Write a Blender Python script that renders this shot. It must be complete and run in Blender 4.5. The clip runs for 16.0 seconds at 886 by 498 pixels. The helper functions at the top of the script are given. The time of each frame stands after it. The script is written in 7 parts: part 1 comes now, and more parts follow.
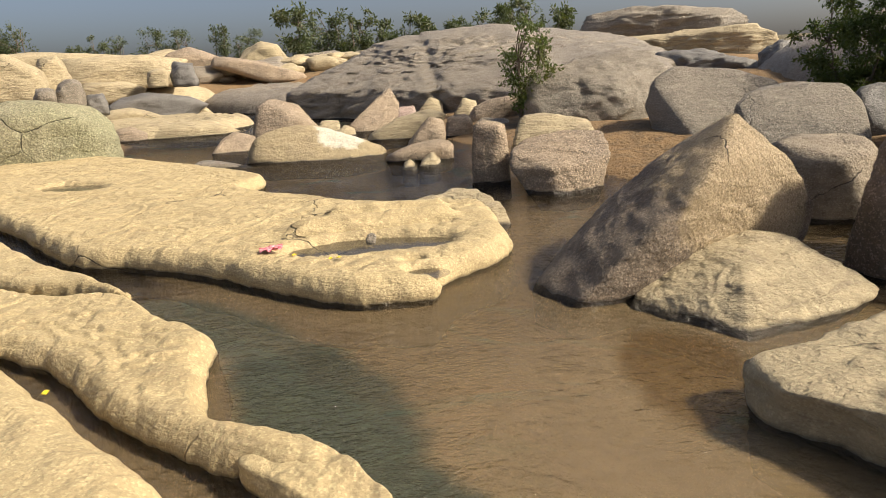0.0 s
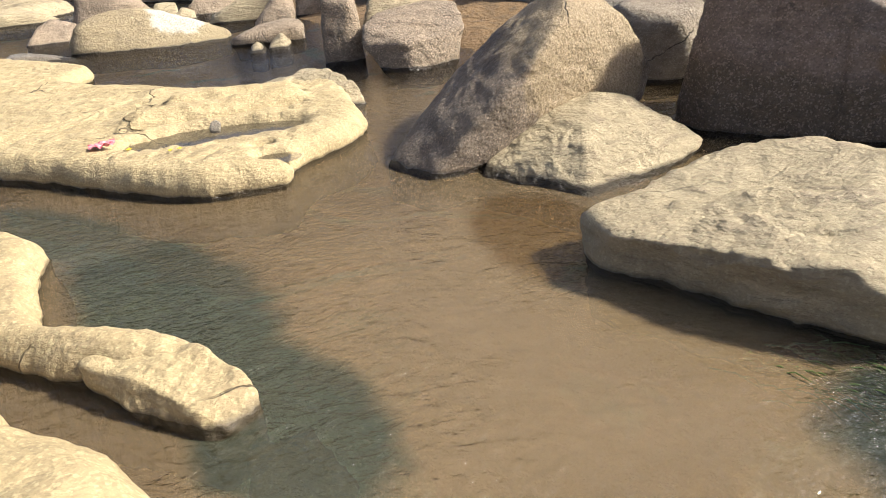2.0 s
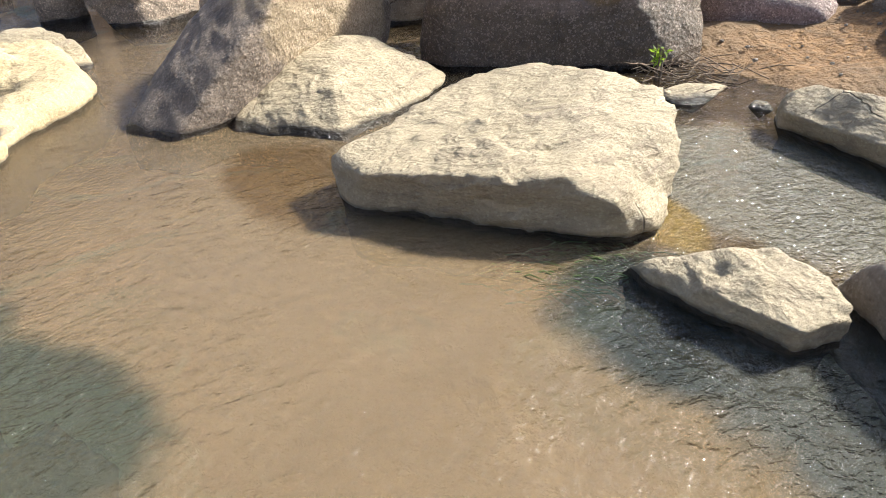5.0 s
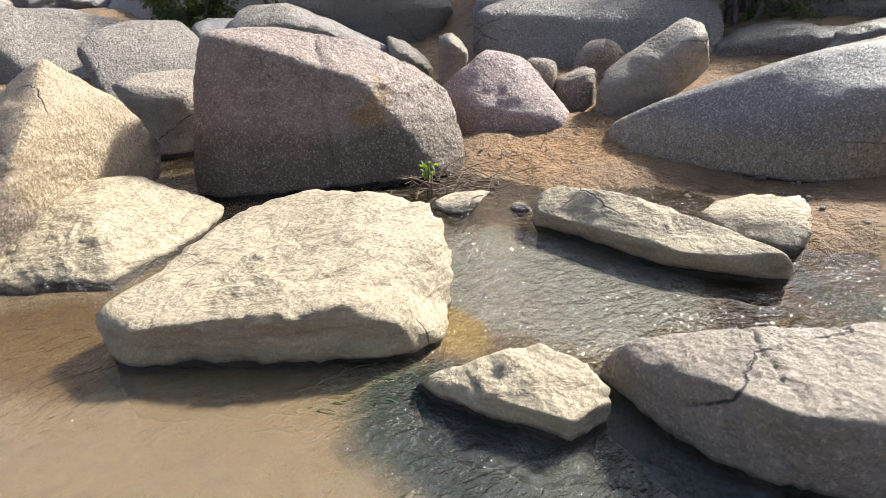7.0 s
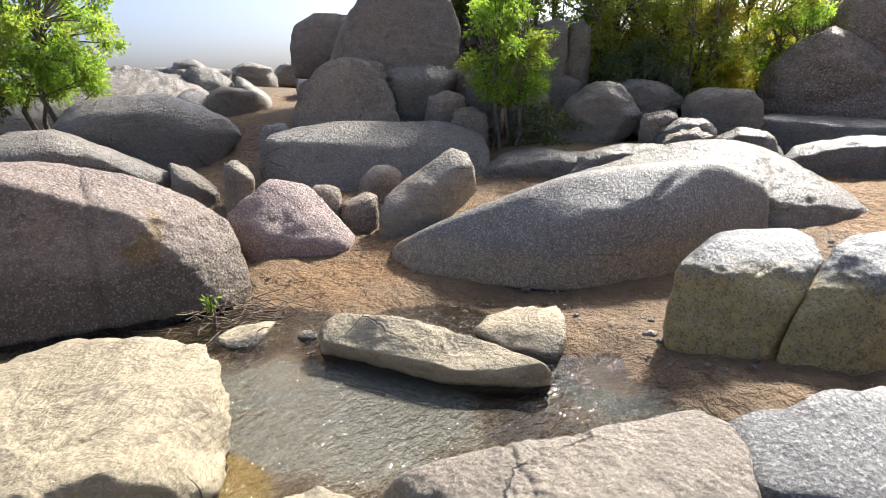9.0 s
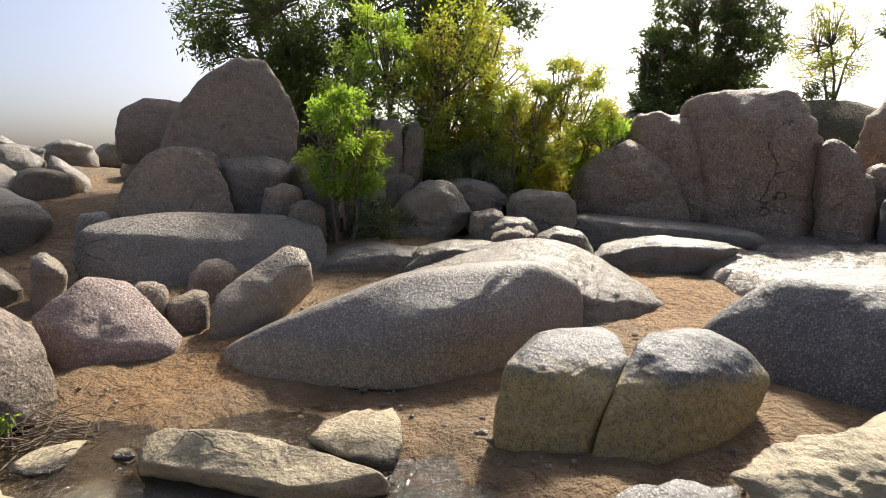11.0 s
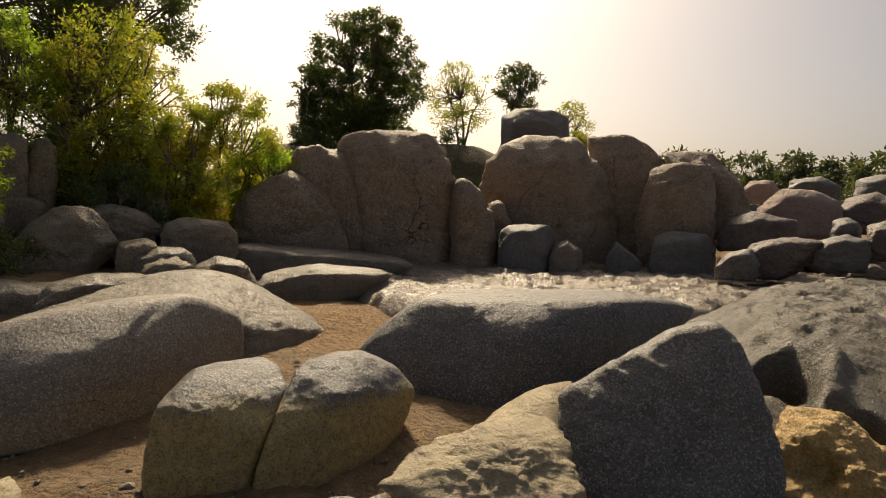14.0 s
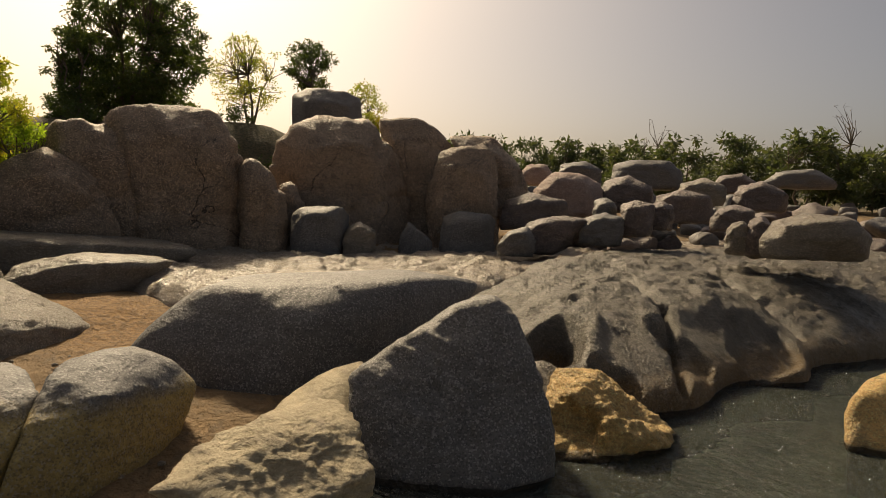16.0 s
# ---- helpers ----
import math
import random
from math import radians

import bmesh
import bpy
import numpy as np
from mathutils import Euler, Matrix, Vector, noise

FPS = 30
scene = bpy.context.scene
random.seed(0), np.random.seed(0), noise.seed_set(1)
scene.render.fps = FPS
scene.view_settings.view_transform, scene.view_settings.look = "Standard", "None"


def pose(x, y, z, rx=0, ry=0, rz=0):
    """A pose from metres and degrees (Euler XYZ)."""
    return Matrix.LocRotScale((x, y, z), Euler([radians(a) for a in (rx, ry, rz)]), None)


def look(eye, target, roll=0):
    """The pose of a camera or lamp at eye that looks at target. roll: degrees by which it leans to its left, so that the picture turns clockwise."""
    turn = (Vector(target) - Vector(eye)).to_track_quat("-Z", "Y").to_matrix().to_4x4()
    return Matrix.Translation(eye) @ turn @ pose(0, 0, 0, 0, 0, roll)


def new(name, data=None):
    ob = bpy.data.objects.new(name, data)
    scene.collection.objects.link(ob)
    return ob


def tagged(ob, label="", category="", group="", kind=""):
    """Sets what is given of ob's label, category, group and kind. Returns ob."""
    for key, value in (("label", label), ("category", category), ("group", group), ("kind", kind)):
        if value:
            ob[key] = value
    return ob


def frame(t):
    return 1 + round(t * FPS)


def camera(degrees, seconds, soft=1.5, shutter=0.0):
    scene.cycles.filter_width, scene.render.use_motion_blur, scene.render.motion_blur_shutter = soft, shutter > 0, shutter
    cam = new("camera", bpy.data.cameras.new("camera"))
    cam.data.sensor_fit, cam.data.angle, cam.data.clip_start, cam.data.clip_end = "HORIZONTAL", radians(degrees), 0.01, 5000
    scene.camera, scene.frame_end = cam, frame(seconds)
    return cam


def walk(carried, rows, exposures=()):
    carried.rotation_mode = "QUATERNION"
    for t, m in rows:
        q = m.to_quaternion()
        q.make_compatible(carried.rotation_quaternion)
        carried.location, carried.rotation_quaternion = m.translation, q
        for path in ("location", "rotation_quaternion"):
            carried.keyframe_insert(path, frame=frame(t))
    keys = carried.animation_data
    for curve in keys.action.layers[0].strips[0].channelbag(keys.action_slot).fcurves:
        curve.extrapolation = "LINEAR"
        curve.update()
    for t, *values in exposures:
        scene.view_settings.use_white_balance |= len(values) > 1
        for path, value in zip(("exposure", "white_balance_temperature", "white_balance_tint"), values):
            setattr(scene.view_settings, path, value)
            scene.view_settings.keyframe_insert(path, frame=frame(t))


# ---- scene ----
cam = camera(68.0, 16.0, soft=0.5)
PATH = [
    (0, (-0.041, -0.321, 2.151), (-0.082, 1.605, 1.614), -2.9),
    (0.5, (0.019, -0.314, 2.097), (0.033, 1.582, 1.46), -4.9),
    (1, (0.068, -0.308, 2.074), (0.181, 1.551, 1.346), -4.9),
    (1.5, (0.095, -0.318, 2.064), (0.289, 1.505, 1.265), -4.2),
    (2, (0.139, -0.333, 2.04), (0.438, 1.44, 1.165), -4.0),
    (2.5, (0.164, -0.344, 2.026), (0.559, 1.386, 1.103), -3.6),
    (3, (0.186, -0.347, 2.03), (0.622, 1.356, 1.076), -2.8),
    (3.2, (0.201, -0.366, 2.022), (0.679, 1.321, 1.06), -3.0),
    (5.3, (0.388, -0.486, 1.98), (1.311, 0.965, 0.958), -2.8),
    (5.5, (0.415, -0.511, 1.988), (1.407, 0.924, 1.01), -3.1),
    (6, (0.407, -0.552, 2.04), (1.564, 0.802, 1.13), -3.2),
    (6.5, (0.469, -0.568, 2.08), (1.745, 0.719, 1.235), -3.3),
    (7, (0.511, -0.561, 2.122), (1.872, 0.679, 1.341), -3.1),
    (7.5, (0.489, -0.629, 2.184), (1.951, 0.546, 1.489), -2.7),
    (8, (0.525, -0.679, 2.229), (2.084, 0.416, 1.622), -2.8),
    (8.5, (0.569, -0.76, 2.271), (2.247, 0.178, 1.719), -1.6),
    (9, (0.585, -0.796, 2.307), (2.347, 0.013, 1.817), -1.7),
    (9.2, (0.56, -0.833, 2.318), (2.347, -0.074, 1.84), -1.3),
    (11.3, (0.51, -0.85, 2.54), (2.48, -0.575, 2.324), 1.0),
    (11.5, (0.517, -0.828, 2.531), (2.495, -0.615, 2.331), 1.3),
    (12, (0.537, -0.825, 2.531), (2.529, -0.763, 2.362), 1.8),
    (12.5, (0.52, -0.833, 2.537), (2.513, -0.921, 2.399), 1.9),
    (13, (0.38, -0.82, 2.55), (2.361, -1.061, 2.417), 1.8),
    (13.5, (0.46, -0.888, 2.539), (2.414, -1.29, 2.401), 1.6),
    (14, (0.459, -0.941, 2.532), (2.356, -1.56, 2.398), 2.2),
    (14.5, (0.467, -0.981, 2.533), (2.293, -1.789, 2.415), 2.5),
    (15, (0.477, -1.047, 2.54), (2.209, -2.04, 2.429), 2.5),
    (15.5, (0.48, -1.065, 2.54), (2.148, -2.163, 2.434), 2.6),
    (16, (0.481, -1.072, 2.522), (2.101, -2.233, 2.357), 2.1),
]
walk(cam, [(t, look(eye, target, roll)) for t, eye, target, roll in PATH],
     [(0, .5, 6600, 9), (1.5, .73, 6150, 9), (2.5, .9, 5850, 9), (5.4, 1.22, 5600, 9), (7, 1.25, 5550, 10), (9, 1.18, 5600, 10), (11.4, .78, 6200, 10), (12.5, .6, 6500, 10), (13.5, .15, 7400, 10), (14.5, -.25, 7900, 10), (16, -.22, 8200, 10)])

# ---- light: hazy afternoon sun behind the row of giant boulders ----
SUN_YAW, SUN_HEIGHT = radians(100), radians(39)   # clockwise from +y, above the horizon
sun_way = Vector((math.sin(SUN_YAW) * math.cos(SUN_HEIGHT), math.cos(SUN_YAW) * math.cos(SUN_HEIGHT), math.sin(SUN_HEIGHT)))
sun = new("sun", bpy.data.lights.new("sun", "SUN"))
sun.data.energy, sun.data.angle, sun.data.color = 5.0, radians(5), (1.0, 0.89, 0.71)
sun.matrix_world = look(sun_way * 50, (0, 0, 0))
world = bpy.data.worlds.new("sky")
scene.world = world
world.use_nodes = True
wn, wl = world.node_tree.nodes, world.node_tree.links
sky = wn.new("ShaderNodeTexSky")
sky.sky_type, sky.sun_disc = "NISHITA", False
sky.sun_elevation, sky.sun_rotation = SUN_HEIGHT, SUN_YAW
sky.air_density, sky.dust_density, sky.ozone_density, sky.altitude = .6, 5.0, .4, 200
wn["Background"].inputs["Strength"].default_value = 0.09
wl.new(sky.outputs[0], wn["Background"].inputs["Color"])
haze, both = wn.new("ShaderNodeBackground"), wn.new("ShaderNodeAddShader")   # even white haze over the whole sky
haze.inputs["Color"].default_value, haze.inputs["Strength"].default_value = (.95, .98, 1, 1), .03
wl.new(wn["Background"].outputs[0], both.inputs[0])
wl.new(haze.outputs[0], both.inputs[1])
wl.new(both.outputs[0], wn["World Output"].inputs["Surface"])


# ---- materials ----
def shader(name):
    m = bpy.data.materials.new(name)
    m.use_nodes = True
    n, l = m.node_tree.nodes, m.node_tree.links
    return m, n, l, n["Principled BSDF"]


def noise_node(n, l, vec, scale, detail=5, rough=.55, dist=0.0):
    t = n.new("ShaderNodeTexNoise")
    t.inputs["Scale"].default_value, t.inputs["Detail"].default_value = scale, detail
    t.inputs["Roughness"].default_value, t.inputs["Distortion"].default_value = rough, dist
    l.new(vec, t.inputs["Vector"])
    return t.outputs["Fac"]


def ramp(n, l, fac, lo, hi, a=0.0, b=1.0):
    r = n.new("ShaderNodeMapRange")
    r.inputs["From Min"].default_value, r.inputs["From Max"].default_value = lo, hi
    r.inputs["To Min"].default_value, r.inputs["To Max"].default_value = a, b
    l.new(fac, r.inputs["Value"])
    return r.outputs[0]


def mix(n, l, fac, a, b, kind="MIX"):
    x = n.new("ShaderNodeMix")
    x.data_type, x.blend_type = "RGBA", kind
    for sock, v in ((x.inputs[0], fac), (x.inputs[6], a), (x.inputs[7], b)):
        if isinstance(v, bpy.types.NodeSocket):
            l.new(v, sock)
        elif isinstance(v, (int, float)):
            sock.default_value = v
        else:
            sock.default_value = (*v, 1)
    return x.outputs[2]


def math_node(n, l, op, a, b):
    x = n.new("ShaderNodeMath")
    x.operation = op
    for sock, v in zip(x.inputs, (a, b)):
        if isinstance(v, bpy.types.NodeSocket):
            l.new(v, sock)
        else:
            sock.default_value = v
    return x.outputs[0]


def bump(n, l, height, strength, distance, under=None):
    b = n.new("ShaderNodeBump")
    b.inputs["Strength"].default_value, b.inputs["Distance"].default_value = strength, distance
    l.new(height, b.inputs["Height"])
    if under:
        l.new(under, b.inputs["Normal"])
    return b.outputs[0]


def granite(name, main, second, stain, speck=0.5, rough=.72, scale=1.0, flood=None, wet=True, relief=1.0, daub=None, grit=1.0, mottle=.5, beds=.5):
    """Weathered granite: two tones in broad patches, a stain tone, streaks along the bedding, mineral grains, pitted relief.
    flood: (height, colour) of a silt coating left by high water; mottle: share of dark blotches; beds: depth of the bedding lines."""
    m, n, l, p = shader(name)
    g = n.new("ShaderNodeNewGeometry")
    pos = g.outputs["Position"]
    oi = n.new("ShaderNodeObjectInfo")
    add = n.new("ShaderNodeVectorMath")
    add.operation = "ADD"
    l.new(pos, add.inputs[0])
    spread = n.new("ShaderNodeVectorMath")
    spread.operation = "SCALE"
    spread.inputs[0].default_value = (7, 13, 5)
    l.new(oi.outputs["Random"], spread.inputs["Scale"])
    l.new(spread.outputs[0], add.inputs[1])
    v = add.outputs[0]
    broad = noise_node(n, l, v, .8 * scale, 5, .6, .6)
    bed = n.new("ShaderNodeMapping")   # bedding: relief drawn out sideways
    bed.inputs["Scale"].default_value, bed.inputs["Rotation"].default_value = (.55, 1.0, 3.4), (.16, -.14, .5)
    l.new(v, bed.inputs["Vector"])
    sheet = noise_node(n, l, bed.outputs[0], 3.2 * scale, 8, .62, .5)
    mid = noise_node(n, l, v, 3.0 * scale, 9, .62, .3)
    patch = noise_node(n, l, v, 13 * scale, 8, .72)
    fine = noise_node(n, l, v, 62 * scale, 4, .75)
    cells = n.new("ShaderNodeTexVoronoi")   # mineral grains
    cells.inputs["Scale"].default_value, cells.inputs["Randomness"].default_value = 66 * min(scale, 1), 1
    l.new(v, cells.inputs["Vector"])
    pick = n.new("ShaderNodeSeparateColor")
    l.new(cells.outputs["Color"], pick.inputs[0])
    grain = pick.outputs[0]
    col = mix(n, l, ramp(n, l, broad, .38, .62), main, second)
    col = mix(n, l, ramp(n, l, mid, .5, .68, 0, mottle * 1.2), col, stain)
    col = mix(n, l, ramp(n, l, sheet, .54, .66, 0, .5 * beds + .1), col, stain)
    col = mix(n, l, ramp(n, l, sheet, .46, .34, 0, .6), col, tuple(min(1, c * 1.22) for c in main))
    col = mix(n, l, ramp(n, l, patch, .44, .32, 0, mottle), col, tuple(c * .45 for c in stain))
    col = mix(n, l, ramp(n, l, patch, .56, .72, 0, .5), col, tuple(min(1, c * 1.3) for c in main))
    sep = n.new("ShaderNodeSeparateXYZ")
    l.new(pos, sep.inputs[0])
    if daub:   # a patch of another tone: (place, radius, colour)
        dn = n.new("ShaderNodeVectorMath")
        dn.operation = "DISTANCE"
        l.new(pos, dn.inputs[0])
        dn.inputs[1].default_value = daub[0]
        far_ = math_node(n, l, "ADD", dn.outputs["Value"], math_node(n, l, "MULTIPLY", mid, daub[1] * .9))
        col = mix(n, l, ramp(n, l, far_, daub[1] * 1.35, daub[1] * 1.5, .9, 0), col, daub[2])
    # hairline cracks, broken off here and there
    wob = n.new("ShaderNodeVectorMath")
    wob.operation = "MULTIPLY_ADD"
    warp = n.new("ShaderNodeTexNoise")
    warp.inputs["Scale"].default_value, warp.inputs["Detail"].default_value = 1.6 * scale, 6
    l.new(v, warp.inputs["Vector"])
    l.new(warp.outputs["Color"], wob.inputs[0])
    wob.inputs[1].default_value = (.55, .55, .55)
    l.new(v, wob.inputs[2])
    vor = n.new("ShaderNodeTexVoronoi")
    vor.feature = "DISTANCE_TO_EDGE"
    vor.inputs["Scale"].default_value = .62 * scale
    l.new(wob.outputs[0], vor.inputs["Vector"])
    some = ramp(n, l, noise_node(n, l, v, .7 * scale, 2, .5), .57, .63)
    crack = math_node(n, l, "MULTIPLY", ramp(n, l, vor.outputs["Distance"], .002, .007, 1, 0), some)
    col = mix(n, l, math_node(n, l, "MULTIPLY", crack, .85), col, tuple(c * .2 for c in stain))
    light = tuple(min(1, c * 2.4 + .05) for c in main)
    if flood:
        hz = math_node(n, l, "SUBTRACT", sep.outputs[2], math_node(n, l, "MULTIPLY", broad, .45))
        col = mix(n, l, ramp(n, l, math_node(n, l, "ADD", hz, math_node(n, l, "MULTIPLY", mid, .3)), flood[0] - .09, flood[0] + .06, .9, 0), col, mix(n, l, ramp(n, l, patch, .35, .6), tuple(c * .6 for c in flood[1]), flood[1]))
    col = mix(n, l, ramp(n, l, grain, .8, .88, 0, speck), col, light)
    col = mix(n, l, ramp(n, l, grain, .24, .16, 0, speck), col, tuple(c * .22 for c in main))
    col = mix(n, l, ramp(n, l, fine, .38, .46, speck * .6, 0), col, tuple(c * .28 for c in main))
    col = mix(n, l, ramp(n, l, fine, .56, .64, 0, speck * .4), col, light)
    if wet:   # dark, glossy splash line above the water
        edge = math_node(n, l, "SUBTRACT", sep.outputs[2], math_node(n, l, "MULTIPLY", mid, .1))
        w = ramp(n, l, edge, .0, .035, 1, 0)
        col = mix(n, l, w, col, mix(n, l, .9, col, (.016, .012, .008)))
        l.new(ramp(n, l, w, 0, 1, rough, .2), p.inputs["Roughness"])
    else:
        p.inputs["Roughness"].default_value = rough
    l.new(col, p.inputs["Base Color"])
    pits = n.new("ShaderNodeTexVoronoi")   # nubbly weathering, stronger in some patches
    pits.feature = "SMOOTH_F1"
    pits.inputs["Scale"].default_value, pits.inputs["Smoothness"].default_value = 26 * scale, .6
    l.new(v, pits.inputs["Vector"])
    nub = math_node(n, l, "MULTIPLY", pits.outputs["Distance"], ramp(n, l, mid, .35, .65, .25, 1))
    b0 = bump(n, l, sheet, min(1, .9 * beds), .14)
    b1 = bump(n, l, mid, .8 * relief, .14, b0)
    b2 = bump(n, l, patch, .9 * relief, .08, b1)
    b2 = bump(n, l, nub, min(1, .8 * relief), .03, b2)
    b3 = bump(n, l, fine, min(1, .5 * grit), .007 * grit, b2)
    cr = n.new("ShaderNodeBump")
    cr.invert = True
    cr.inputs["Strength"].default_value, cr.inputs["Distance"].default_value = .9, .05
    l.new(crack, cr.inputs["Height"])
    l.new(b3, cr.inputs["Normal"])
    b4 = bump(n, l, grain, min(1, .4 * grit), .004 * grit, cr.outputs[0])
    l.new(b4, p.inputs["Normal"])
    p.inputs["Specular IOR Level"].default_value = .5
    return m


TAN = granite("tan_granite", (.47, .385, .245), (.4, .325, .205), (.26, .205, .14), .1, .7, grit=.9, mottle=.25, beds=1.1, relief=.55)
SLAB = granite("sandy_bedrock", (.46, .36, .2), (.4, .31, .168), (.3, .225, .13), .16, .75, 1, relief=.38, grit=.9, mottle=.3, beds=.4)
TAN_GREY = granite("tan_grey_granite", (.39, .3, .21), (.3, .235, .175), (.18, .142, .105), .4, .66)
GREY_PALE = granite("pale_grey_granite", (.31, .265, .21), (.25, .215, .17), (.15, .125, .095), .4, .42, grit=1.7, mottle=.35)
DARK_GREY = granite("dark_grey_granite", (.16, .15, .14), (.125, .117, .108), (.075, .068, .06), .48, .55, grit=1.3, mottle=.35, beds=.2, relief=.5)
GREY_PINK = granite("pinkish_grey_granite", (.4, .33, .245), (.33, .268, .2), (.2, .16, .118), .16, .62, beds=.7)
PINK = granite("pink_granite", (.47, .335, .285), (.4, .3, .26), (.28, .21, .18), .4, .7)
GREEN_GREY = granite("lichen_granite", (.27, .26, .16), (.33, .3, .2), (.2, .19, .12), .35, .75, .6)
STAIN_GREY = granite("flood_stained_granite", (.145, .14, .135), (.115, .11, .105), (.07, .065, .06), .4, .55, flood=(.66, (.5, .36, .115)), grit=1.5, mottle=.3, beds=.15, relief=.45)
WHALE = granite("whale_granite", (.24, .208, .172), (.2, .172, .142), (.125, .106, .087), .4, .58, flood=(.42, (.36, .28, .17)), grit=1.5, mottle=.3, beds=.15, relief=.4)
# Ochre stain, with the sunlight on the foot rocks added as brighter colour.
OCHRE = granite("ochre_stained_sunlit_granite", (.78, .48, .17), (.66, .43, .18), (.34, .24, .12), .3, .55, grit=1.4)
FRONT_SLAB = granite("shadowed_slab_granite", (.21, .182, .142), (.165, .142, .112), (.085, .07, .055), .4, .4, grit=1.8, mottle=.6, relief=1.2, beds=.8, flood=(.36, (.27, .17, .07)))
# The tan daub paints sunlight on the right face, over its own tan tone.
TILTED = granite("two_tone_sunlit_granite", (.31, .24, .175), (.25, .195, .145), (.14, .107, .08), .3, .62, daub=((2.83, 5.9, 0.8), 1.0, (.5, .385, .235)), grit=1.6)
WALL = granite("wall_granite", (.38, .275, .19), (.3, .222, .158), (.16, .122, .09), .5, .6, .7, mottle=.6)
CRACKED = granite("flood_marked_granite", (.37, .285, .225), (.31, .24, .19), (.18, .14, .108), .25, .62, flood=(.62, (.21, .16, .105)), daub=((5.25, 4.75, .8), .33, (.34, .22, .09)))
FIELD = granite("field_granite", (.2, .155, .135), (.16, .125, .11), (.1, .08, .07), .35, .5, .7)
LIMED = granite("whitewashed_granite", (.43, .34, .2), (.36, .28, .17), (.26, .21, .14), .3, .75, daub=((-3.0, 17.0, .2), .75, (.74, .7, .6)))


RUSTY = [(12.3, -2.1, 1.0), (10.4, -2.6, 1.2), (11.6, -2.9, 1.0), (6.6, 3.4, .8), (7.4, 3.0, .8)]


def sand_material():
    m, n, l, p = shader("river_sand")
    g = n.new("ShaderNodeNewGeometry")
    pos = g.outputs["Position"]
    broad = noise_node(n, l, pos, .5, 4, .6, .8)
    mid = noise_node(n, l, pos, 3.5, 6, .7, .4)
    lumps = noise_node(n, l, pos, 11, 4, .6)
    grit = noise_node(n, l, pos, 90, 3, .6)
    col = mix(n, l, ramp(n, l, broad, .35, .65), (.33, .205, .095), (.22, .142, .07))
    col = mix(n, l, ramp(n, l, mid, .5, .68), col, (.16, .108, .06))
    col = mix(n, l, ramp(n, l, grit, .6, .75, 0, .5), col, (.48, .38, .25))
    for x, y, r in RUSTY:   # rust-coloured sand in the gullies
        dn = n.new("ShaderNodeVectorMath")
        dn.operation = "DISTANCE"
        l.new(pos, dn.inputs[0])
        dn.inputs[1].default_value = (x, y, .4)
        far_ = math_node(n, l, "ADD", dn.outputs["Value"], math_node(n, l, "MULTIPLY", mid, r * .8))
        col = mix(n, l, ramp(n, l, far_, r * .9, r * 1.5, .85, 0), col, mix(n, l, ramp(n, l, lumps, .4, .6), (.4, .22, .08), (.24, .135, .055)))
    sep = n.new("ShaderNodeSeparateXYZ")
    l.new(pos, sep.inputs[0])
    # below the waterline: amber silt, with drifts of dark weed
    weed = ramp(n, l, noise_node(n, l, pos, .55, 4, .55, 1.2), .56, .64)
    for x, y, rx, ry, turn in ((-1.05, 3.75, .62, 1.3, 35), (-.25, 2.3, .55, .95, 22), (-2.4, 5.2, .5, 1.3, 55), (2.5, 1.2, .55, .8, 20), (3.2, .9, .5, .6, 0), (3.6, -5, 3, 5, 0), (4.2, -12, 2.6, 6, 0), (2.2, -.4, 1.1, .9, 0)):
        pm = n.new("ShaderNodeMapping")
        pm.vector_type = "TEXTURE"
        pm.inputs["Location"].default_value, pm.inputs["Scale"].default_value = (x, y, 0), (rx, ry, 50)
        pm.inputs["Rotation"].default_value = (0, 0, radians(turn))
        l.new(pos, pm.inputs["Vector"])
        ln = n.new("ShaderNodeVectorMath")
        ln.operation = "LENGTH"
        l.new(pm.outputs[0], ln.inputs[0])
        weed = math_node(n, l, "MAXIMUM", weed, ramp(n, l, math_node(n, l, "ADD", ln.outputs["Value"], math_node(n, l, "MULTIPLY", mid, .6)), 1.15, 1.45, 1, 0))
    bed = mix(n, l, weed, (.32, .2, .08), (.19, .225, .13))
    bed = mix(n, l, ramp(n, l, mid, .45, .65, 0, .4), bed, (.15, .115, .065))
    damp = ramp(n, l, math_node(n, l, "ADD", sep.outputs[2], math_node(n, l, "MULTIPLY", mid, .1)), .06, .22, .5, 0)
    col = mix(n, l, damp, col, (.12, .07, .03))
    under = ramp(n, l, sep.outputs[2], -.06, .02, 1, 0)
    col = mix(n, l, under, col, bed)
    # dry scrub and thin grass on the higher land
    high = ramp(n, l, math_node(n, l, "ADD", sep.outputs[2], math_node(n, l, "MULTIPLY", mid, .8)), 2.3, 3.0)
    col = mix(n, l, high, col, mix(n, l, ramp(n, l, lumps, .4, .6), (.085, .075, .04), (.17, .135, .075)))
    l.new(col, p.inputs["Base Color"])
    p.inputs["Roughness"].default_value = .85
    b = bump(n, l, mid, 1.0, .2)
    b = bump(n, l, lumps, .9, .09, b)
    l.new(bump(n, l, grit, .5, .008, b), p.inputs["Normal"])
    return m


SAND = sand_material()


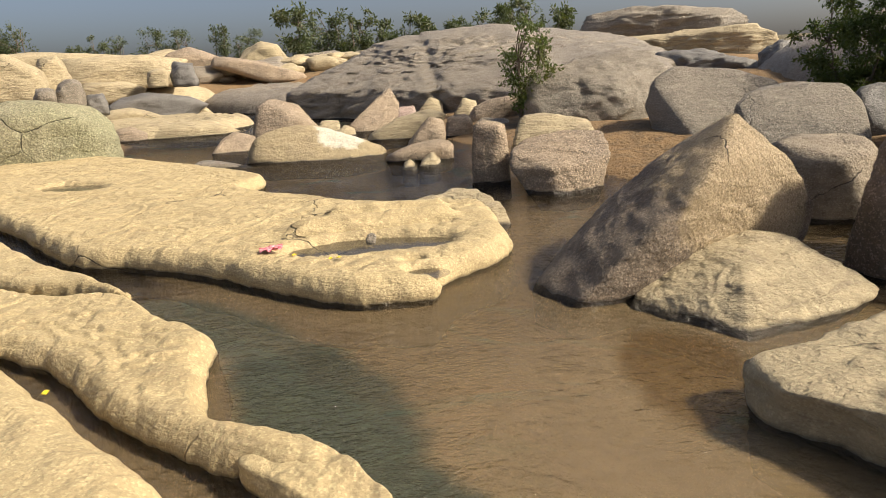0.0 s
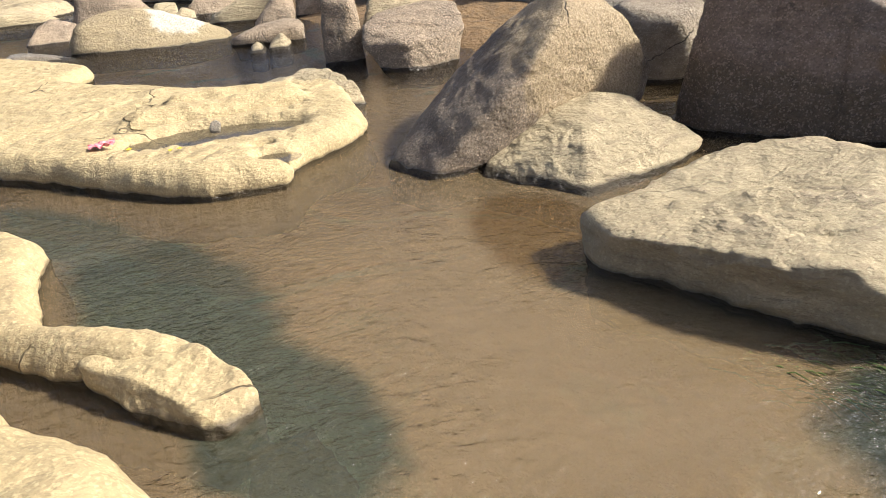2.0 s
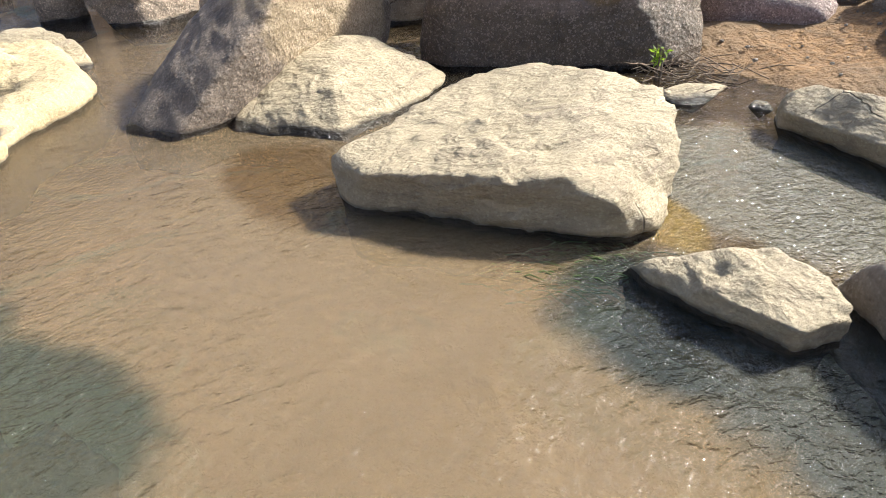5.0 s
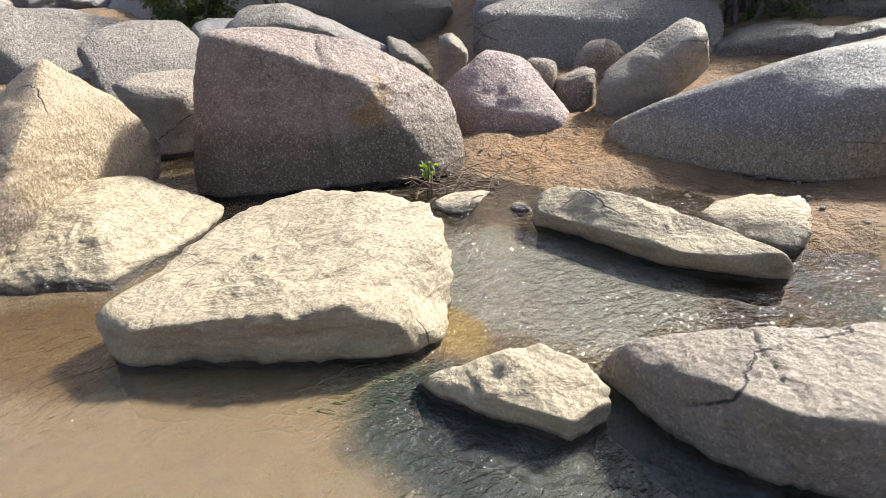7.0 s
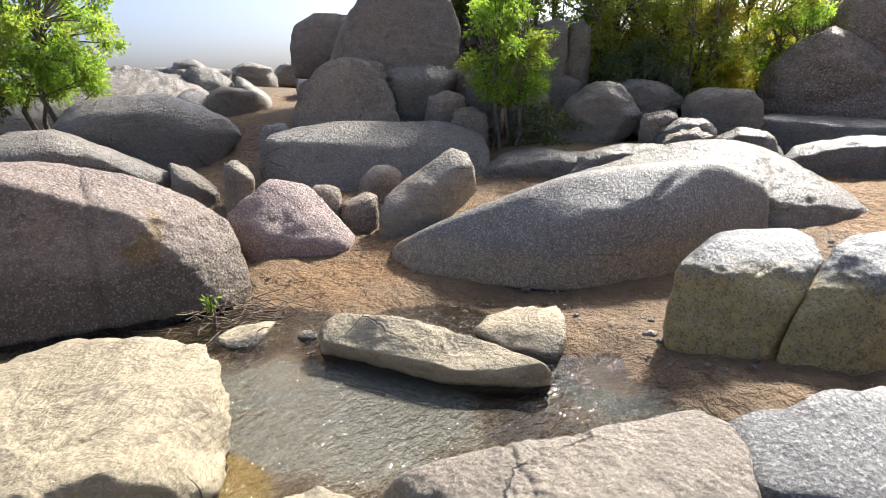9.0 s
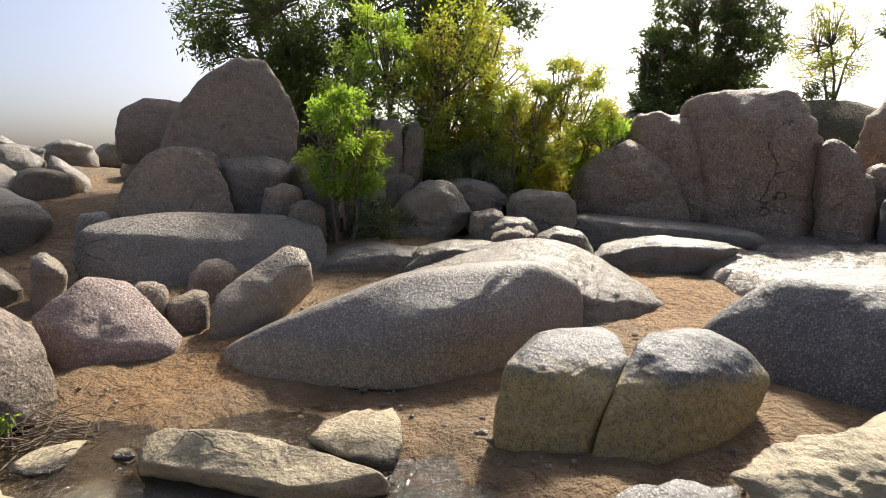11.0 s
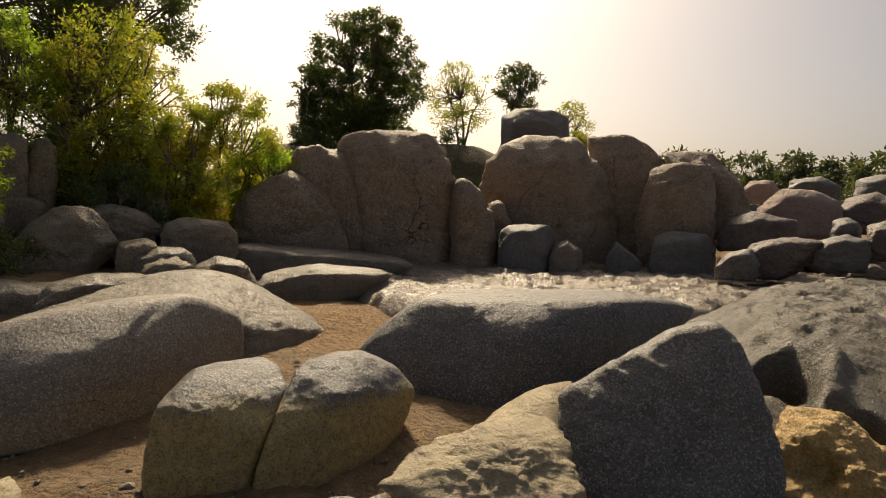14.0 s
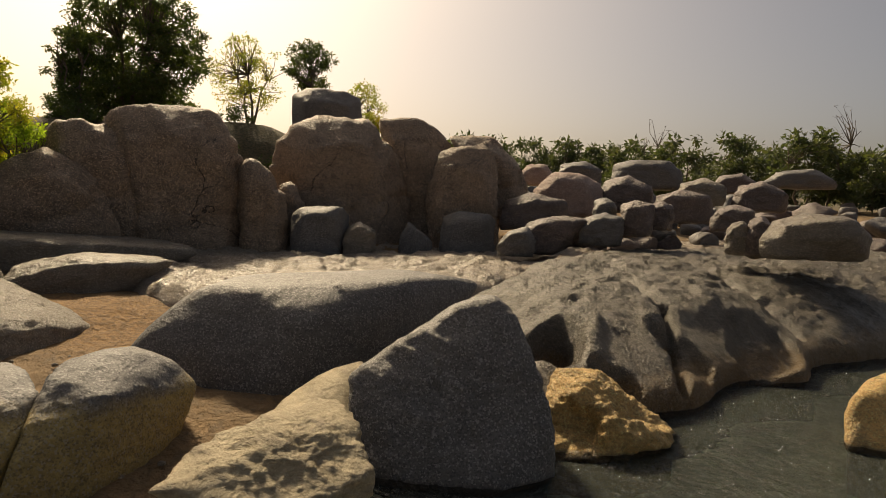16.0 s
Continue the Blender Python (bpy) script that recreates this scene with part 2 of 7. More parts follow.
def water_material(name, silt, clear, ripple, murk, plumes=(), lively=()):
    """Shallow water: mirror-like top, clear or silty below. plumes: (x, y, rx, ry, turn, share of silt and painted
    reflection, its colour) laid over one another;
    lively: (x, y, radius, height) of the ripples there."""
    m, n, l, p = shader(name)
    g = n.new("ShaderNodeNewGeometry")
    pos = g.outputs["Position"]
    mp = n.new("ShaderNodeMapping")
    mp.inputs["Rotation"].default_value = (0, 0, radians(-35))
    mp.inputs["Scale"].default_value = (1, 1.6, 1)
    l.new(pos, mp.inputs["Vector"])
    big = noise_node(n, l, mp.outputs[0], 1.3, 2, .5, .6)
    small = noise_node(n, l, mp.outputs[0], 8, 3, .5, .5)
    tiny = noise_node(n, l, mp.outputs[0], 26, 2, .5, .3)
    calm = ramp(n, l, noise_node(n, l, pos, .7, 3, .5, .5), .4, .62, .4, 1)
    drift = noise_node(n, l, mp.outputs[0], 1.3, 6, .6, 1.2)
    for x, y, r, height in lively:
        dn = n.new("ShaderNodeVectorMath")
        dn.operation = "DISTANCE"
        l.new(pos, dn.inputs[0])
        dn.inputs[1].default_value = (x, y, 0)
        calm = math_node(n, l, "ADD", calm, ramp(n, l, dn.outputs["Value"], r * .5, r, height, 0))
    h = math_node(n, l, "MULTIPLY", math_node(n, l, "ADD", small, math_node(n, l, "MULTIPLY", tiny, .3)), calm)
    nb = bump(n, l, h, ripple, .05, bump(n, l, big, ripple * .6, .04))
    tr = n.new("ShaderNodeBsdfTransparent")
    tr.inputs[0].default_value = (*clear, 1)
    di = n.new("ShaderNodeBsdfDiffuse")
    tone = mix(n, l, ramp(n, l, drift, .35, .65), silt, tuple(c * .72 for c in silt))
    gl = n.new("ShaderNodeBsdfGlossy")
    gl.inputs["Roughness"].default_value = .02
    l.new(nb, gl.inputs["Normal"])
    body, top = n.new("ShaderNodeMixShader"), n.new("ShaderNodeMixShader")
    cloud = ramp(n, l, drift, .3, .7, murk * .5, murk * 1.5)
    for x, y, rx, ry, turn, share, hue in plumes:
        pm = n.new("ShaderNodeMapping")
        pm.vector_type = "TEXTURE"
        pm.inputs["Location"].default_value, pm.inputs["Scale"].default_value = (x, y, 0), (rx, ry, 1)
        pm.inputs["Rotation"].default_value = (0, 0, radians(turn))
        l.new(pos, pm.inputs["Vector"])
        ln = n.new("ShaderNodeVectorMath")
        ln.operation = "LENGTH"
        l.new(pm.outputs[0], ln.inputs[0])
        q = ramp(n, l, math_node(n, l, "ADD", ln.outputs["Value"], math_node(n, l, "MULTIPLY", drift, .7)), 1.2, 1.5, 1, 0)
        cloud = math_node(n, l, "ADD", math_node(n, l, "MULTIPLY", cloud, math_node(n, l, "SUBTRACT", 1.0, q)), math_node(n, l, "MULTIPLY", q, ramp(n, l, drift, .3, .7, share * .75, share * 1.25)))
        tone = mix(n, l, q, tone, mix(n, l, ramp(n, l, drift, .35, .65), hue, tuple(c * .72 for c in hue)))
    l.new(tone, di.inputs[0])
    l.new(cloud, body.inputs[0])
    l.new(tr.outputs[0], body.inputs[1])
    l.new(di.outputs[0], body.inputs[2])
    fr = n.new("ShaderNodeFresnel")
    fr.inputs["IOR"].default_value = 1.55
    l.new(nb, fr.inputs["Normal"])
    l.new(fr.outputs[0], top.inputs[0])
    l.new(body.outputs[0], top.inputs[1])
    l.new(gl.outputs[0], top.inputs[2])
    l.new(top.outputs[0], n["Material Output"].inputs["Surface"])
    return m


SILT, GREEN, AMBER = (.35, .255, .14), (.145, .15, .1), (.25, .155, .06)
# Pool, rapids and downstream greys put reflected sky into the water's colour.
WATER = water_material("river_water", SILT, (.95, .95, .87), 1.0, .04,
                       [(.5, 4.5, 4.0, 5.0, 0, .4, SILT), (.9, 2.0, 1.5, 2.6, 0, .52, SILT), (1.0, .6, 1.6, 1.0, 0, .48, SILT), (1.55, 3.9, .45, .8, 0, .4, AMBER), (-1.05, 3.75, .5, 1.15, 35, .4, GREEN), (-.25, 2.25, .42, .8, 22, .4, GREEN),
                        (-2.4, 5.2, .42, 1.2, 55, .4, (.2, .19, .12)), (2.65, 1.1, .6, .75, 20, .3, (.12, .13, .11)), (2.9, .2, .8, .9, 0, .4, (.185, .185, .15)), (4.2, 1.9, .9, 1.3, 0, .5, (.285, .27, .205)), (3.25, 1.9, .2, .4, -20, .5, (.36, .25, .07)),
                        (3.8, -8, 3.2, 6, 0, .45, (.1, .115, .095)), (-6, 16, 5, 5, 0, .1, SILT)],
                       [(2.7, 1.2, .9, .9), (2.7, .2, 1.2, 1.0), (4.3, 1.9, 2.2, 1.0), (3.6, -8, 6, 1.4), (.4, 5.2, .9, .4), (-.8, 3.2, 1.6, .5), (0, 2, 1.0, .4), (-6, 18, 6, 1.2)])
PUDDLE = water_material("still_puddle", (.3, .25, .17), (.9, .86, .76), .05, .25)


def leaf_material(name, a, b, c, see=.45):
    m, n, l, p = shader(name)
    g = n.new("ShaderNodeNewGeometry")
    r = g.outputs["Random Per Island"]
    patch = noise_node(n, l, g.outputs["Position"], .9, 2, .5)
    col = mix(n, l, r, a, b)
    col = mix(n, l, ramp(n, l, patch, .5, .66), col, c)
    l.new(col, p.inputs["Base Color"])
    p.inputs["Roughness"].default_value = .5
    t = n.new("ShaderNodeBsdfTranslucent")
    l.new(mix(n, l, 1.0, col, (1.6, 1.7, .7), "MULTIPLY"), t.inputs[0])
    x = n.new("ShaderNodeMixShader")
    x.inputs[0].default_value = see
    l.new(p.outputs[0], x.inputs[1])
    l.new(t.outputs[0], x.inputs[2])
    l.new(x.outputs[0], n["Material Output"].inputs["Surface"])
    return m


LEAF_FRESH = leaf_material("fresh_leaves", (.16, .235, .045), (.27, .36, .07), (.3, .33, .075), .64)
LEAF_YELLOW = leaf_material("yellowing_leaves", (.2, .225, .048), (.32, .33, .075), (.39, .31, .07), .64)
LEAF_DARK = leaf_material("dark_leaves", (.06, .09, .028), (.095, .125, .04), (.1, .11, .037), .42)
LEAF_FAR = leaf_material("distant_leaves", (.06, .08, .042), (.09, .11, .055), (.11, .115, .065), .35)


def bark_material():
    m, n, l, p = shader("bark")
    g = n.new("ShaderNodeNewGeometry")
    f = noise_node(n, l, g.outputs["Position"], 14, 5, .6)
    l.new(mix(n, l, ramp(n, l, f, .35, .65), (.09, .07, .05), (.2, .16, .12)), p.inputs["Base Color"])
    p.inputs["Roughness"].default_value = .9
    l.new(bump(n, l, f, .6, .02), p.inputs["Normal"])
    return m


BARK = bark_material()


def plain(name, a, b, rough=.7, scale=20):
    m, n, l, p = shader(name)
    g = n.new("ShaderNodeNewGeometry")
    f = noise_node(n, l, g.outputs["Position"], scale, 4, .6)
    l.new(mix(n, l, ramp(n, l, f, .35, .65), a, b), p.inputs["Base Color"])
    p.inputs["Roughness"].default_value = rough
    return m


# ---- noise and mesh helpers ----
_perm = np.random.RandomState(7).permutation(512)
_grad = np.random.RandomState(8).normal(size=(512, 3))
_grad /= np.linalg.norm(_grad, axis=1)[:, None]


def perlin(p):
    i = np.floor(p).astype(int)
    f = p - i
    u = f * f * f * (f * (f * 6 - 15) + 10)
    out = np.zeros(len(p))
    for dx in (0, 1):
        for dy in (0, 1):
            for dz in (0, 1):
                h = _perm[(_perm[(_perm[(i[:, 0] + dx) % 512] + i[:, 1] + dy) % 512] + i[:, 2] + dz) % 512]
                d = f - (dx, dy, dz)
                w = (u[:, 0] if dx else 1 - u[:, 0]) * (u[:, 1] if dy else 1 - u[:, 1]) * (u[:, 2] if dz else 1 - u[:, 2])
                out += w * (_grad[h] * d).sum(1)
    return out


def fbm(p, octaves=4, gain=.5):
    out, a = np.zeros(len(p)), 1.0
    for k in range(octaves):
        out += a * perlin(p * 2 ** k + 17.3 * k)
        a *= gain
    return out


def ridged(p, octaves=3):
    out, a = np.zeros(len(p)), 1.0
    for k in range(octaves):
        out += a * (.5 - np.abs(perlin(p * 2 ** k + 9.1 * k)) * 2)
        a *= .5
    return out


def mesh_object(name, verts, faces, material, parent=None, smooth=True):
    me = bpy.data.meshes.new(name)
    me.from_pydata([tuple(v) for v in verts], [], [tuple(f) for f in faces])
    me.materials.append(material)
    if smooth:
        me.polygons.foreach_set("use_smooth", [True] * len(me.polygons))
    me.update()
    ob = new(name, me)
    if parent:
        ob.parent = parent
    return ob


_balls = {}


def ball(detail):
    if detail not in _balls:
        bm = bmesh.new()
        bmesh.ops.create_icosphere(bm, subdivisions=detail, radius=1)
        bm.verts.ensure_lookup_table()
        _balls[detail] = (np.array([v.co[:] for v in bm.verts]), [[v.index for v in f.verts] for f in bm.faces])
        bm.free()
    return _balls[detail]


_count = [0]


def rock_shape(at, corners, back, sharp, detail, rough, cracks=(), freq=1.4, sink=.4, chips=0.0, foot=.35, dents=()):
    """A boulder worn round from the block that its corners span. back: how far the block reaches behind its seen side;
    sharp: how crisp its edges stayed; rough: depth of lumps and breaks; cracks: planes (normal, distance, width, depth);
    dents: scooped hollows (x, y, z, radius, depth), negative for knobs."""
    _count[0] += 1
    c = np.array(corners, float)
    low, tall = c[:, 2].min(), np.ptp(c[:, 2])
    pts = [tuple(q) for q in c]
    if back[0] or back[1]:
        mid = c.mean(0)
        rear = mid + (c - mid) * (.8, .8, .86) + (*back, 0)
        rear[:, 2] = np.minimum(rear[:, 2], c[:, 2].max())
        pts += [tuple(q) for q in rear]
    pts += [(q[0], q[1], low - sink) for q in pts if q[2] < low + foot * tall]
    bm = bmesh.new()
    for q in pts:
        bm.verts.new(q)
    bmesh.ops.convex_hull(bm, input=bm.verts)
    bmesh.ops.dissolve_limit(bm, angle_limit=radians(6), verts=bm.verts, edges=bm.edges)
    bm.normal_update()
    hull = np.array([v.co[:] for v in bm.verts if v.link_faces])
    centre = (hull.min(0) + hull.max(0)) / 2 * .5 + hull.mean(0) * .5
    normals = np.array([f.normal[:] for f in bm.faces])
    dist = np.array([f.normal.dot(f.verts[0].co - Vector(centre)) for f in bm.faces])
    bm.free()
    keep = dist > 1e-3
    normals, dist = normals[keep], dist[keep]
    rng = np.random.RandomState(_count[0])
    if detail == 5 and math.hypot(at[0], at[1]) < 9:
        detail = 6
    # chipped corners: a break across most of them
    chip = hull[rng.uniform(size=len(hull)) < chips] - centre
    cn = chip / np.linalg.norm(chip, axis=1)[:, None] + rng.normal(size=chip.shape) * .3
    cn /= np.linalg.norm(cn, axis=1)[:, None]
    normals = np.concatenate([normals, cn])
    dist = np.concatenate([dist, np.maximum((cn * chip).sum(1) * rng.uniform(.95, .99, len(chip)), .05)])
    sharp = sharp * 5 if sharp > 11 else sharp * 3.8
    unit, faces = ball(detail)
    d = unit * np.ptp(hull, axis=0)
    d /= np.linalg.norm(d, axis=1)[:, None]
    q = np.maximum(d @ normals.T / dist, 0)
    r = 1.01 * (q ** sharp).sum(1) ** (-1 / sharp)
    p = centre + d * r[:, None]
    wp = (p + at) * freq
    blocky = sharp > 35
    lumps = fbm(wp, 5, .52) + .35 * ridged(wp * 1.7 + 31)
    small = fbm(wp * 4.3 + 2, 5, .6) + .6 * ridged(wp * 5.1 + 8)
    # sheets broken off in steps along a tilted bedding
    axis = np.array((.25 * math.sin(_count[0]), .3 * math.cos(_count[0] * 1.7), 1))
    h = (p + at) @ (axis / np.linalg.norm(axis)) * freq * 3.2 + 1.5 * fbm(wp * .8 + 3, 4)
    step = 0
    for k, share in ((1, .42), (2.7, .16)) if blocky else ():
        saw = h * k - np.floor(h * k)
        step = step + share * (np.where(saw < .86, saw / .86, (1 - saw) / .14) - .5)
    turn = .6 + .5 * math.sin(_count[0])
    drawn = np.stack([.5 * (wp[:, 0] * math.cos(turn) + wp[:, 1] * math.sin(turn)), 1.9 * (wp[:, 1] * math.cos(turn) - wp[:, 0] * math.sin(turn)), 2.4 * wp[:, 2]], 1)
    scoop = ridged(drawn + .45 * lumps[:, None] + 50, 4) if blocky else 0
    p = p + d * (rough * (lumps * 1.2 + (.45 if blocky else .3) * small + step + .7 * scoop))[:, None]
    for x, y, z, radius, depth in dents:
        g = np.linalg.norm(p - (x, y, z), axis=1) / radius + .25 * fbm(wp * 2 + 70, 3)
        p = p - d * (depth / (1 + np.exp(np.clip((g - .8) * 9, -40, 40))))[:, None]
    for nx, ny, nz, off, width, depth in cracks:
        a = np.array((nx, ny, nz)) / math.sqrt(nx * nx + ny * ny + nz * nz)
        s = p @ a - off + .06 * fbm(p * 2.2 + 5, 3)
        p = p - d * (.6 * depth * np.exp(-(s / (width * 1.8)) ** 2))[:, None]
    # rocks that stand in the river are washed out below the waterline
    if math.hypot(at[0], at[1]) < 11 and at[2] + low < .06:
        zw = p[:, 2] + at[2]
        pull = np.clip((.1 - zw) / .16, 0, 1) ** 1.5
        off = p[:, :2] - centre[:2]
        reach = np.linalg.norm(off, axis=1)[:, None]
        p[:, :2] -= off / (reach + 1e-6) * np.minimum(.05, .3 * reach) * pull[:, None]
    return p, faces


def rock(name, at, corners, back, material, sharp, detail, rough, label, category, group, cracks=(), freq=1.4, sink=.4, foot=.35, dents=()):
    p, faces = rock_shape(at, corners, back, sharp, detail, rough, cracks, freq, sink, 0, foot, dents)
    ob = mesh_object(name, p, faces, material)
    ob.location = at
    return tagged(ob, label, category, group)


def outline_smooth(pts, steps=6):
    out, n = [], len(pts)
    for i in range(n):
        a, b, c, d = (np.array(pts[(i + k) % n], float) for k in (-1, 0, 1, 2))
        for s in np.linspace(0, 1, steps, endpoint=False):
            out.append(.5 * (2 * b + (c - a) * s + (2 * a - 5 * b + 4 * c - d) * s * s + (3 * b - a - 3 * c + d) * s ** 3))
    return np.array(out)


def inside_distance(poly, x, y):
    """Distance to the outline, positive inside it."""
    best, inside = np.full(len(x), 1e9), np.zeros(len(x), bool)
    for a, b in zip(poly, np.roll(poly, -1, 0)):
        e = b - a
        t = np.clip(((x - a[0]) * e[0] + (y - a[1]) * e[1]) / max(e @ e, 1e-9), 0, 1)
        best = np.minimum(best, np.hypot(x - a[0] - t * e[0], y - a[1] - t * e[1]))
        cross = (a[1] > y) != (b[1] > y)
        inside ^= cross & (x < (b[0] - a[0]) * (y - a[1]) / (b[1] - a[1] + 1e-12) + a[0])
    return np.where(inside, best, -best)


def slab(name, outline, top, edge, step, material, label, tilt=(0, 0), rough=.04, hollows=(), ridges=(), freq=.8, foot=-.5, group="", steep=2.6, under=0, strata=0, scallop=0, relief=.012, lip=0):
    """A bedrock slab: outline in plan, height, width of its rounded edge. hollows: (x, y, rx, ry, turn, depth);
    ridges: (x0, y0, x1, y1, width, height), negative for grooves."""
    poly = outline_smooth(outline)
    x0, y0 = poly.min(0) - .5
    x1, y1 = poly.max(0) + .5
    nx, ny = int((x1 - x0) / step) + 1, int((y1 - y0) / step) + 1
    gx, gy = np.meshgrid(np.linspace(x0, x1, nx), np.linspace(y0, y1, ny))
    x, y = gx.ravel(), gy.ravel()
    flat = np.stack([x, y, np.zeros_like(x)], 1)
    s = inside_distance(poly, x, y) + .08 * fbm(flat * .9 + 3, 4) + (.035 * fbm(flat * 3.7 + 9, 4, .6) if step < .05 else 0)
    k = np.clip(s / edge, 0, 1)
    rise = 1 - (1 - k) ** steep
    z = np.where(s > 0, lip * np.sqrt(np.clip(s / .14, 0, 1)) + (top - lip) * (np.sqrt(np.maximum(rise, 0)) if steep > 2 else rise), np.maximum(s * 4, foot))
    z += k * (tilt[0] * (x - poly[:, 0].mean()) + tilt[1] * (y - poly[:, 1].mean()))
    z += k * (rough * (1.6 * fbm(flat * freq, 6, .52) + .6 * ridged(flat * freq * 2.3 + 7)))
    z += np.clip(k * 3, 0, 1) * relief * (fbm(flat * 2.6 + 13, 5, .6) + .5 * ridged(flat * 4 + 2, 3))
    if strata:   # thin sheets peeled off by weathering
        h = (fbm(flat * .55 + 21, 5, .5) * 1.4 + (x + y) * .05) / strata[0]
        f = h - np.floor(h)
        z += k * strata[1] * (np.floor(h) + np.clip((f - .82) / .18, 0, 1) - h)
    if scallop:   # shallow scooped dents with crisp rims between them
        warp = flat + .25 * np.stack([fbm(flat * 1.1 + 40, 3), fbm(flat * 1.1 + 60, 3), 0 * x], 1)
        z += np.clip(k * 2, 0, 1) * scallop * (ridged(warp * (1.3, .9, 1), 2) + .45 * ridged(warp * 3.1 + 5, 2))
    for cx, cy, rx, ry, turn, depth in hollows:
        a = radians(turn)
        u, v = (x - cx) * math.cos(a) + (y - cy) * math.sin(a), -(x - cx) * math.sin(a) + (y - cy) * math.cos(a)
        q = (u / rx) ** 2 + (v / ry) ** 2 + .35 * fbm(flat * 2.5 + 11, 3)
        z -= depth / (1 + np.exp(np.clip((q - 1) * 7, -40, 40)))
    for ax, ay, bx, by, width, height in ridges:
        e = np.array((bx - ax, by - ay))
        t = np.clip(((x - ax) * e[0] + (y - ay) * e[1]) / (e @ e), 0, 1)
        dd = np.hypot(x - ax - t * e[0], y - ay - t * e[1]) + .07 * fbm(flat * 2 + 4, 3)
        z += height * np.exp(-(dd / width) ** 2)
    if under:   # the foot of the edge is washed out below the rim
        sg = s.reshape(ny, nx)
        gyy, gxx = np.gradient(sg, step)
        inward = under * np.clip(1 - np.maximum(z, -.2) / (.45 * top), 0, 1.3) * (s < edge)
        x, y = x + gxx.ravel() * inward, y + gyy.ravel() * inward
    idx = np.arange(nx * ny).reshape(ny, nx)
    quads = np.stack([idx[:-1, :-1], idx[:-1, 1:], idx[1:, 1:], idx[1:, :-1]], -1).reshape(-1, 4)
    quads = quads[(s[quads] > -.16).any(1)]
    used, inv = np.unique(quads, return_inverse=True)
    v = np.stack([x, y, z], 1)[used]
    ob = mesh_object(name, v, inv.reshape(-1, 4), material)
    return tagged(ob, label, "rock slab", group)


# ---- ground: river bed, sand banks, rising land, out to the horizon ----
LAND = [(-1, 4, -.4), (.5, 2.5, -.45), (2, 2, -.45), (0, 8, -.4), (-1, 12, -.4), (-4, 17, -.4), (-8, 25, -.4), (-13, 38, -.4), (3.4, 1.2, -.3),
        (4.2, 1.6, -.3), (5, 1.7, -.25), (4.6, 2.6, -.3), (4.5, .9, -.3), (5.1, .8, -.2), (4.9, 3.1, -.2), (2, 0, -.5), (2, -2, -.5), (3, -5, -.5), (4.4, -9, -.5), (4, -14, -.5), (3, -25, -.4), (3, 9, -.35), (4, 7, -.3), (3.2, 3.8, -.4),
        (5.7, 3.6, -.03), (6.3, .6, .1), (5.9, -.9, .14), (6.6, 3.2, .08), (7, 4.3, .25), (8, 3.4, .36), (9, 4.5, .5),
        (10, 3.2, .6), (12, 5, 1.0), (17, 11, 1.7), (7.6, -2.8, .3), (9.4, -2.4, .42), (12, -2.3, .62), (18, -5, .8), (22, -11, .9),
        (14, 3, 1.1), (16, 8, 1.6), (25, -18, .9), (30, -40, 1.6), (22, -60, 2.0), (6, 9, .3), (5, 12, .1), (6, 16, .5), (6.5, 20, .4), (9, 11, .5), (10, 15, 1.0),
        (22, 1, 2.2), (26, -4, 4.6), (31, -11, 5.4), (28, -16, 4.6), (24, 8, 3.6), (22, 20, 2.4), (14, 25, 1.5), (9, 30, 1.4), (12, 45, 2.2), (0, 60, 2.6), (-12, 70, 3.0),
        (-34, 60, 4.6), (-45, 40, 3.4), (-14, 21, .1), (-24, 22, .5), (-34, 12, .8), (-12, -5, .4), (0, -4, .1), (-4, 0, .0), (-3, -12, .2), (-20, 38, .6), (-28, 48, 2.2), (40, 10, 5), (45, -30, 4), (7, -35, .1)]


def land_height(x, y):
    top, under = np.zeros(len(x)), np.zeros(len(x))
    for a, b, c in LAND:
        w = 1 / ((x - a) ** 2 + (y - b) ** 2 + .25) ** 1.7
        top += w * c
        under += w
    z = top / under
    far = np.clip((np.hypot(x, y) - 60) / 80, 0, 1)
    return z * (1 - far) + 4.6 * far


def build_ground():
    rings = np.concatenate([[0.05], np.geomspace(.4, 40, 230), np.geomspace(44, 4000, 40)])
    na = 460
    ang = np.linspace(0, 2 * math.pi, na, endpoint=False)
    r, a = np.meshgrid(rings, ang, indexing="ij")
    x, y = (1.5 + r * np.cos(a)).ravel(), (-.4 + r * np.sin(a)).ravel()
    z = land_height(x, y)
    flat = np.stack([x, y, np.zeros_like(x)], 1)
    z += np.clip(np.hypot(x, y) / 60, .35, 3) * .1 * fbm(flat * .5, 4) + .06 * fbm(flat * 1.7, 5, .6) + .03 * ridged(flat * 3.5, 3) * (z > -.05)
    # lumpy trodden sand and a small pit beside the pool
    z -= .1 * np.exp(-(((x - 5.9) / .28) ** 2 + ((y - .05) / .22) ** 2)) - .05 * np.exp(-(((x - 5.9) / .5) ** 2 + ((y - .05) / .4) ** 2))
    i = np.arange(len(rings) * na).reshape(len(rings), na)
    j = np.roll(i, -1, 1)
    quads = np.stack([i[:-1], i[1:], j[1:], j[:-1]], -1).reshape(-1, 4)
    ob = mesh_object("ground", np.stack([x, y, z], 1), quads, SAND)
    tagged(ob, "brown river sand and silt between granite rocks", "ground", kind="structure")


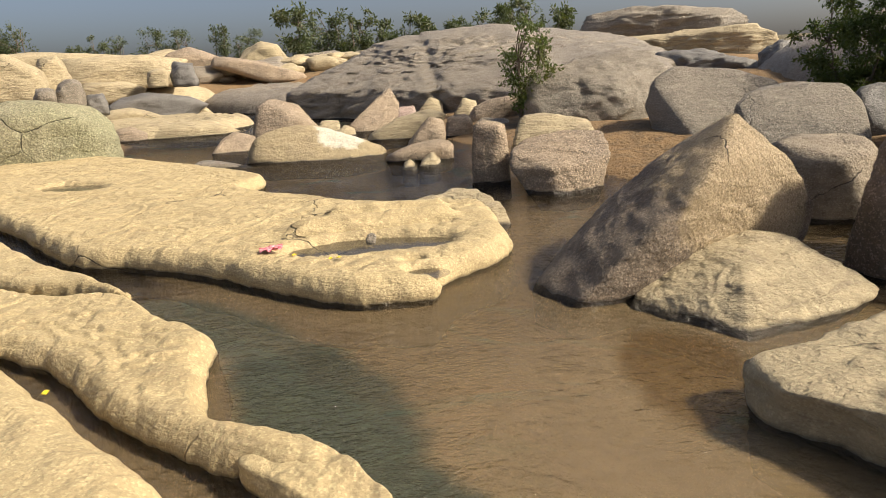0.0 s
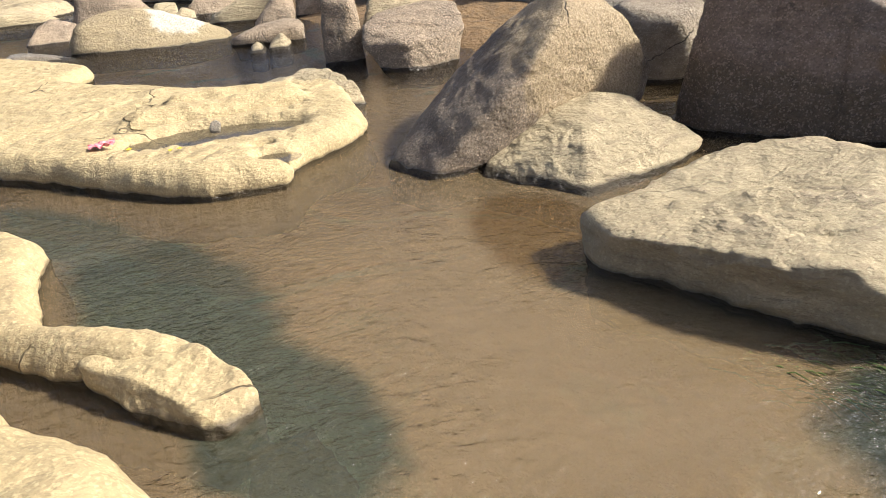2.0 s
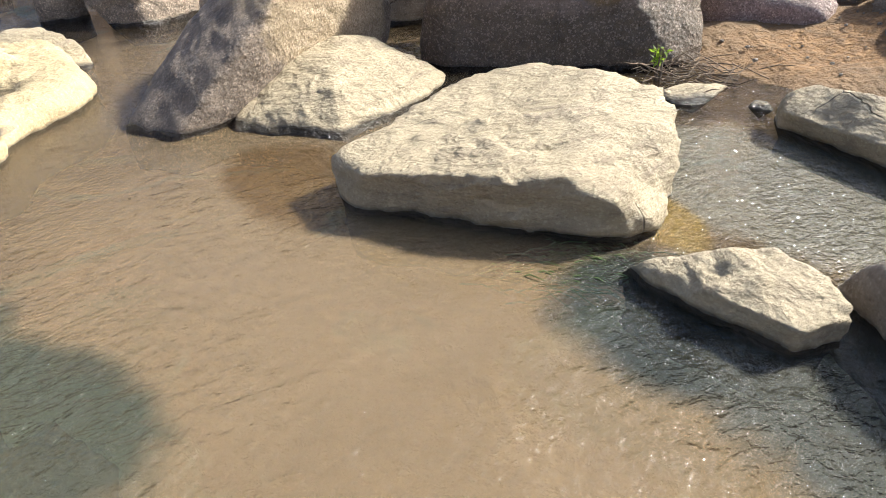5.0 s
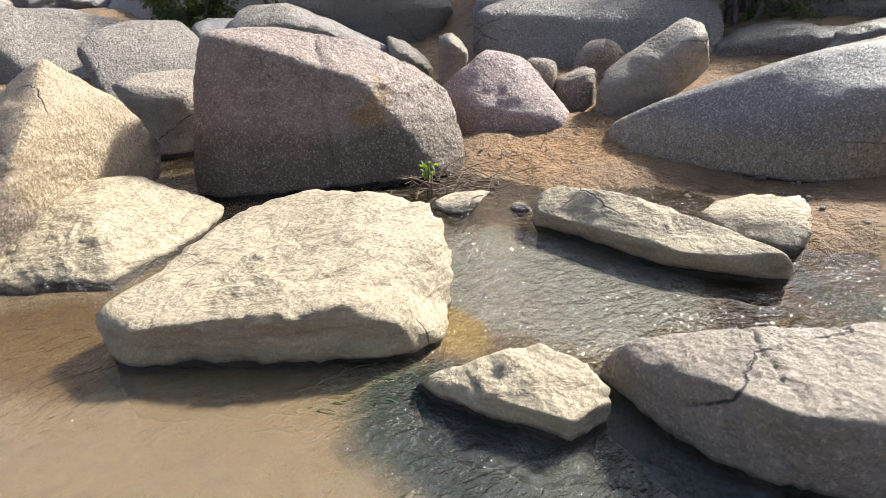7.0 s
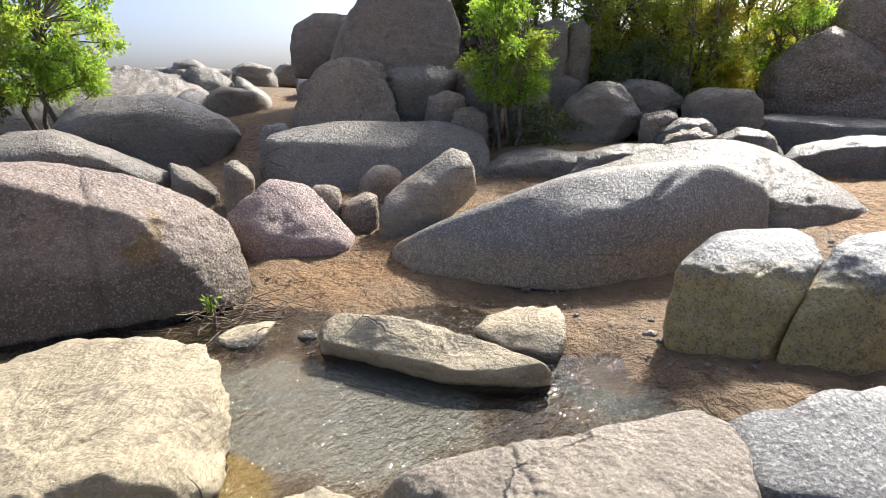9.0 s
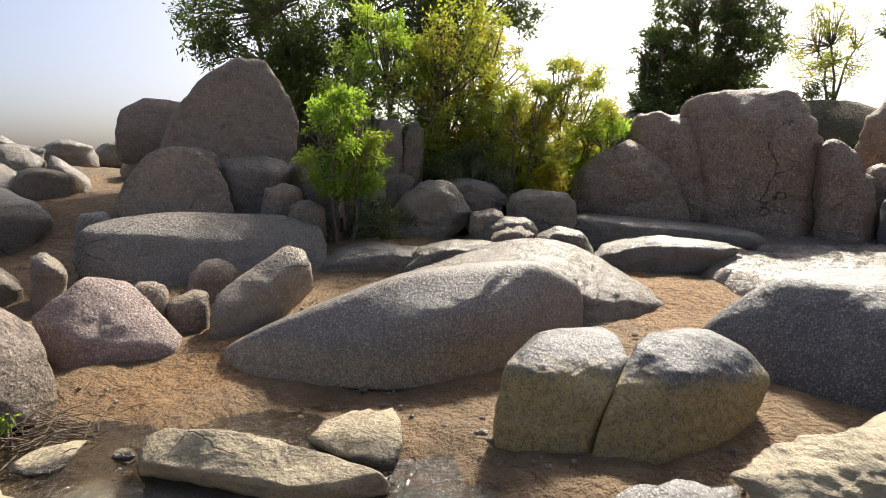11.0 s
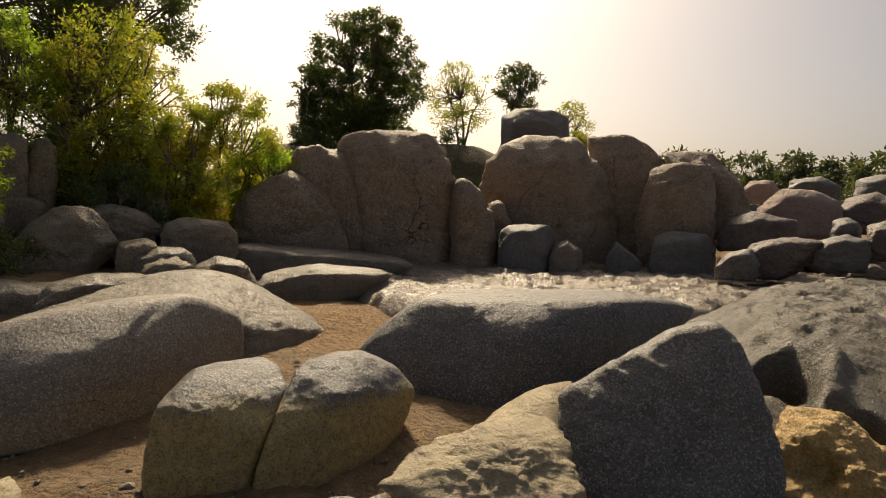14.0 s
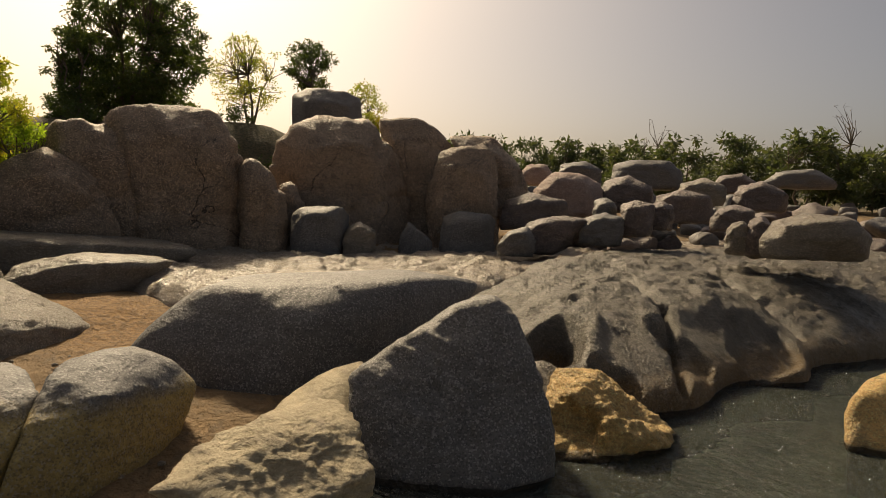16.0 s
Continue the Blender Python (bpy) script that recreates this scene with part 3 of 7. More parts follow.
build_ground()
bm = bmesh.new()
for q in ((-90, -90, 0), (24, -90, 0), (24, 90, 0), (-90, 90, 0)):
    bm.verts.new(q)
bm.faces.new(bm.verts)
me = bpy.data.meshes.new("water")
bm.to_mesh(me)
bm.free()
me.materials.append(WATER)
tagged(new("water", me), "shallow clear brown river water with small ripples", "water", kind="structure")

# ---- bedrock slabs ----
slab("rock_slab", [(.59, 6.77), (.25, 6.24), (-.1, 5.89), (-.26, 5.43), (-.94, 5.35), (-1.32, 5.48), (-1.98, 5.88), (-2.63, 6.3), (-3.77, 6.9), (-4.64, 7.1), (-6.44, 8.8), (-12.1, 13.8), (-21.7, 19),
                   (-24, 25), (-13.9, 19.8), (-9, 17), (-6.1, 14.8), (-3.8, 12.7), (-3.7, 11.2), (-2.3, 10.1), (-.92, 9.3), (-.25, 9.7), (.35, 9.4), (.63, 7.6)],
     .3, .3, .032, SLAB, "broad sandy-yellow bedrock slab reaching into the river", rough=.016, steep=1.9, under=.07, strata=(.2, .032), relief=.006, lip=.2,
     hollows=[(-1.0, 6.85, .95, .42, 8, .2), (-.35, 5.75, .2, .16, 0, .1), (-7.3, 12, .8, .45, -30, .12), (-.5, 6.1, .14, .1, 20, .08)],
     ridges=[(-1.9, 7.5, -.2, 8.0, .16, .14), (-1.6, 8.3, -.3, 8.5, .14, .12), (-1.9, 7.25, -.1, 7.75, .05, -.12), (-.9, 7.9, -.1, 8.25, .05, -.1)])
slab("rock_slab", [(-6.5, 8.4), (-4.7, 6.8), (-3.14, 5.62), (-3.9, 5.82), (-4.8, 6.1), (-6.56, 6.8), (-9, 8.7), (-11.1, 12.1)], .26, .18, .04, SLAB, "narrow sandy bedrock slab beside a crack", steep=3, under=.08)
slab("rock_slab", [(-3.23, 5.7), (-2.61, 5.06), (-1.99, 4.56), (-1.8, 3.92), (-1.58, 3.37), (-1.31, 3.2), (-.97, 3.06), (-.72, 2.86), (-.74, 2.6), (-1.0, 2.56), (-1.4, 2.72),
                   (-1.75, 2.95), (-2.13, 3.2), (-2.76, 3.72), (-3.61, 4.4), (-6, 5.5), (-7, 6.3), (-4.8, 6.0), (-3.93, 5.75)], .24, .26, .02, SLAB, "smooth sandy bedrock tongue sloping into the water", rough=.02, freq=1.0, steep=1.9, under=.05, strata=(.22, .03), relief=.009, lip=.15)
slab("rock_slab", [(-5.5, 4.9), (-3.5, 4.1), (-2.7, 3.5), (-2.1, 3.0), (-1.55, 2.55), (-1.5, 2.4), (-1.35, 2.3), (-.83, 1.9), (-.6, 1.5), (-.3, .9), (.4, .2), (.9, -.6), (.9, -1.6), (.2, -2.6), (-2, -3.5), (-5, -3), (-8, 0), (-8, 4)],
     .36, .35, .04, SLAB, "sandy bedrock shelf underfoot at the water's edge", rough=.03, strata=(.3, .04), ridges=[(-2.9, 3.3, -3.6, 2.6, .02, -.04)])
slab("rock_slab", [(4.6, -5.0), (5.1, -6.3), (4.95, -7.6), (4.86, -8.2), (5.2, -9.7), (4.73, -10.6), (5.1, -11.9), (4.8, -14), (5, -22), (9, -26), (13, -22), (14, -14), (11, -8.7), (7.8, -6.6), (6.0, -5.6)],
     1.2, 3.0, .05, FRONT_SLAB, "massive sloping granite slab with scooped hollows above the water", rough=.09, freq=.45, steep=1.9, scallop=.1, relief=.05, under=.14, lip=.2, strata=(.2, .045),
     hollows=[(6.35, -7.05, .62, .34, -49, .75), (6.05, -6.95, .26, .2, -49, .5), (7.6, -7.2, .4, .25, -50, .3), (8.4, -7.7, .3, .2, 30, .2), (8.9, -8.3, .35, .2, 0, .15), (5.35, -7.1, .3, .25, 40, .2), (5.45, -10.6, .5, .7, 20, .22), (5.6, -8.8, .45, .35, 0, .16)],
     ridges=[(5.0, -8.0, 6.6, -9.6, .07, -.24), (6.6, -9.6, 8.6, -10.5, .1, -.14), (5.3, -6.6, 6.3, -7.8, .1, .1), (6.6, -11.5, 6.3, -9, .3, .1), (5.6, -11.8, 7.4, -12.4, .12, -.16)])
PAVE = granite("pale_pavement_granite", (.38, .31, .235), (.31, .25, .19), (.18, .14, .105), .35, .36, grit=1.4, mottle=.35)
slab("rock_slab", [(10.2, -4.2), (11.2, -3.6), (13, -3.2), (17, -3.6), (20, -6), (22, -13), (26, -30), (18, -32), (13, -24), (11.5, -14), (10.2, -9), (10.0, -6)],
     .85, .7, .075, PAVE, "wide water-worn granite pavement with dents and ripples", rough=.07, freq=.9, strata=(.25, .07), scallop=.12, relief=.045)

slab("rock_slab", [(13, 17), (17, 14), (22, 17), (26, 24), (22, 32), (14, 30), (11, 24)], 3.0, 5, .2, GREY_PALE, "weathered granite shelf on the slope", rough=.35, freq=.35, strata=(.3, .3))
slab("rock_slab", [(-22, 26), (-12, 24), (-9, 27), (-10, 31), (-20, 36), (-28, 34)], .5, .8, .22, TAN, "flat tan bedrock shelf beside the rapids", rough=.15, freq=.4, strata=(.3, .15))
slab("rock_slab", [(-6, 36), (-14, 40), (-18, 50), (-14, 62), (4, 62), (3, 40)], 1.3, 4, .25, GREY_PALE, "flat pale bedrock shelf upstream", rough=.25, freq=.4, strata=(.3, .15))
slab("rock_slab", [(-42, 30), (-26, 37), (-16, 47), (-34, 58), (-50, 44)], 1.7, 2.5, .3, TAN, "broad raised tan bedrock shelf upstream", rough=.3, freq=.3, strata=(.3, .25))


def puddle(x, y, z, rx, ry, turn, label):
    a = radians(turn)
    ring = [(x + rx * math.cos(t) * math.cos(a) - ry * math.sin(t) * math.sin(a), y + rx * math.cos(t) * math.sin(a) + ry * math.sin(t) * math.cos(a), z) for t in np.linspace(0, 2 * math.pi, 40, endpoint=False)]
    tagged(mesh_object("puddle", ring, [list(range(40))], PUDDLE, None, False), label, "puddle")


puddle(-1.0, 6.85, .2, 1.05, .5, 8, "still shallow puddle in a hollow of bedrock")
puddle(-.35, 5.75, .22, .24, .19, 0, "small round puddle near the slab edge")
puddle(-7.3, 12, .22, .95, .55, -30, "long shallow puddle on the bedrock slab")

# ---- boulders ----
rock("boulder", (2.23, 5.99, 0.00), [(0.45, 0.14, 1.56), (-0.09, -0.56, 1.02), (-0.54, -0.67, 0.34), (-1.27, -0.79, 0), (-1.57, -0.25, 0), (-1.44, -0.01, 0.06), (-0.73, 0.57, 0.6), (0, 0.68, 1.15), (0.65, 0.17, 1.38), (1.16, 0.36, 1.05), (1.5, 0.52, 0.51), (1.4, 0.46, 0.19), (-0.3, -0.38, 0.28), (0.51, 0.01, 0.08), (0.26, -0.27, 1.26)], (0.30, 0.85), TILTED, 15, 5, 0.03, "tall tilted granite boulder, grey back and tan face coloured as sunlit", "boulder", "", foot=.08)
rock("boulder", (2.43, 5.17, -0.05), [(-0.97, 0, 0.05), (-0.73, 0.34, 0.11), (-0.34, 0.52, 0.37), (-0.26, 0.55, 0.45), (0.31, 0.53, 0.54), (0.66, 0.47, 0.49), (0.93, 0.09, 0.33), (1.11, -0.15, 0.18), (0.21, -0.71, -0.02), (-0.26, -0.86, 0.04), (-0.12, -0.32, 0.36), (-0.54, -0.47, -0.01)], (0.14, 0.32), TAN, 14, 5, 0.036, "angular sandy granite boulder lying in the shallow stream", "boulder", "")
rock("boulder", (2.69, 2.81, -0.02), [(-0.99, 0.64, 0.28), (-0.91, 0.62, 0.34), (-0.34, 0.77, 0.44), (0.38, 1.04, 0.5), (0.95, 0.92, 0.52), (1.06, 0.41, 0.56), (1.26, -0.08, 0.52), (1.08, -0.44, 0.47), (0.36, -0.98, 0.1), (0.02, -0.93, 0.32), (-0.14, -0.65, 0.44), (-0.54, -0.28, 0.4), (-0.93, 0.17, 0.32), (-1, 0.42, 0.02), (-0.54, -0.16, 0), (-0.11, -0.59, 0.02), (0.41, -0.89, 0.02)], (0.00, 0.00), TAN, 18, 5, 0.045, "flat-topped sandy granite block in the stream, undercut front", "boulder", "", cracks=[(.45, .9, .3, .15, .05, .05), (.5, .85, .2, .5, .06, .06), (.35, .93, .2, -.25, .04, .04), (.6, .8, .1, .8, .05, .05)],
     dents=[(.55, .4, .55, .42, .05), (.95, -.1, .55, .34, .07), (.15, .65, .5, .3, .04), (-.45, .3, .42, .36, .03), (.5, -.75, .3, .25, .05)])
rock("boulder", (4.99, 5.08, -0.05), [(-1.22, 0.78, 0.5), (-1.06, 0.7, 1.34), (-0.85, 0.81, 1.71), (-0.53, 0.86, 1.71), (0, 0.62, 1.65), (0.3, 0.53, 1.52), (0.59, 0.02, 1.44), (0.93, -0.45, 1.18), (1.18, -0.71, 0.86), (1.15, -0.91, 0.5), (1.08, -0.98, 0.14), (0.72, -1.03, 0.09), (0.37, -0.73, -0.07), (-0.62, 0.06, 0.04), (-1.12, 0.39, 0.25), (-0.78, 0.48, 1.67), (0.14, -0.51, 1.16), (-0.28, 0.08, 1.49)], (0.81, 1.02), CRACKED, 14, 5, 0.03, "large upright pinkish granite boulder with a vertical crack", "boulder", "", cracks=[(.8, -.6, 0, -.05, .014, .05)])
rock("boulder", (5.06, 1.48, 0.00), [(0.17, 0.88, 0.34), (0.09, 0.48, 0.4), (0.12, 0.1, 0.38), (0.04, -0.55, 0.33), (-0.04, -1.01, 0.25), (0.02, -1.07, 0.18), (0.13, -1.06, 0), (-0.03, -0.32, 0), (0.09, 0.46, 0), (0.12, 1.08, 0), (0.1, 1.02, 0.22), (-0.14, 0.85, 0.2), (-0.2, 0.31, 0.22), (-0.29, -0.41, 0.21), (-0.18, -0.77, 0.17)], (0.09, 0.04), TAN, 14, 5, 0.03, "long low sandy granite rock at the pool edge", "boulder", "")
rock("boulder", (5.82, 0.82, 0.02), [(0.02, 0.53, 0.09), (0.2, 0.29, 0.13), (0.25, -0.29, 0.24), (-0.04, -0.39, 0.17), (-0.26, -0.3, 0), (-0.17, 0.15, 0.03)], (0.39, 0.10), TAN, 12, 4, 0.02, "small sandy block half sunk in the wet sand", "boulder", "")
rock("boulder", (-0.22, 2.0, -.2), [(-.25, .25, .12), (.1, .2, .15), (.35, -.15, .1), (.2, -.4, .06), (-.2, -.2, .12), (0, 0, .17)], (0, 0), OCHRE, 13, 4, 0.04, "amber rock just under the clear water surface", "boulder", "", sink=.2)
rock("boulder", (-.75, 2.62, 0), [(-.45, .36, .2), (-.2, .3, .21), (.1, .06, .2), (.3, -.12, .15), (.4, -.3, .06), (.28, -.46, .03), (.12, -.36, .12), (-.08, -.2, .17), (-.35, .0, .19), (-.5, .1, .17), (-.55, .26, .17), (-.5, .46, .03), (-.15, .36, .0), (.2, .1, -.02), (.44, -.32, -.04), (.2, -.5, -.05), (-.1, -.3, -.02), (-.45, .04, -.02)], (0, 0), SLAB, 14, 6, .022, "rough sandy rock finger pointing into the water", "boulder", "", freq=1.9, sink=.25,
     dents=[(.0, .28, .2, .16, .03), (.2, -.12, .2, .14, .03)])
rock("stone", (5.01, 3.30, -0.03), [(-0.21, 0.2, 0.13), (0.05, 0.13, 0.15), (0.38, -0.11, 0.15), (0.19, -0.11, 0.1), (-0.05, -0.13, 0.04), (-0.11, -0.07, 0), (-0.25, 0.09, 0.08)], (0.08, 0.07), TAN, 16, 3, 0.015, "small pointed flat stone in the shallow water", "stone", "", sink=.04)
rock("boulder", (2.78, 1.08, 0.00), [(-0.16, 0.56, 0), (-0.14, 0.46, 0.1), (-0.02, 0.2, 0.16), (0.11, 0.11, 0.2), (0.28, 0.01, 0.23), (0.27, -0.24, 0.22), (0.17, -0.45, 0.18), (0.15, -0.42, 0.03), (-0.02, -0.31, 0), (-0.05, -0.21, 0), (-0.1, 0.07, 0), (-0.15, 0.33, 0), (-0.07, -0.35, 0.16), (-0.11, -0.05, 0.14), (-0.16, 0.28, 0.09)], (0.00, 0.00), TAN, 18, 5, 0.04, "low wedge-shaped pale rock splitting the current", "boulder", "")
rock("boulder", (3.24, 0.14, 0.00), [(0.06, 0.75, 0), (0.01, 0.64, 0.25), (0.03, 0.52, 0.35), (0.23, 0.17, 0.42), (0.44, -0.17, 0.46), (0.59, -0.42, 0.48), (-0.22, 0.17, 0), (-0.25, -0.14, 0), (-0.17, -0.36, 0), (-0.13, 0.37, 0.3), (-0.21, -0.03, 0.42), (-0.25, -0.36, 0.45), (-0.09, -0.6, 0.1), (-0.05, -0.53, 0.46), (1.0, -0.78, 0.47), (0.75, -1.05, 0.5), (0.3, -1.15, 0.42), (0.1, -1.1, 0), (1.15, -0.7, 0.1), (0.75, 0.1, 0.1)], (0.00, 0.00), GREY_PINK, 12, 5, 0.03, "broad rounded granite slab with fine cracks beside the current", "boulder", "", cracks=[(.62, -.78, 0, .1, .012, .04), (-.3, .95, .1, -.3, .01, .03), (.75, -.66, 0, .62, .01, .03)])
rock("boulder", (4.18, -1.36, 0.00), [(0.02, 0.53, 0.42), (0.19, 0.27, 0.5), (0.34, 0.07, 0.55), (0.44, -0.26, 0.6), (0.55, -0.62, 0.6), (-0.44, 0.4, 0.3), (-0.44, 0, 0.35), (-0.25, -0.47, 0.35), (-0.22, 0.14, 0), (0.01, -0.53, 0), (-0.2, 0.46, 0)], (0.00, -0.00), DARK_GREY, 11, 4, 0.03, "dark rounded granite slab at the water's edge", "boulder", "")
rock("boulder", (8.02, 0.79, -0.05), [(-0.57, 2.33, 0.4), (-0.85, 1.8, 0.15), (-0.77, 1.15, 0.14), (-0.73, 0.05, -0.06), (-0.32, -0.48, 0.07), (0.15, -1.03, 0.17), (1.56, -2.02, 0.42), (-0.39, 1.66, 0.77), (-0.09, 0.91, 1.03), (0.04, 0.26, 1.27), (0.41, -0.63, 1.38), (0.87, -1.33, 1.39), (1.46, -1.96, 1.02), (-0.54, 0.11, 0.81), (-0.2, -0.55, 0.97), (0.46, -1.26, 0.95), (-0.49, 0.98, 0.62)], (0.98, 0.21), WHALE, 7, 5, 0.014, "long smooth whale-backed granite boulder on sand", "boulder", "", cracks=[(.5, .86, 0, -.6, .015, .04)])
rock("boulder", (10.26, -0.88, 0.25), [(-1.33, 2.16, 0.86), (0.69, 0.97, 1.1), (0.92, 0.28, 1.1), (1.12, -0.18, 0.97), (0.84, -1.28, 0.43), (0.39, -1.56, 0.25), (-0.05, -1.16, 0.01), (-0.69, -0.48, 0), (-0.58, -0.28, 0.54), (-0.58, 0.37, 0.95), (-0.74, 1.18, 0.91)], (1.20, -0.01), GREY_PALE, 10, 5, 0.05, "sloping pale granite top catching the sun", "boulder", "")
rock("boulder", (6.27, -0.83, 0.10), [(-0.17, 0.53, 0.27), (-0.01, 0.45, 0.67), (0.2, 0.2, 0.83), (0.45, -0.06, 0.81), (0.63, -0.58, 0.83), (0.22, -0.65, 0.73), (-0.21, -0.38, 0.4), (-0.15, 0.13, 0.67), (-0.35, -0.24, 0), (-0.35, 0.11, 0.01), (-0.27, 0.49, 0.05)], (0.70, -0.00), STAIN_GREY, 11, 5, 0.018, "rounded boulder, dark grey above a yellow flood stain", "boulder", "split boulder halves")
rock("boulder", (6.38, -1.935, 0.03), [(-0.48, 0.8, 0.07), (-0.38, 0.71, 0.39), (0.09, 0.38, 0.89), (0.31, 0.12, 0.98), (0.49, -0.3, 0.97), (0.5, -0.66, 0.83), (0.44, -0.86, 0.58), (0.24, -0.67, 0.38), (-0.16, 0.03, 0.78), (-0.12, -0.27, 0.06), (-0.44, 0.19, 0), (-0.5, 0.53, 0.01), (.2, .4, .92)], (0.59, -0.11), STAIN_GREY, 11, 5, 0.018, "rounded boulder, dark grey above a yellow flood stain", "boulder", "split boulder halves")
rock("boulder", (7.65, -4.21, 0.27), [(0.92, 1.79, 0.38), (0.96, 1.48, 0.64), (0.89, 1.16, 0.93), (0.66, 0.89, 1.09), (0.11, 0.37, 1.11), (-0.19, -0.08, 1.08), (-0.35, -0.83, 1.14), (-0.11, -1.92, 1.18), (-0.08, -2.7, 1.03), (0.18, 0.88, 0.74), (-0.48, 0.24, 0.77), (-0.56, -0.5, 0.8), (-0.24, -1.85, 0.74), (-0.54, -0.76, 0.36), (-0.68, 0.04, 0.12), (-0.56, 0.58, 0.01), (0.07, 1.21, 0)], (1.28, -0.56), DARK_GREY, 7, 5, 0.018, "long dark granite ridge with cross cracks", "boulder", "", cracks=[(.25, -.97, 0, .3, .014, .05), (.25, -.97, 0, 1.0, .012, .04)])
rock("boulder", (5.10, -4.65, -0.01), [(0.77, 0.75, 0.82), (0.57, 0.8, 0.54), (0.2, 0.86, 0.08), (0.46, 0.23, 1.18), (0.27, -0.13, 1.49), (0.08, -0.44, 1.58), (-0.04, -0.57, 1.43), (-0.24, -0.63, 1.05), (-0.47, -0.65, 0.7), (0.26, 0.29, 1.01), (-0.09, -0.25, 1.26), (-0.33, -0.15, 0.72), (-0.62, -0.59, 0.41), (-0.58, 0.02, 0.16), (-0.24, 0.45, 0)], (0.71, -0.55), DARK_GREY, 11, 5, 0.03, "steep dark wedge-shaped granite boulder", "boulder", "", cracks=[(.9, .44, 0, -.2, .012, .03)])
rock("boulder", (5.85, -3.54, 0.39), [(-0.27, 0.74, 0), (0.03, 0.37, 0.14), (0.39, -0.29, 0.29), (0.39, -0.74, 0.41), (-0.1, -0.38, 0.1), (-0.44, 0.3, 0.01)], (0.45, -0.21), TAN, 9, 4, 0.02, "smooth water-worn sandy rock tongue", "boulder", "")
rock("boulder", (4.73, -2.85, 0.50), [(-0.14, 0.94, 0.18), (-0.02, 0.61, 0.21), (0.18, 0.23, 0.22), (0.34, -0.18, 0.27), (0.37, -0.35, 0.29), (0.15, -0.56, 0.28), (-0.07, -0.54, 0.13), (-0.36, -0.45, 0.04), (-0.44, 0.29, 0)], (0.46, -0.20), TAN, 13, 5, 0.06, "rough pale granite knob beside the stream", "boulder", "")
rock("boulder", (4.7, -6.3, 0.00), [(.16, .75, -.05), (-.2, .3, -.05), (-.33, -.45, .1), (.05, -1.1, -.05), (.17, .71, .07), (-.25, -.62, .18), (-.1, -.44, .3), (.1, .37, .36), (.28, .33, .5), (.12, -.27, .58), (.4, -.15, .68), (.8, .0, .62), (.8, -.5, .5), (.5, .7, .1), (-.27, 0, .26)], (0.25, -0.1), OCHRE, 15, 6, 0.06, "knobbly orange-tan rock foot sunlit at the waterline", "boulder", "", freq=2.2,
     dents=[(.1, .6, .42, .42, .3), (-.15, -.6, .55, .42, .28), (-.1, -.15, .5, .22, .08), (.1, .1, .75, .2, .08), (-.25, .2, .12, .2, .06)])
rock("boulder", (3.25, -8.89, -0.05), [(0.28, 0.25, 0.37), (0.24, 0.07, 0.56), (0.11, -0.25, 0.71), (-0.18, -0.66, 0.76), (-0.45, -0.11, 0.21), (-0.14, 0.3, -0.06), (0.15, 0.41, 0.16)], (0.27, -0.75), OCHRE, 12, 4, 0.04, "sunlit orange-tan rock standing in the water", "boulder", "")
rock("boulder", (0.69, 11.72, -0.02), [(-0.4, -0.1, 0.07), (-0.32, -0.01, 1.11), (-0.14, 0.19, 1.17), (0.23, 0.21, 1.08), (0.25, 0.06, 0.89), (0.33, -0.05, 0.01), (-0.04, -0.17, 0), (0.1, -0.13, 1.07)], (0.03, 0.50), TAN_GREY, 16, 4, 0.03, "upright pillar-shaped stone standing in the river", "boulder", "")
rock("boulder", (1.82, 10.99, -0.02), [(-0.86, 0.13, 0.69), (-0.87, -0.17, 0.42), (-0.32, -0.54, 0.03), (0.06, -0.6, 0), (0.48, -0.38, 0.1), (0.81, -0.04, 0.59), (0.84, 0.77, 0.89), (0.24, 0.99, 0.92), (-0.51, 0.8, 0.79), (-0.25, -0.55, 0.45), (0.38, -0.41, 0.49)], (0.10, 0.59), TAN_GREY, 15, 5, 0.04, "blocky granite boulder with a flat grey top", "boulder", "")
rock("boulder", (1.81, 12.48, 0.51), [(-0.74, -0.25, 0.07), (-0.49, 0.13, 0.6), (-0.05, 0.28, 0.63), (0.82, 0.23, 0.48), (0.92, -0.1, 0.24), (-0.46, -0.28, 0)], (0.14, 0.99), TAN, 11, 4, 0.03, "rounded tan boulder behind a block", "boulder", "")
rock("boulder", (-3.44, 16.33, -0.05), [(-1.64, -0.5, 0.29), (-1.52, -0.15, 0.65), (-0.9, 0.33, 0.88), (-0.11, 0.71, 0.81), (1.07, 0.51, 0.45), (1.7, 0.38, 0.23), (1.57, -0.14, 0.01), (0.61, -0.57, -0.02), (-0.77, -0.57, 0.12)], (-0.28, 1.37), LIMED, 11, 4, 0.05, "long tan rock with a whitewashed end", "boulder", "")
rock("boulder", (-6.26, 18.79, -0.05), [(-0.56, -0.55, 0.11), (-0.37, -0.05, 0.45), (-0.11, 0.24, 0.6), (0.4, 0.51, 0.43), (0.64, -0.15, -0.01)], (-0.31, 0.95), TAN_GREY, 12, 4, 0.03, "small brown rock in the rapids", "boulder", "")
rock("boulder", (-6.08, 23.54, 0.00), [(-0.96, -0.58, 0.12), (-0.67, -0.39, 1.11), (-0.38, 0.31, 1.29), (0.42, 0.82, 0.98), (1.27, 0.69, 0.09), (0.24, -0.35, 0.83), (0.08, -0.5, 0)], (-0.39, 1.55), TAN_GREY, 13, 4, 0.05, "cube-like granite boulder, one face in shade", "boulder", "")
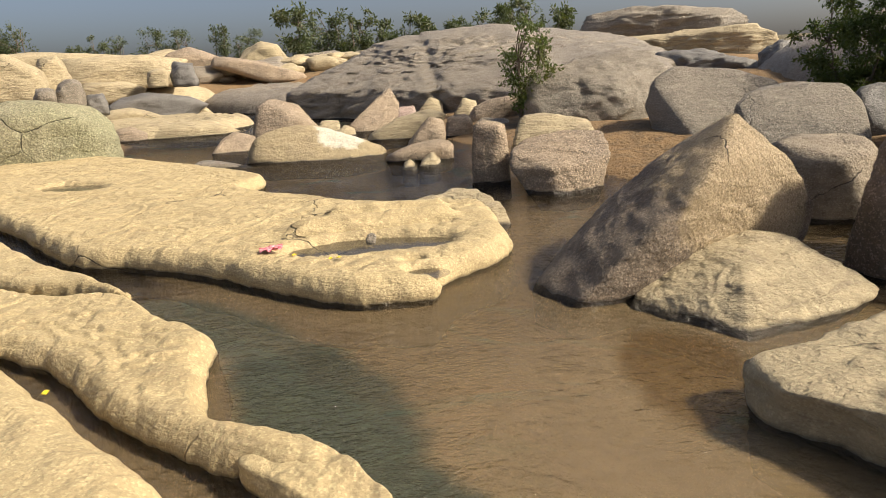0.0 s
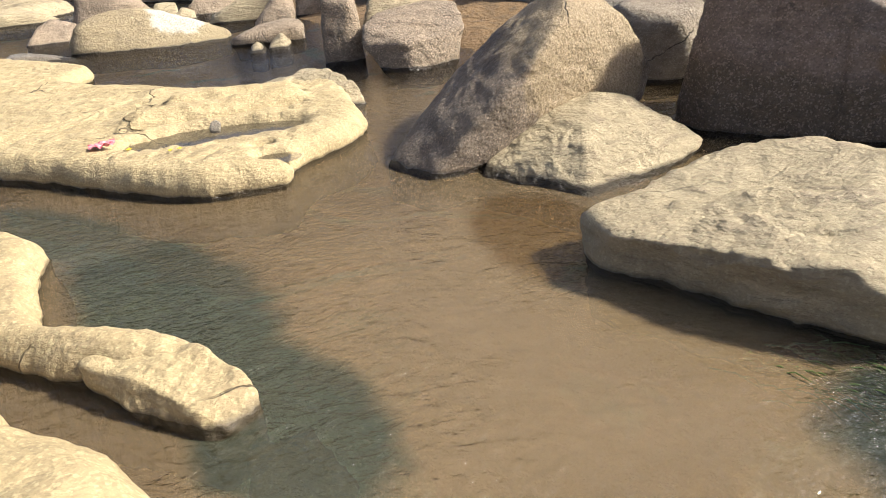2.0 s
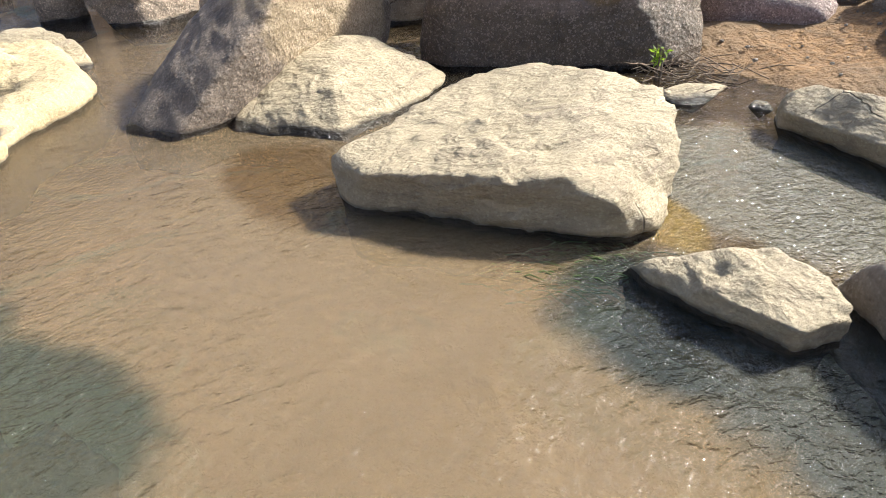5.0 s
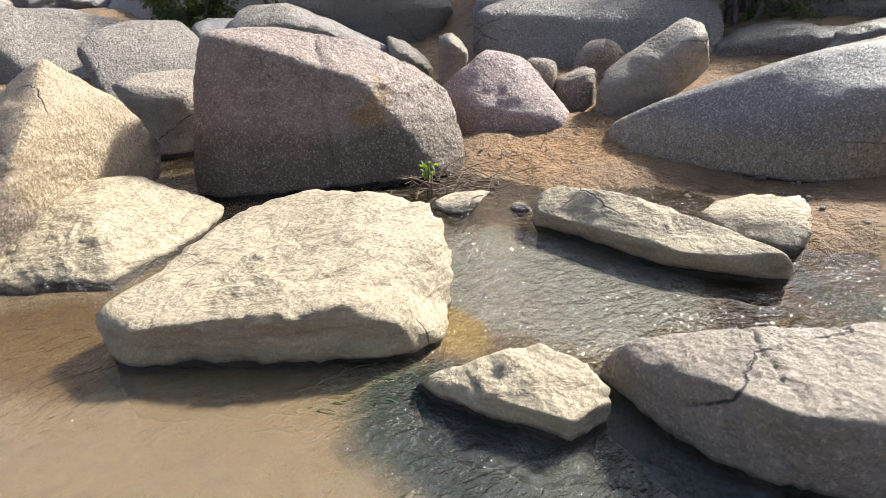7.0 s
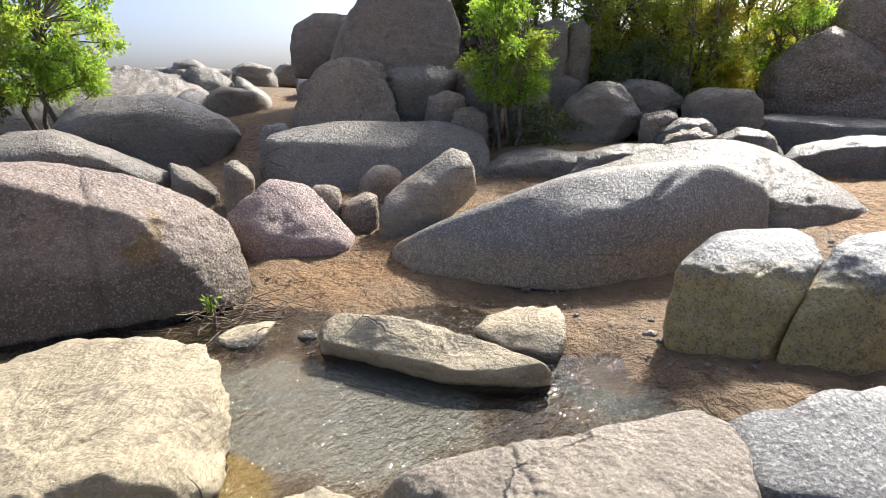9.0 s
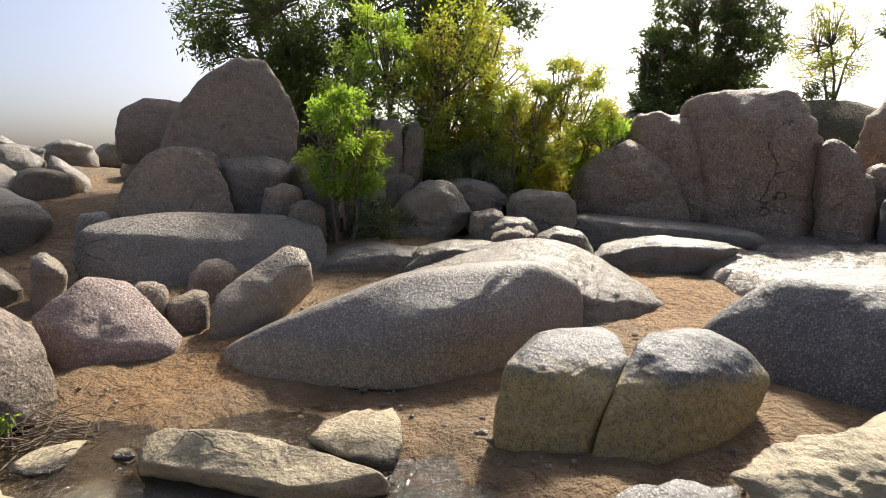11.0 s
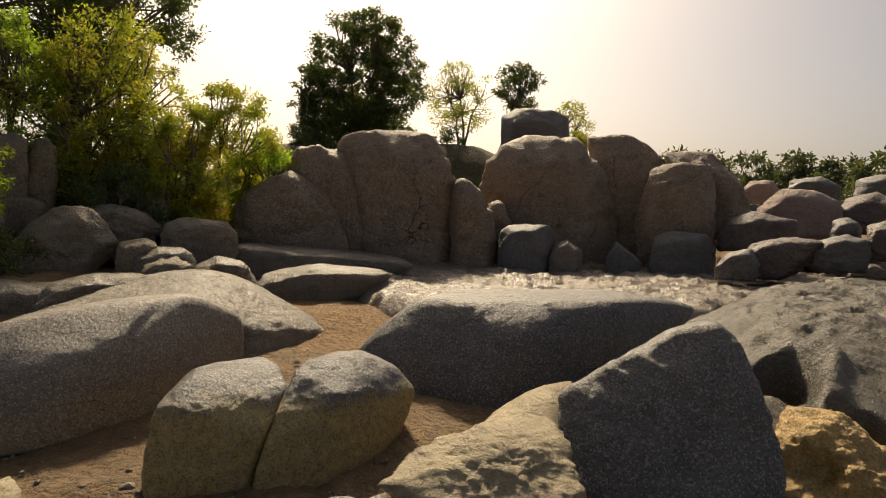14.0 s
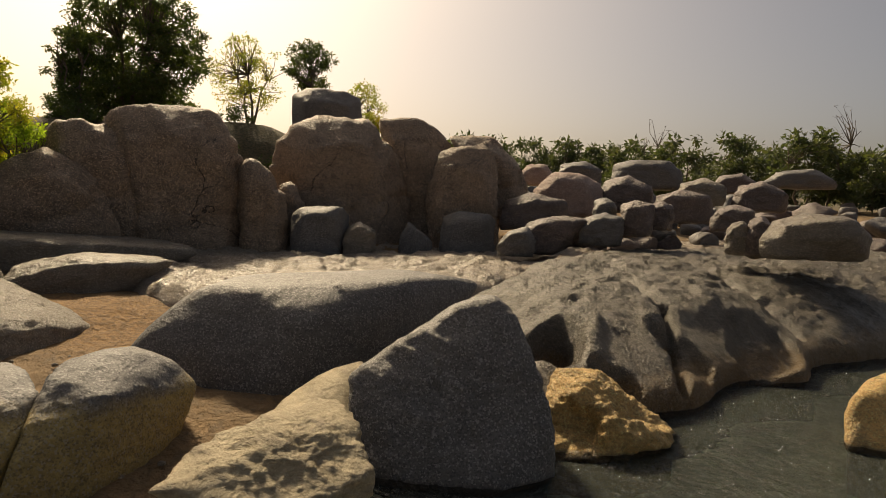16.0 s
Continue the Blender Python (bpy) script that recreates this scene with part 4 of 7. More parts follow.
rock("boulder", (-2.68, 23.49, -0.02), [(-0.99, -0.51, 0.25), (0.48, 0.78, 1.5), (0.81, 0.5, 0.9), (0.51, -0.02, 0.33), (-0.31, -0.51, 0), (-0.49, -0.23, 0.71)], (-0.12, 1.09), TAN_GREY, 16, 4, 0.03, "leaning pyramid-shaped pinkish boulder", "boulder", "")
rock("boulder", (-1.83, 26.08, 0.19), [(-0.44, -0.22, 0), (-0.46, 0.03, 0.4), (0.4, 0.34, 0.47), (0.49, -0.16, 0.06)], (-0.06, 0.90), PINK, 13, 3, 0.04, "broken angular granite rock in a tumbled heap", "boulder", "tumbled rocks by the rapids")
rock("boulder", (-1.22, 20.26, 0.00), [(-1.48, -0.34, 0.17), (-0.52, 0.02, 0.6), (0.53, 0.33, 0.88), (1.09, -0.16, 0.76), (0.96, 0.09, 0.46), (0.14, 0.31, 0.11), (-0.72, -0.25, 0)], (-0.05, 0.90), TAN, 13, 3, 0.04, "broken angular granite rock in a tumbled heap", "boulder", "tumbled rocks by the rapids")
rock("boulder", (-0.55, 17.79, 0.05), [(-0.73, -0.23, 0.09), (-0.06, 0.05, 0.74), (0.33, 0.31, 0.64), (0.41, -0.19, 0.29), (0.05, 0.06, 0)], (-0.03, 0.90), TAN_GREY, 13, 3, 0.04, "broken angular granite rock in a tumbled heap", "boulder", "tumbled rocks by the rapids")
rock("boulder", (-0.73, 15.17, -0.05), [(-0.91, -0.3, 0.19), (-0.37, -0.01, 0.37), (0.57, 0.28, 0.49), (0.75, -0.22, 0.41), (0.64, 0.03, 0.13), (-0.68, 0.22, -0.03)], (-0.04, 0.90), TAN_GREY, 13, 3, 0.04, "broken angular granite rock in a tumbled heap", "boulder", "tumbled rocks by the rapids")
rock("boulder", (-0.48, 14.29, 0.00), [(-0.3, -0.2, 0.05), (-0.01, 0.06, 0.26), (0.17, 0.32, 0.07), (0.14, -0.18, 0)], (-0.03, 0.90), TAN, 13, 3, 0.04, "broken angular granite rock in a tumbled heap", "boulder", "tumbled rocks by the rapids")
rock("boulder", (-0.94, 14.04, -0.01), [(-0.2, -0.2, 0.03), (-0.05, 0.06, 0.1), (0.12, 0.32, 0), (0.12, -0.18, 0)], (-0.06, 0.90), TAN, 13, 3, 0.04, "broken angular granite rock in a tumbled heap", "boulder", "tumbled rocks by the rapids")
rock("boulder", (1.64, 22.83, 0.20), [(-1.15, -0.14, 0.09), (-0.83, 0.1, 0.55), (-0.23, 0.32, 0.74), (0.79, -0.27, 0.87), (1.22, -0.06, 0.62), (1.17, 0.19, 0.1), (-0.96, -0.14, 0)], (0.07, 0.90), TAN_GREY, 13, 3, 0.04, "broken angular granite rock in a tumbled heap", "boulder", "tumbled rocks by the rapids")
rock("boulder", (-1.80, 29.69, 0.37), [(-0.59, -0.22, 0.06), (-0.33, 0.05, 0.43), (0.34, 0.33, 0.38), (0.59, -0.16, 0)], (-0.05, 0.90), PINK, 13, 3, 0.04, "broken angular granite rock in a tumbled heap", "boulder", "tumbled rocks by the rapids")
rock("boulder", (-0.72, 26.91, 0.36), [(-0.62, -0.21, 0.05), (-0.14, 0.06, 0.57), (0.35, 0.32, 0.38), (0.41, -0.18, 0)], (-0.02, 0.90), TAN, 13, 3, 0.04, "broken angular granite rock in a tumbled heap", "boulder", "tumbled rocks by the rapids")
rock("boulder", (0.15, 28.29, 0.35), [(-0.4, -0.19, 0.03), (-0.09, 0.06, 0.45), (0.24, 0.31, 0.33), (0.25, -0.19, 0)], (0.01, 0.90), PINK, 13, 3, 0.04, "broken angular granite rock in a tumbled heap", "boulder", "tumbled rocks by the rapids")
rock("boulder", (0.59, 24.77, 0.32), [(-0.51, -0.18, 0.04), (-0.12, 0.07, 0.62), (0.37, 0.3, 0.46), (0.27, -0.19, 0)], (0.02, 0.90), TAN, 13, 3, 0.04, "broken angular granite rock in a tumbled heap", "boulder", "tumbled rocks by the rapids")
rock("boulder", (0.26, 20.25, 0.09), [(-0.49, -0.2, 0.06), (-0.43, 0.06, 0.49), (0.19, 0.3, 0.54), (0.39, -0.21, 0.38), (0.34, 0.05, 0)], (0.01, 0.90), TAN_GREY, 13, 3, 0.04, "broken angular granite rock in a tumbled heap", "boulder", "tumbled rocks by the rapids")
rock("boulder", (-3.54, 22.13, -0.00), [(-0.37, -0.25, 0.08), (-0.13, 0.04, 0.34), (0.2, 0.35, 0.19), (0.31, -0.14, 0)], (-0.14, 0.89), TAN, 13, 3, 0.04, "broken angular granite rock in a tumbled heap", "boulder", "tumbled rocks by the rapids")
rock("boulder", (-4.46, 23.89, 0.05), [(-0.44, -0.27, 0.02), (-0.26, 0.02, 0.35), (0.3, 0.37, 0.29), (0.41, -0.12, 0)], (-0.16, 0.89), TAN, 13, 3, 0.04, "broken angular granite rock in a tumbled heap", "boulder", "tumbled rocks by the rapids")
rock("boulder", (1.30, 20.87, 0.10), [(-0.68, -0.15, 0.09), (-0.39, 0.09, 0.37), (0.52, 0.28, 0.28), (0.56, -0.22, 0)], (0.06, 0.90), GREY_PALE, 13, 3, 0.04, "broken angular granite rock in a tumbled heap", "boulder", "tumbled rocks by the rapids")
rock("rock_outcrop", (0.26, 34.15, 0.01), [(-8.03, -1.5, 1.35), (-7.95, -2, 0.56), (-5.71, -2.06, 0.03), (-3.97, -2.82, 0), (1.64, -6.68, 0.03), (3.89, -9.96, 0.47), (6.47, -11.59, 1), (-7.18, 0.73, 1.72), (-5.52, 2.02, 2.63), (-4, 3.21, 3.46), (-3.1, 5.29, 3.85), (0.02, 7.39, 4.04), (3.7, 10.21, 4.48), (7.25, 9.75, 4.07), (10.68, 9.03, 3.46), (11.77, 2.47, 2.17), (7.87, -8.88, 1.66), (-3.35, -2.75, 1.17), (-4.49, -1.88, 1.72)], (0.05, 6.00), GREY_PALE, 13, 6, 0.3, "huge grey domed granite outcrop above the river", "rock outcrop", "", freq=.6, cracks=[(1, .1, 0, -1.5, .12, .5), (1, -.2, 0, -4.5, .1, .4), (.9, .3, .1, 2.5, .08, .3)])
rock("rock_outcrop", (-5.94, 32.78, -0.05), [(-1.79, -0.23, 0.87), (-1.68, -0.71, 0.35), (0.16, -0.34, 0.02), (2.13, -0.66, -0.05), (2.02, 0.94, 0.74), (-0.84, 1, 0.99)], (-0.35, 1.97), DARK_GREY, 10, 3, 0.1, "dark undercut ledge below the dome", "rock outcrop", "")
rock("boulder", (4.26, 19.72, 0.47), [(-2.1, -0.16, 0.54), (-2.02, 0.03, 1.02), (-1.5, 0.27, 1.43), (0.28, 0.76, 1.67), (1.07, 1.19, 1.92), (1.87, 0.97, 1.81), (2.24, 0.44, 1.3), (1.51, -0.59, 0.2), (1.07, -0.88, 0), (-1.01, -0.82, 0.05), (-1.86, -0.49, 0.18), (0.45, -0.72, 0.92)], (0.52, 2.44), GREY_PALE, 11, 5, 0.12, "rounded pale grey granite boulder on the sand bank", "boulder", "", freq=.6)
rock("boulder", (5.80, 15.27, 0.16), [(-1.24, 0.36, 0.82), (-1.08, 0.52, 1.39), (-0.46, 0.85, 1.71), (0.84, 0.69, 1.58), (1.79, 0.27, 1.26), (1.51, -1.16, 0.17), (-0.43, -1.17, 0), (-0.92, -0.36, 0.4)], (0.70, 1.87), GREY_PALE, 9, 5, 0.06, "long rounded grey granite boulder beside sand", "boulder", "", freq=.6)
rock("boulder", (6.48, 12.11, 0.06), [(-1.13, 0.38, 1.06), (-0.7, 0.63, 1.36), (0.08, 0.7, 1.45), (0.92, 0.36, 1.38), (1.07, -0.08, 1.03), (0.86, -0.77, 0.5), (-0.04, -0.82, 0), (-1.06, -0.41, 0.09)], (0.93, 1.77), GREY_PALE, 9, 5, 0.05, "rounded grey granite boulder above a block", "boulder", "", freq=.6)
rock("boulder", (4.79, 8.11, -0.02), [(-0.69, 0.23, 1.02), (-0.16, 0.75, 0.99), (0.64, 0.41, 0.98), (0.63, 0.07, 0.88), (0.36, -0.48, 0), (-0.31, -0.3, 0.08), (-0.42, -0.24, 0.71), (-0.06, -0.44, 0.86)], (0.45, 0.78), GREY_PINK, 14, 4, 0.03, "cracked granite block between boulders", "boulder", "", cracks=[(.9, -.4, 0, .1, .015, .06)])
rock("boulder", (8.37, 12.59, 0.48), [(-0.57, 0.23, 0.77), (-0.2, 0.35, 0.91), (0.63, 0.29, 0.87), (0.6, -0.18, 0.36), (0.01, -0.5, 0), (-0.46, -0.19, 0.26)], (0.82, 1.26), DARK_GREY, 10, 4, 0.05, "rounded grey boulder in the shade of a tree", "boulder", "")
rock("boulder", (7.30, 4.39, 0.30), [(-0.38, 0.77, 0.43), (-0.12, 0.48, 0.7), (0.1, 0.37, 0.84), (0.45, 0.08, 0.72), (0.2, -0.17, 0.48), (0.26, -0.52, 0.22), (0.4, -0.64, 0.13), (0.13, -0.69, 0.06), (-0.51, 0.17, 0), (-0.51, 0.16, 0.24)], (0.47, 0.37), PINK, 15, 4, 0.03, "angular pink granite rock on wet sand", "boulder", "")
rock("boulder", (8.06, 4.40, 0.36), [(-0.14, 0.19, 0.08), (0, 0.27, 0.49), (-0, 0.13, 0.58), (0.1, -0.15, 0.56), (0.26, -0.1, 0.46), (0.17, -0.11, 0), (-0.15, 0.08, 0.2), (-0.14, 0.07, 0.43), (-0.1, 0.02, 0.48), (-0, -0.13, 0.46), (0.01, -0.15, 0.42), (0, -0.13, 0.16)], (0.41, 0.29), TAN_GREY, 13, 3, 0.03, "small granite rock beside the sand gully", "boulder", "small gully rocks")
rock("boulder", (8.23, 3.94, 0.31), [(-0.16, 0.26, 0.05), (-0, 0.31, 0.38), (0.14, -0.08, 0.52), (0.13, -0.21, 0.48), (0.25, -0.1, 0), (-0.17, 0.12, 0.17), (-0.16, 0.1, 0.37), (-0.03, -0.11, 0.44), (0.01, -0.16, 0.41), (-0, -0.15, 0.17)], (0.42, 0.26), TAN_GREY, 13, 3, 0.03, "small granite rock beside the sand gully", "boulder", "small gully rocks")
rock("boulder", (9.59, 4.37, 0.54), [(-0.19, 0.35, 0.04), (-0.01, 0.36, 0.29), (0.05, 0.12, 0.47), (0.13, -0.19, 0.45), (0.34, -0.24, 0.3), (0.19, -0.13, 0), (-0.21, 0.17, 0.15), (-0.18, 0.12, 0.3), (-0.11, 0, 0.39), (-0.02, -0.17, 0.37), (0.03, -0.24, 0.31), (-0.02, -0.16, 0.14)], (0.69, 0.40), TAN_GREY, 13, 3, 0.03, "small granite rock beside the sand gully", "boulder", "small gully rocks")
rock("boulder", (6.96, 5.01, 0.34), [(-0.08, 0.06, 0.29), (0.06, 0.14, 0.32), (0.14, -0.07, 0.28), (0.02, -0.05, 0.01), (0.08, 0.12, 0), (-0.08, 0, 0.25), (-0.07, -0.01, 0.28), (0.02, -0.11, 0.25), (-0.02, -0.06, 0.1), (-0.06, -0.03, 0.11)], (0.37, 0.34), TAN, 13, 3, 0.03, "small granite rock beside the sand gully", "boulder", "small gully rocks")
rock("boulder", (8.49, 3.00, 0.47), [(-0.61, 0.47, 0.14), (-0.26, 0.56, 0.36), (0.39, -0.17, 0.95), (0.55, -0.29, 0.91), (0.6, -0.41, 0.66), (0.46, -0.48, 0.36), (-0.34, 0.19, 0.03), (-0.49, 0.37, 0), (0.25, -0.49, 0.76), (-0.54, 0.25, 0.24)], (0.45, 0.22), GREY_PINK, 18, 4, 0.02, "leaning prism-shaped granite block with a sunlit face", "boulder", "")
rock("boulder", (10.70, 5.18, 0.45), [(-1.35, 1.47, 0.54), (-1, 1.52, 1.03), (-0.51, 1.38, 1.14), (0.26, 0.81, 1.21), (1.34, -0.98, 1.12), (1.36, -1.54, 0.97), (1.06, -1.89, 0.63), (0.59, -1.77, 0.03), (-0.58, -0.1, 0), (-1.17, 1.1, 0.14)], (1.38, 0.81), GREY_PALE, 9, 5, 0.05, "low domed grey granite boulder", "boulder", "", freq=.7)
rock("boulder", (12.17, 6.54, 1.25), [(-0.87, 0.88, 0.16), (-0.67, 0.78, 0.78), (-0.16, 0.59, 1.41), (0.26, 0.31, 1.64), (0.55, -0.15, 1.56), (0.62, -0.68, 0.94), (0.51, -0.9, 0.32), (0.23, -0.8, 0), (-0.47, -0.03, 0)], (1.35, 0.86), TAN_GREY, 10, 4, 0.04, "egg-shaped upright granite boulder", "boulder", "")
rock("boulder", (13.53, 5.60, 1.40), [(-0.3, 0.71, 0.68), (-0.02, 0.81, 1.23), (0.3, -0.12, 1.29), (0.4, -0.71, 1.1), (0.64, -0.52, 0.61), (0.28, -0.09, 0.29), (0.03, 0.07, 0), (0.1, 0.59, 0.12), (-0.39, 0.33, 0.67), (-0.38, 0.3, 0.97), (-0.11, -0.22, 1), (0.04, -0.54, 0.9), (0.02, -0.5, 0.63), (-0.12, -0.2, 0.46), (-0.19, -0.07, 0.31), (-0.3, 0.16, 0.38)], (1.08, 0.53), GREY_PALE, 12, 5, 0.055, "grey granite boulder on the rocky rise", "boulder", "boulders on the rise")
rock("boulder", (13.01, 4.75, 1.37), [(-0.21, 0.44, 0.08), (0.13, 0.42, 0.66), (0.19, -0.06, 0.73), (0.15, -0.35, 0.62), (0.41, -0.2, 0), (-0.26, 0.23, 0.23), (-0.22, 0.14, 0.55), (-0.1, -0.12, 0.58), (-0.04, -0.26, 0.52), (-0.05, -0.24, 0.19)], (0.73, 0.33), TAN_GREY, 12, 4, 0.06, "grey granite boulder on the rocky rise", "boulder", "boulders on the rise")
rock("boulder", (14.04, 4.36, 1.64), [(-0.16, 0.37, 0.09), (0.15, 0.41, 0.8), (0.12, 0.07, 0.9), (0.12, -0.36, 0.81), (0.4, -0.25, 0), (-0.22, 0.18, 0.27), (-0.2, 0.14, 0.65), (-0.13, -0.03, 0.71), (-0.05, -0.27, 0.65), (-0.05, -0.26, 0.22)], (0.75, 0.29), GREY_PALE, 12, 4, 0.06, "grey granite boulder on the rocky rise", "boulder", "boulders on the rise")
rock("boulder", (14.43, 5.05, 2.07), [(-0.15, 0.27, 0.01), (0.15, 0.33, 0.57), (0.13, 0.01, 0.63), (0.08, -0.27, 0.49), (0.35, -0.12, 0), (-0.19, 0.13, 0.15), (-0.17, 0.1, 0.45), (-0.1, -0.07, 0.49), (-0.05, -0.2, 0.41), (-0.06, -0.18, 0.15)], (0.74, 0.31), TAN_GREY, 12, 4, 0.06, "grey granite boulder on the rocky rise", "boulder", "boulders on the rise")
rock("boulder", (12.65, 4.09, 1.32), [(-0.15, 0.32, 0.07), (0.15, 0.38, 0.4), (0.12, 0.06, 0.49), (0.11, -0.32, 0.35), (0.38, -0.19, 0), (-0.2, 0.15, 0.17), (-0.19, 0.12, 0.35), (-0.12, -0.04, 0.4), (-0.04, -0.24, 0.31), (-0.05, -0.22, 0.14)], (0.74, 0.30), TAN_GREY, 12, 4, 0.06, "grey granite boulder on the rocky rise", "boulder", "boulders on the rise")
rock("boulder", (14.05, 6.89, 2.70), [(-0.18, 0.3, 0), (0.11, 0.39, 0.32), (0.27, -0.19, 0.33), (0.16, -0.29, 0.01), (-0.2, 0.14, 0.07), (-0.17, 0.1, 0.24), (0, -0.21, 0.25), (0.01, -0.23, 0.07)], (0.52, 0.30), TAN_GREY, 12, 4, 0.06, "grey granite boulder on the rocky rise", "boulder", "boulders on the rise")
rock("boulder", (14.20, 6.36, 2.57), [(-0.92, 1.25, 0.31), (-0.52, 1.18, 0.99), (-0.38, 0.95, 1.3), (-0.1, 0.68, 1.91), (0.36, 0.26, 2.3), (0.68, -0.37, 2.32), (0.67, -0.83, 1.77), (0.71, -1.17, 1.02), (0.48, -1.15, 0.74), (0.26, -1.13, 0.05), (-0.44, -0.15, 0), (-0.8, 0.49, 0.11)], (2.12, 1.12), TAN_GREY, 11, 5, 0.06, "tall tower-like dark granite boulder on top of the rise", "boulder", "", freq=.7)
rock("boulder", (14.99, 8.84, 2.90), [(-0.78, 0.53, 0.4), (-0.46, 0.61, 0.88), (0.12, 0.31, 1.2), (0.78, -0.34, 1.13), (0.62, -0.66, 0.67), (0.31, -0.72, 0), (-0.58, 0.26, 0.02)], (1.16, 0.78), TAN_GREY, 9, 4, 0.04, "dark rounded boulder on the skyline", "boulder", "")
rock("boulder", (14.10, 2.06, 0.98), [(-0.11, 0.91, 0.07), (0.29, 0.57, 0.87), (0.27, -0.02, 1.24), (0.21, -0.52, 1.2), (0.59, -0.98, 0.52), (0.3, -0.15, 0.06), (-0.03, 0.59, 0), (-0.34, 0.48, 0.35), (-0.27, 0.22, 0.79), (-0.2, -0.11, 0.98), (-0.14, -0.39, 0.96), (-0.09, -0.69, 0.6), (-0.18, -0.18, 0.35), (-0.29, 0.28, 0.31)], (1.27, 0.27), GREY_PINK, 12, 5, 0.055, "pointed granite boulder under a bush", "boulder", "")
rock("boulder", (15.35, 1.18, 1.52), [(-0.07, 0.7, 0.29), (0.24, 0.67, 0.69), (0.18, 0.09, 0.73), (0.09, -0.46, 0.6), (0.41, -0.64, 0.31), (0.24, -0.43, 0), (0.01, 0.18, 0.05), (-0.22, 0.41, 0.33), (-0.21, 0.36, 0.55), (-0.16, 0.03, 0.58), (-0.12, -0.3, 0.5), (-0.1, -0.42, 0.35), (-0.12, -0.29, 0.18), (-0.17, 0.09, 0.2)], (1.19, 0.16), GREY_PINK, 12, 5, 0.055, "rounded granite boulder on the rocky bank", "boulder", "")
rock("boulder", (14.97, -0.39, 1.24), [(-0, 0.77, 0.26), (0.3, 0.74, 0.62), (0.18, 0.36, 0.76), (0.05, -0.52, 0.74), (0.35, -0.73, 0.47), (0.2, -0.69, 0.06), (0.04, 0.08, 0), (-0.18, 0.47, 0.33), (-0.18, 0.44, 0.53), (-0.16, 0.22, 0.61), (-0.15, -0.32, 0.59), (-0.15, -0.44, 0.46), (-0.15, -0.42, 0.23), (-0.16, 0.05, 0.19)], (1.00, 0.03), GREY_PINK, 12, 5, 0.055, "blocky granite boulder on the rocky bank", "boulder", "")
rock("boulder", (13.65, 0.66, 1.19), [(-0.06, 0.34, 0), (0.24, 0.35, 0.36), (0.14, -0.1, 0.47), (0.01, -0.31, 0.4), (0.31, -0.23, 0.03), (-0.15, 0.2, 0.12), (-0.15, 0.18, 0.33), (-0.12, -0.08, 0.38), (-0.11, -0.2, 0.34), (-0.11, -0.16, 0.15)], (0.70, 0.08), TAN_GREY, 12, 4, 0.06, "small dark boulder on the rocky bank", "boulder", "")
rock("boulder", (13.29, 0.14, 1.06), [(-0.06, 0.55, 0), (0.24, 0.53, 0.3), (0.13, 0.16, 0.46), (0.01, -0.31, 0.44), (0.32, -0.47, 0.27), (0.17, -0.45, 0), (-0.16, 0.34, 0.12), (-0.16, 0.31, 0.3), (-0.14, 0.1, 0.38), (-0.12, -0.18, 0.36), (-0.11, -0.29, 0.28), (-0.11, -0.28, 0.13)], (0.80, 0.06), GREY_PALE, 12, 4, 0.06, "small grey boulder on the rocky bank", "boulder", "")
rock("boulder", (12.72, 0.06, 1.07), [(-0.07, 0.43, 0.02), (0.24, 0.35, 0.2), (0.12, -0.02, 0.32), (-0.01, -0.37, 0.22), (0.29, -0.38, 0), (-0.13, 0.27, 0.1), (-0.13, 0.2, 0.22), (-0.11, -0.02, 0.27), (-0.1, -0.22, 0.21), (-0.1, -0.24, 0.11)], (0.60, 0.04), TAN_GREY, 12, 4, 0.06, "small dark boulder on the rocky bank", "boulder", "")
rock("boulder", (13.13, -0.87, 0.91), [(-0.02, 0.59, 0.03), (0.28, 0.5, 0.27), (0.14, 0.17, 0.45), (-0.02, -0.32, 0.34), (0.28, -0.55, 0.07), (0.13, -0.45, 0), (-0.13, 0.38, 0.14), (-0.13, 0.32, 0.28), (-0.13, 0.12, 0.37), (-0.13, -0.18, 0.31), (-0.13, -0.32, 0.18), (-0.13, -0.26, 0.13)], (1.00, -0.00), GREY_PALE, 12, 4, 0.06, "low grey boulder on the rocky bank", "boulder", "")
rock("boulder", (11.76, 2.57, 0.33), [(-0.31, 1.04, 0.08), (-0.02, 1.12, 0.43), (0.07, 0.45, 0.67), (0.16, -0.38, 0.73), (0.59, -0.87, 0.65), (0.45, -0.95, 0.26), (0.12, -0.21, 0), (-0.36, 0.61, 0.24), (-0.35, 0.59, 0.46), (-0.22, 0.22, 0.57), (-0.07, -0.26, 0.6), (0.02, -0.59, 0.57), (0.02, -0.62, 0.35), (-0.1, -0.15, 0.2)], (1.15, 0.35), GREY_PALE, 12, 5, 0.055, "low rounded granite slab", "boulder", "")
rock("boulder", (11.96, 1.03, 0.59), [(-0.18, 0.93, 0.06), (0.17, 0.73, 0.4), (0.16, 0.04, 0.56), (0.11, -0.76, 0.55), (0.41, -0.76, 0.17), (0.19, -0.17, 0), (-0.25, 0.59, 0.19), (-0.21, 0.42, 0.4), (-0.14, 0.02, 0.47), (-0.07, -0.45, 0.46), (-0.07, -0.47, 0.27), (-0.12, -0.1, 0.17)], (1.18, 0.19), GREY_PALE, 12, 5, 0.055, "low rounded granite slab", "boulder", "")
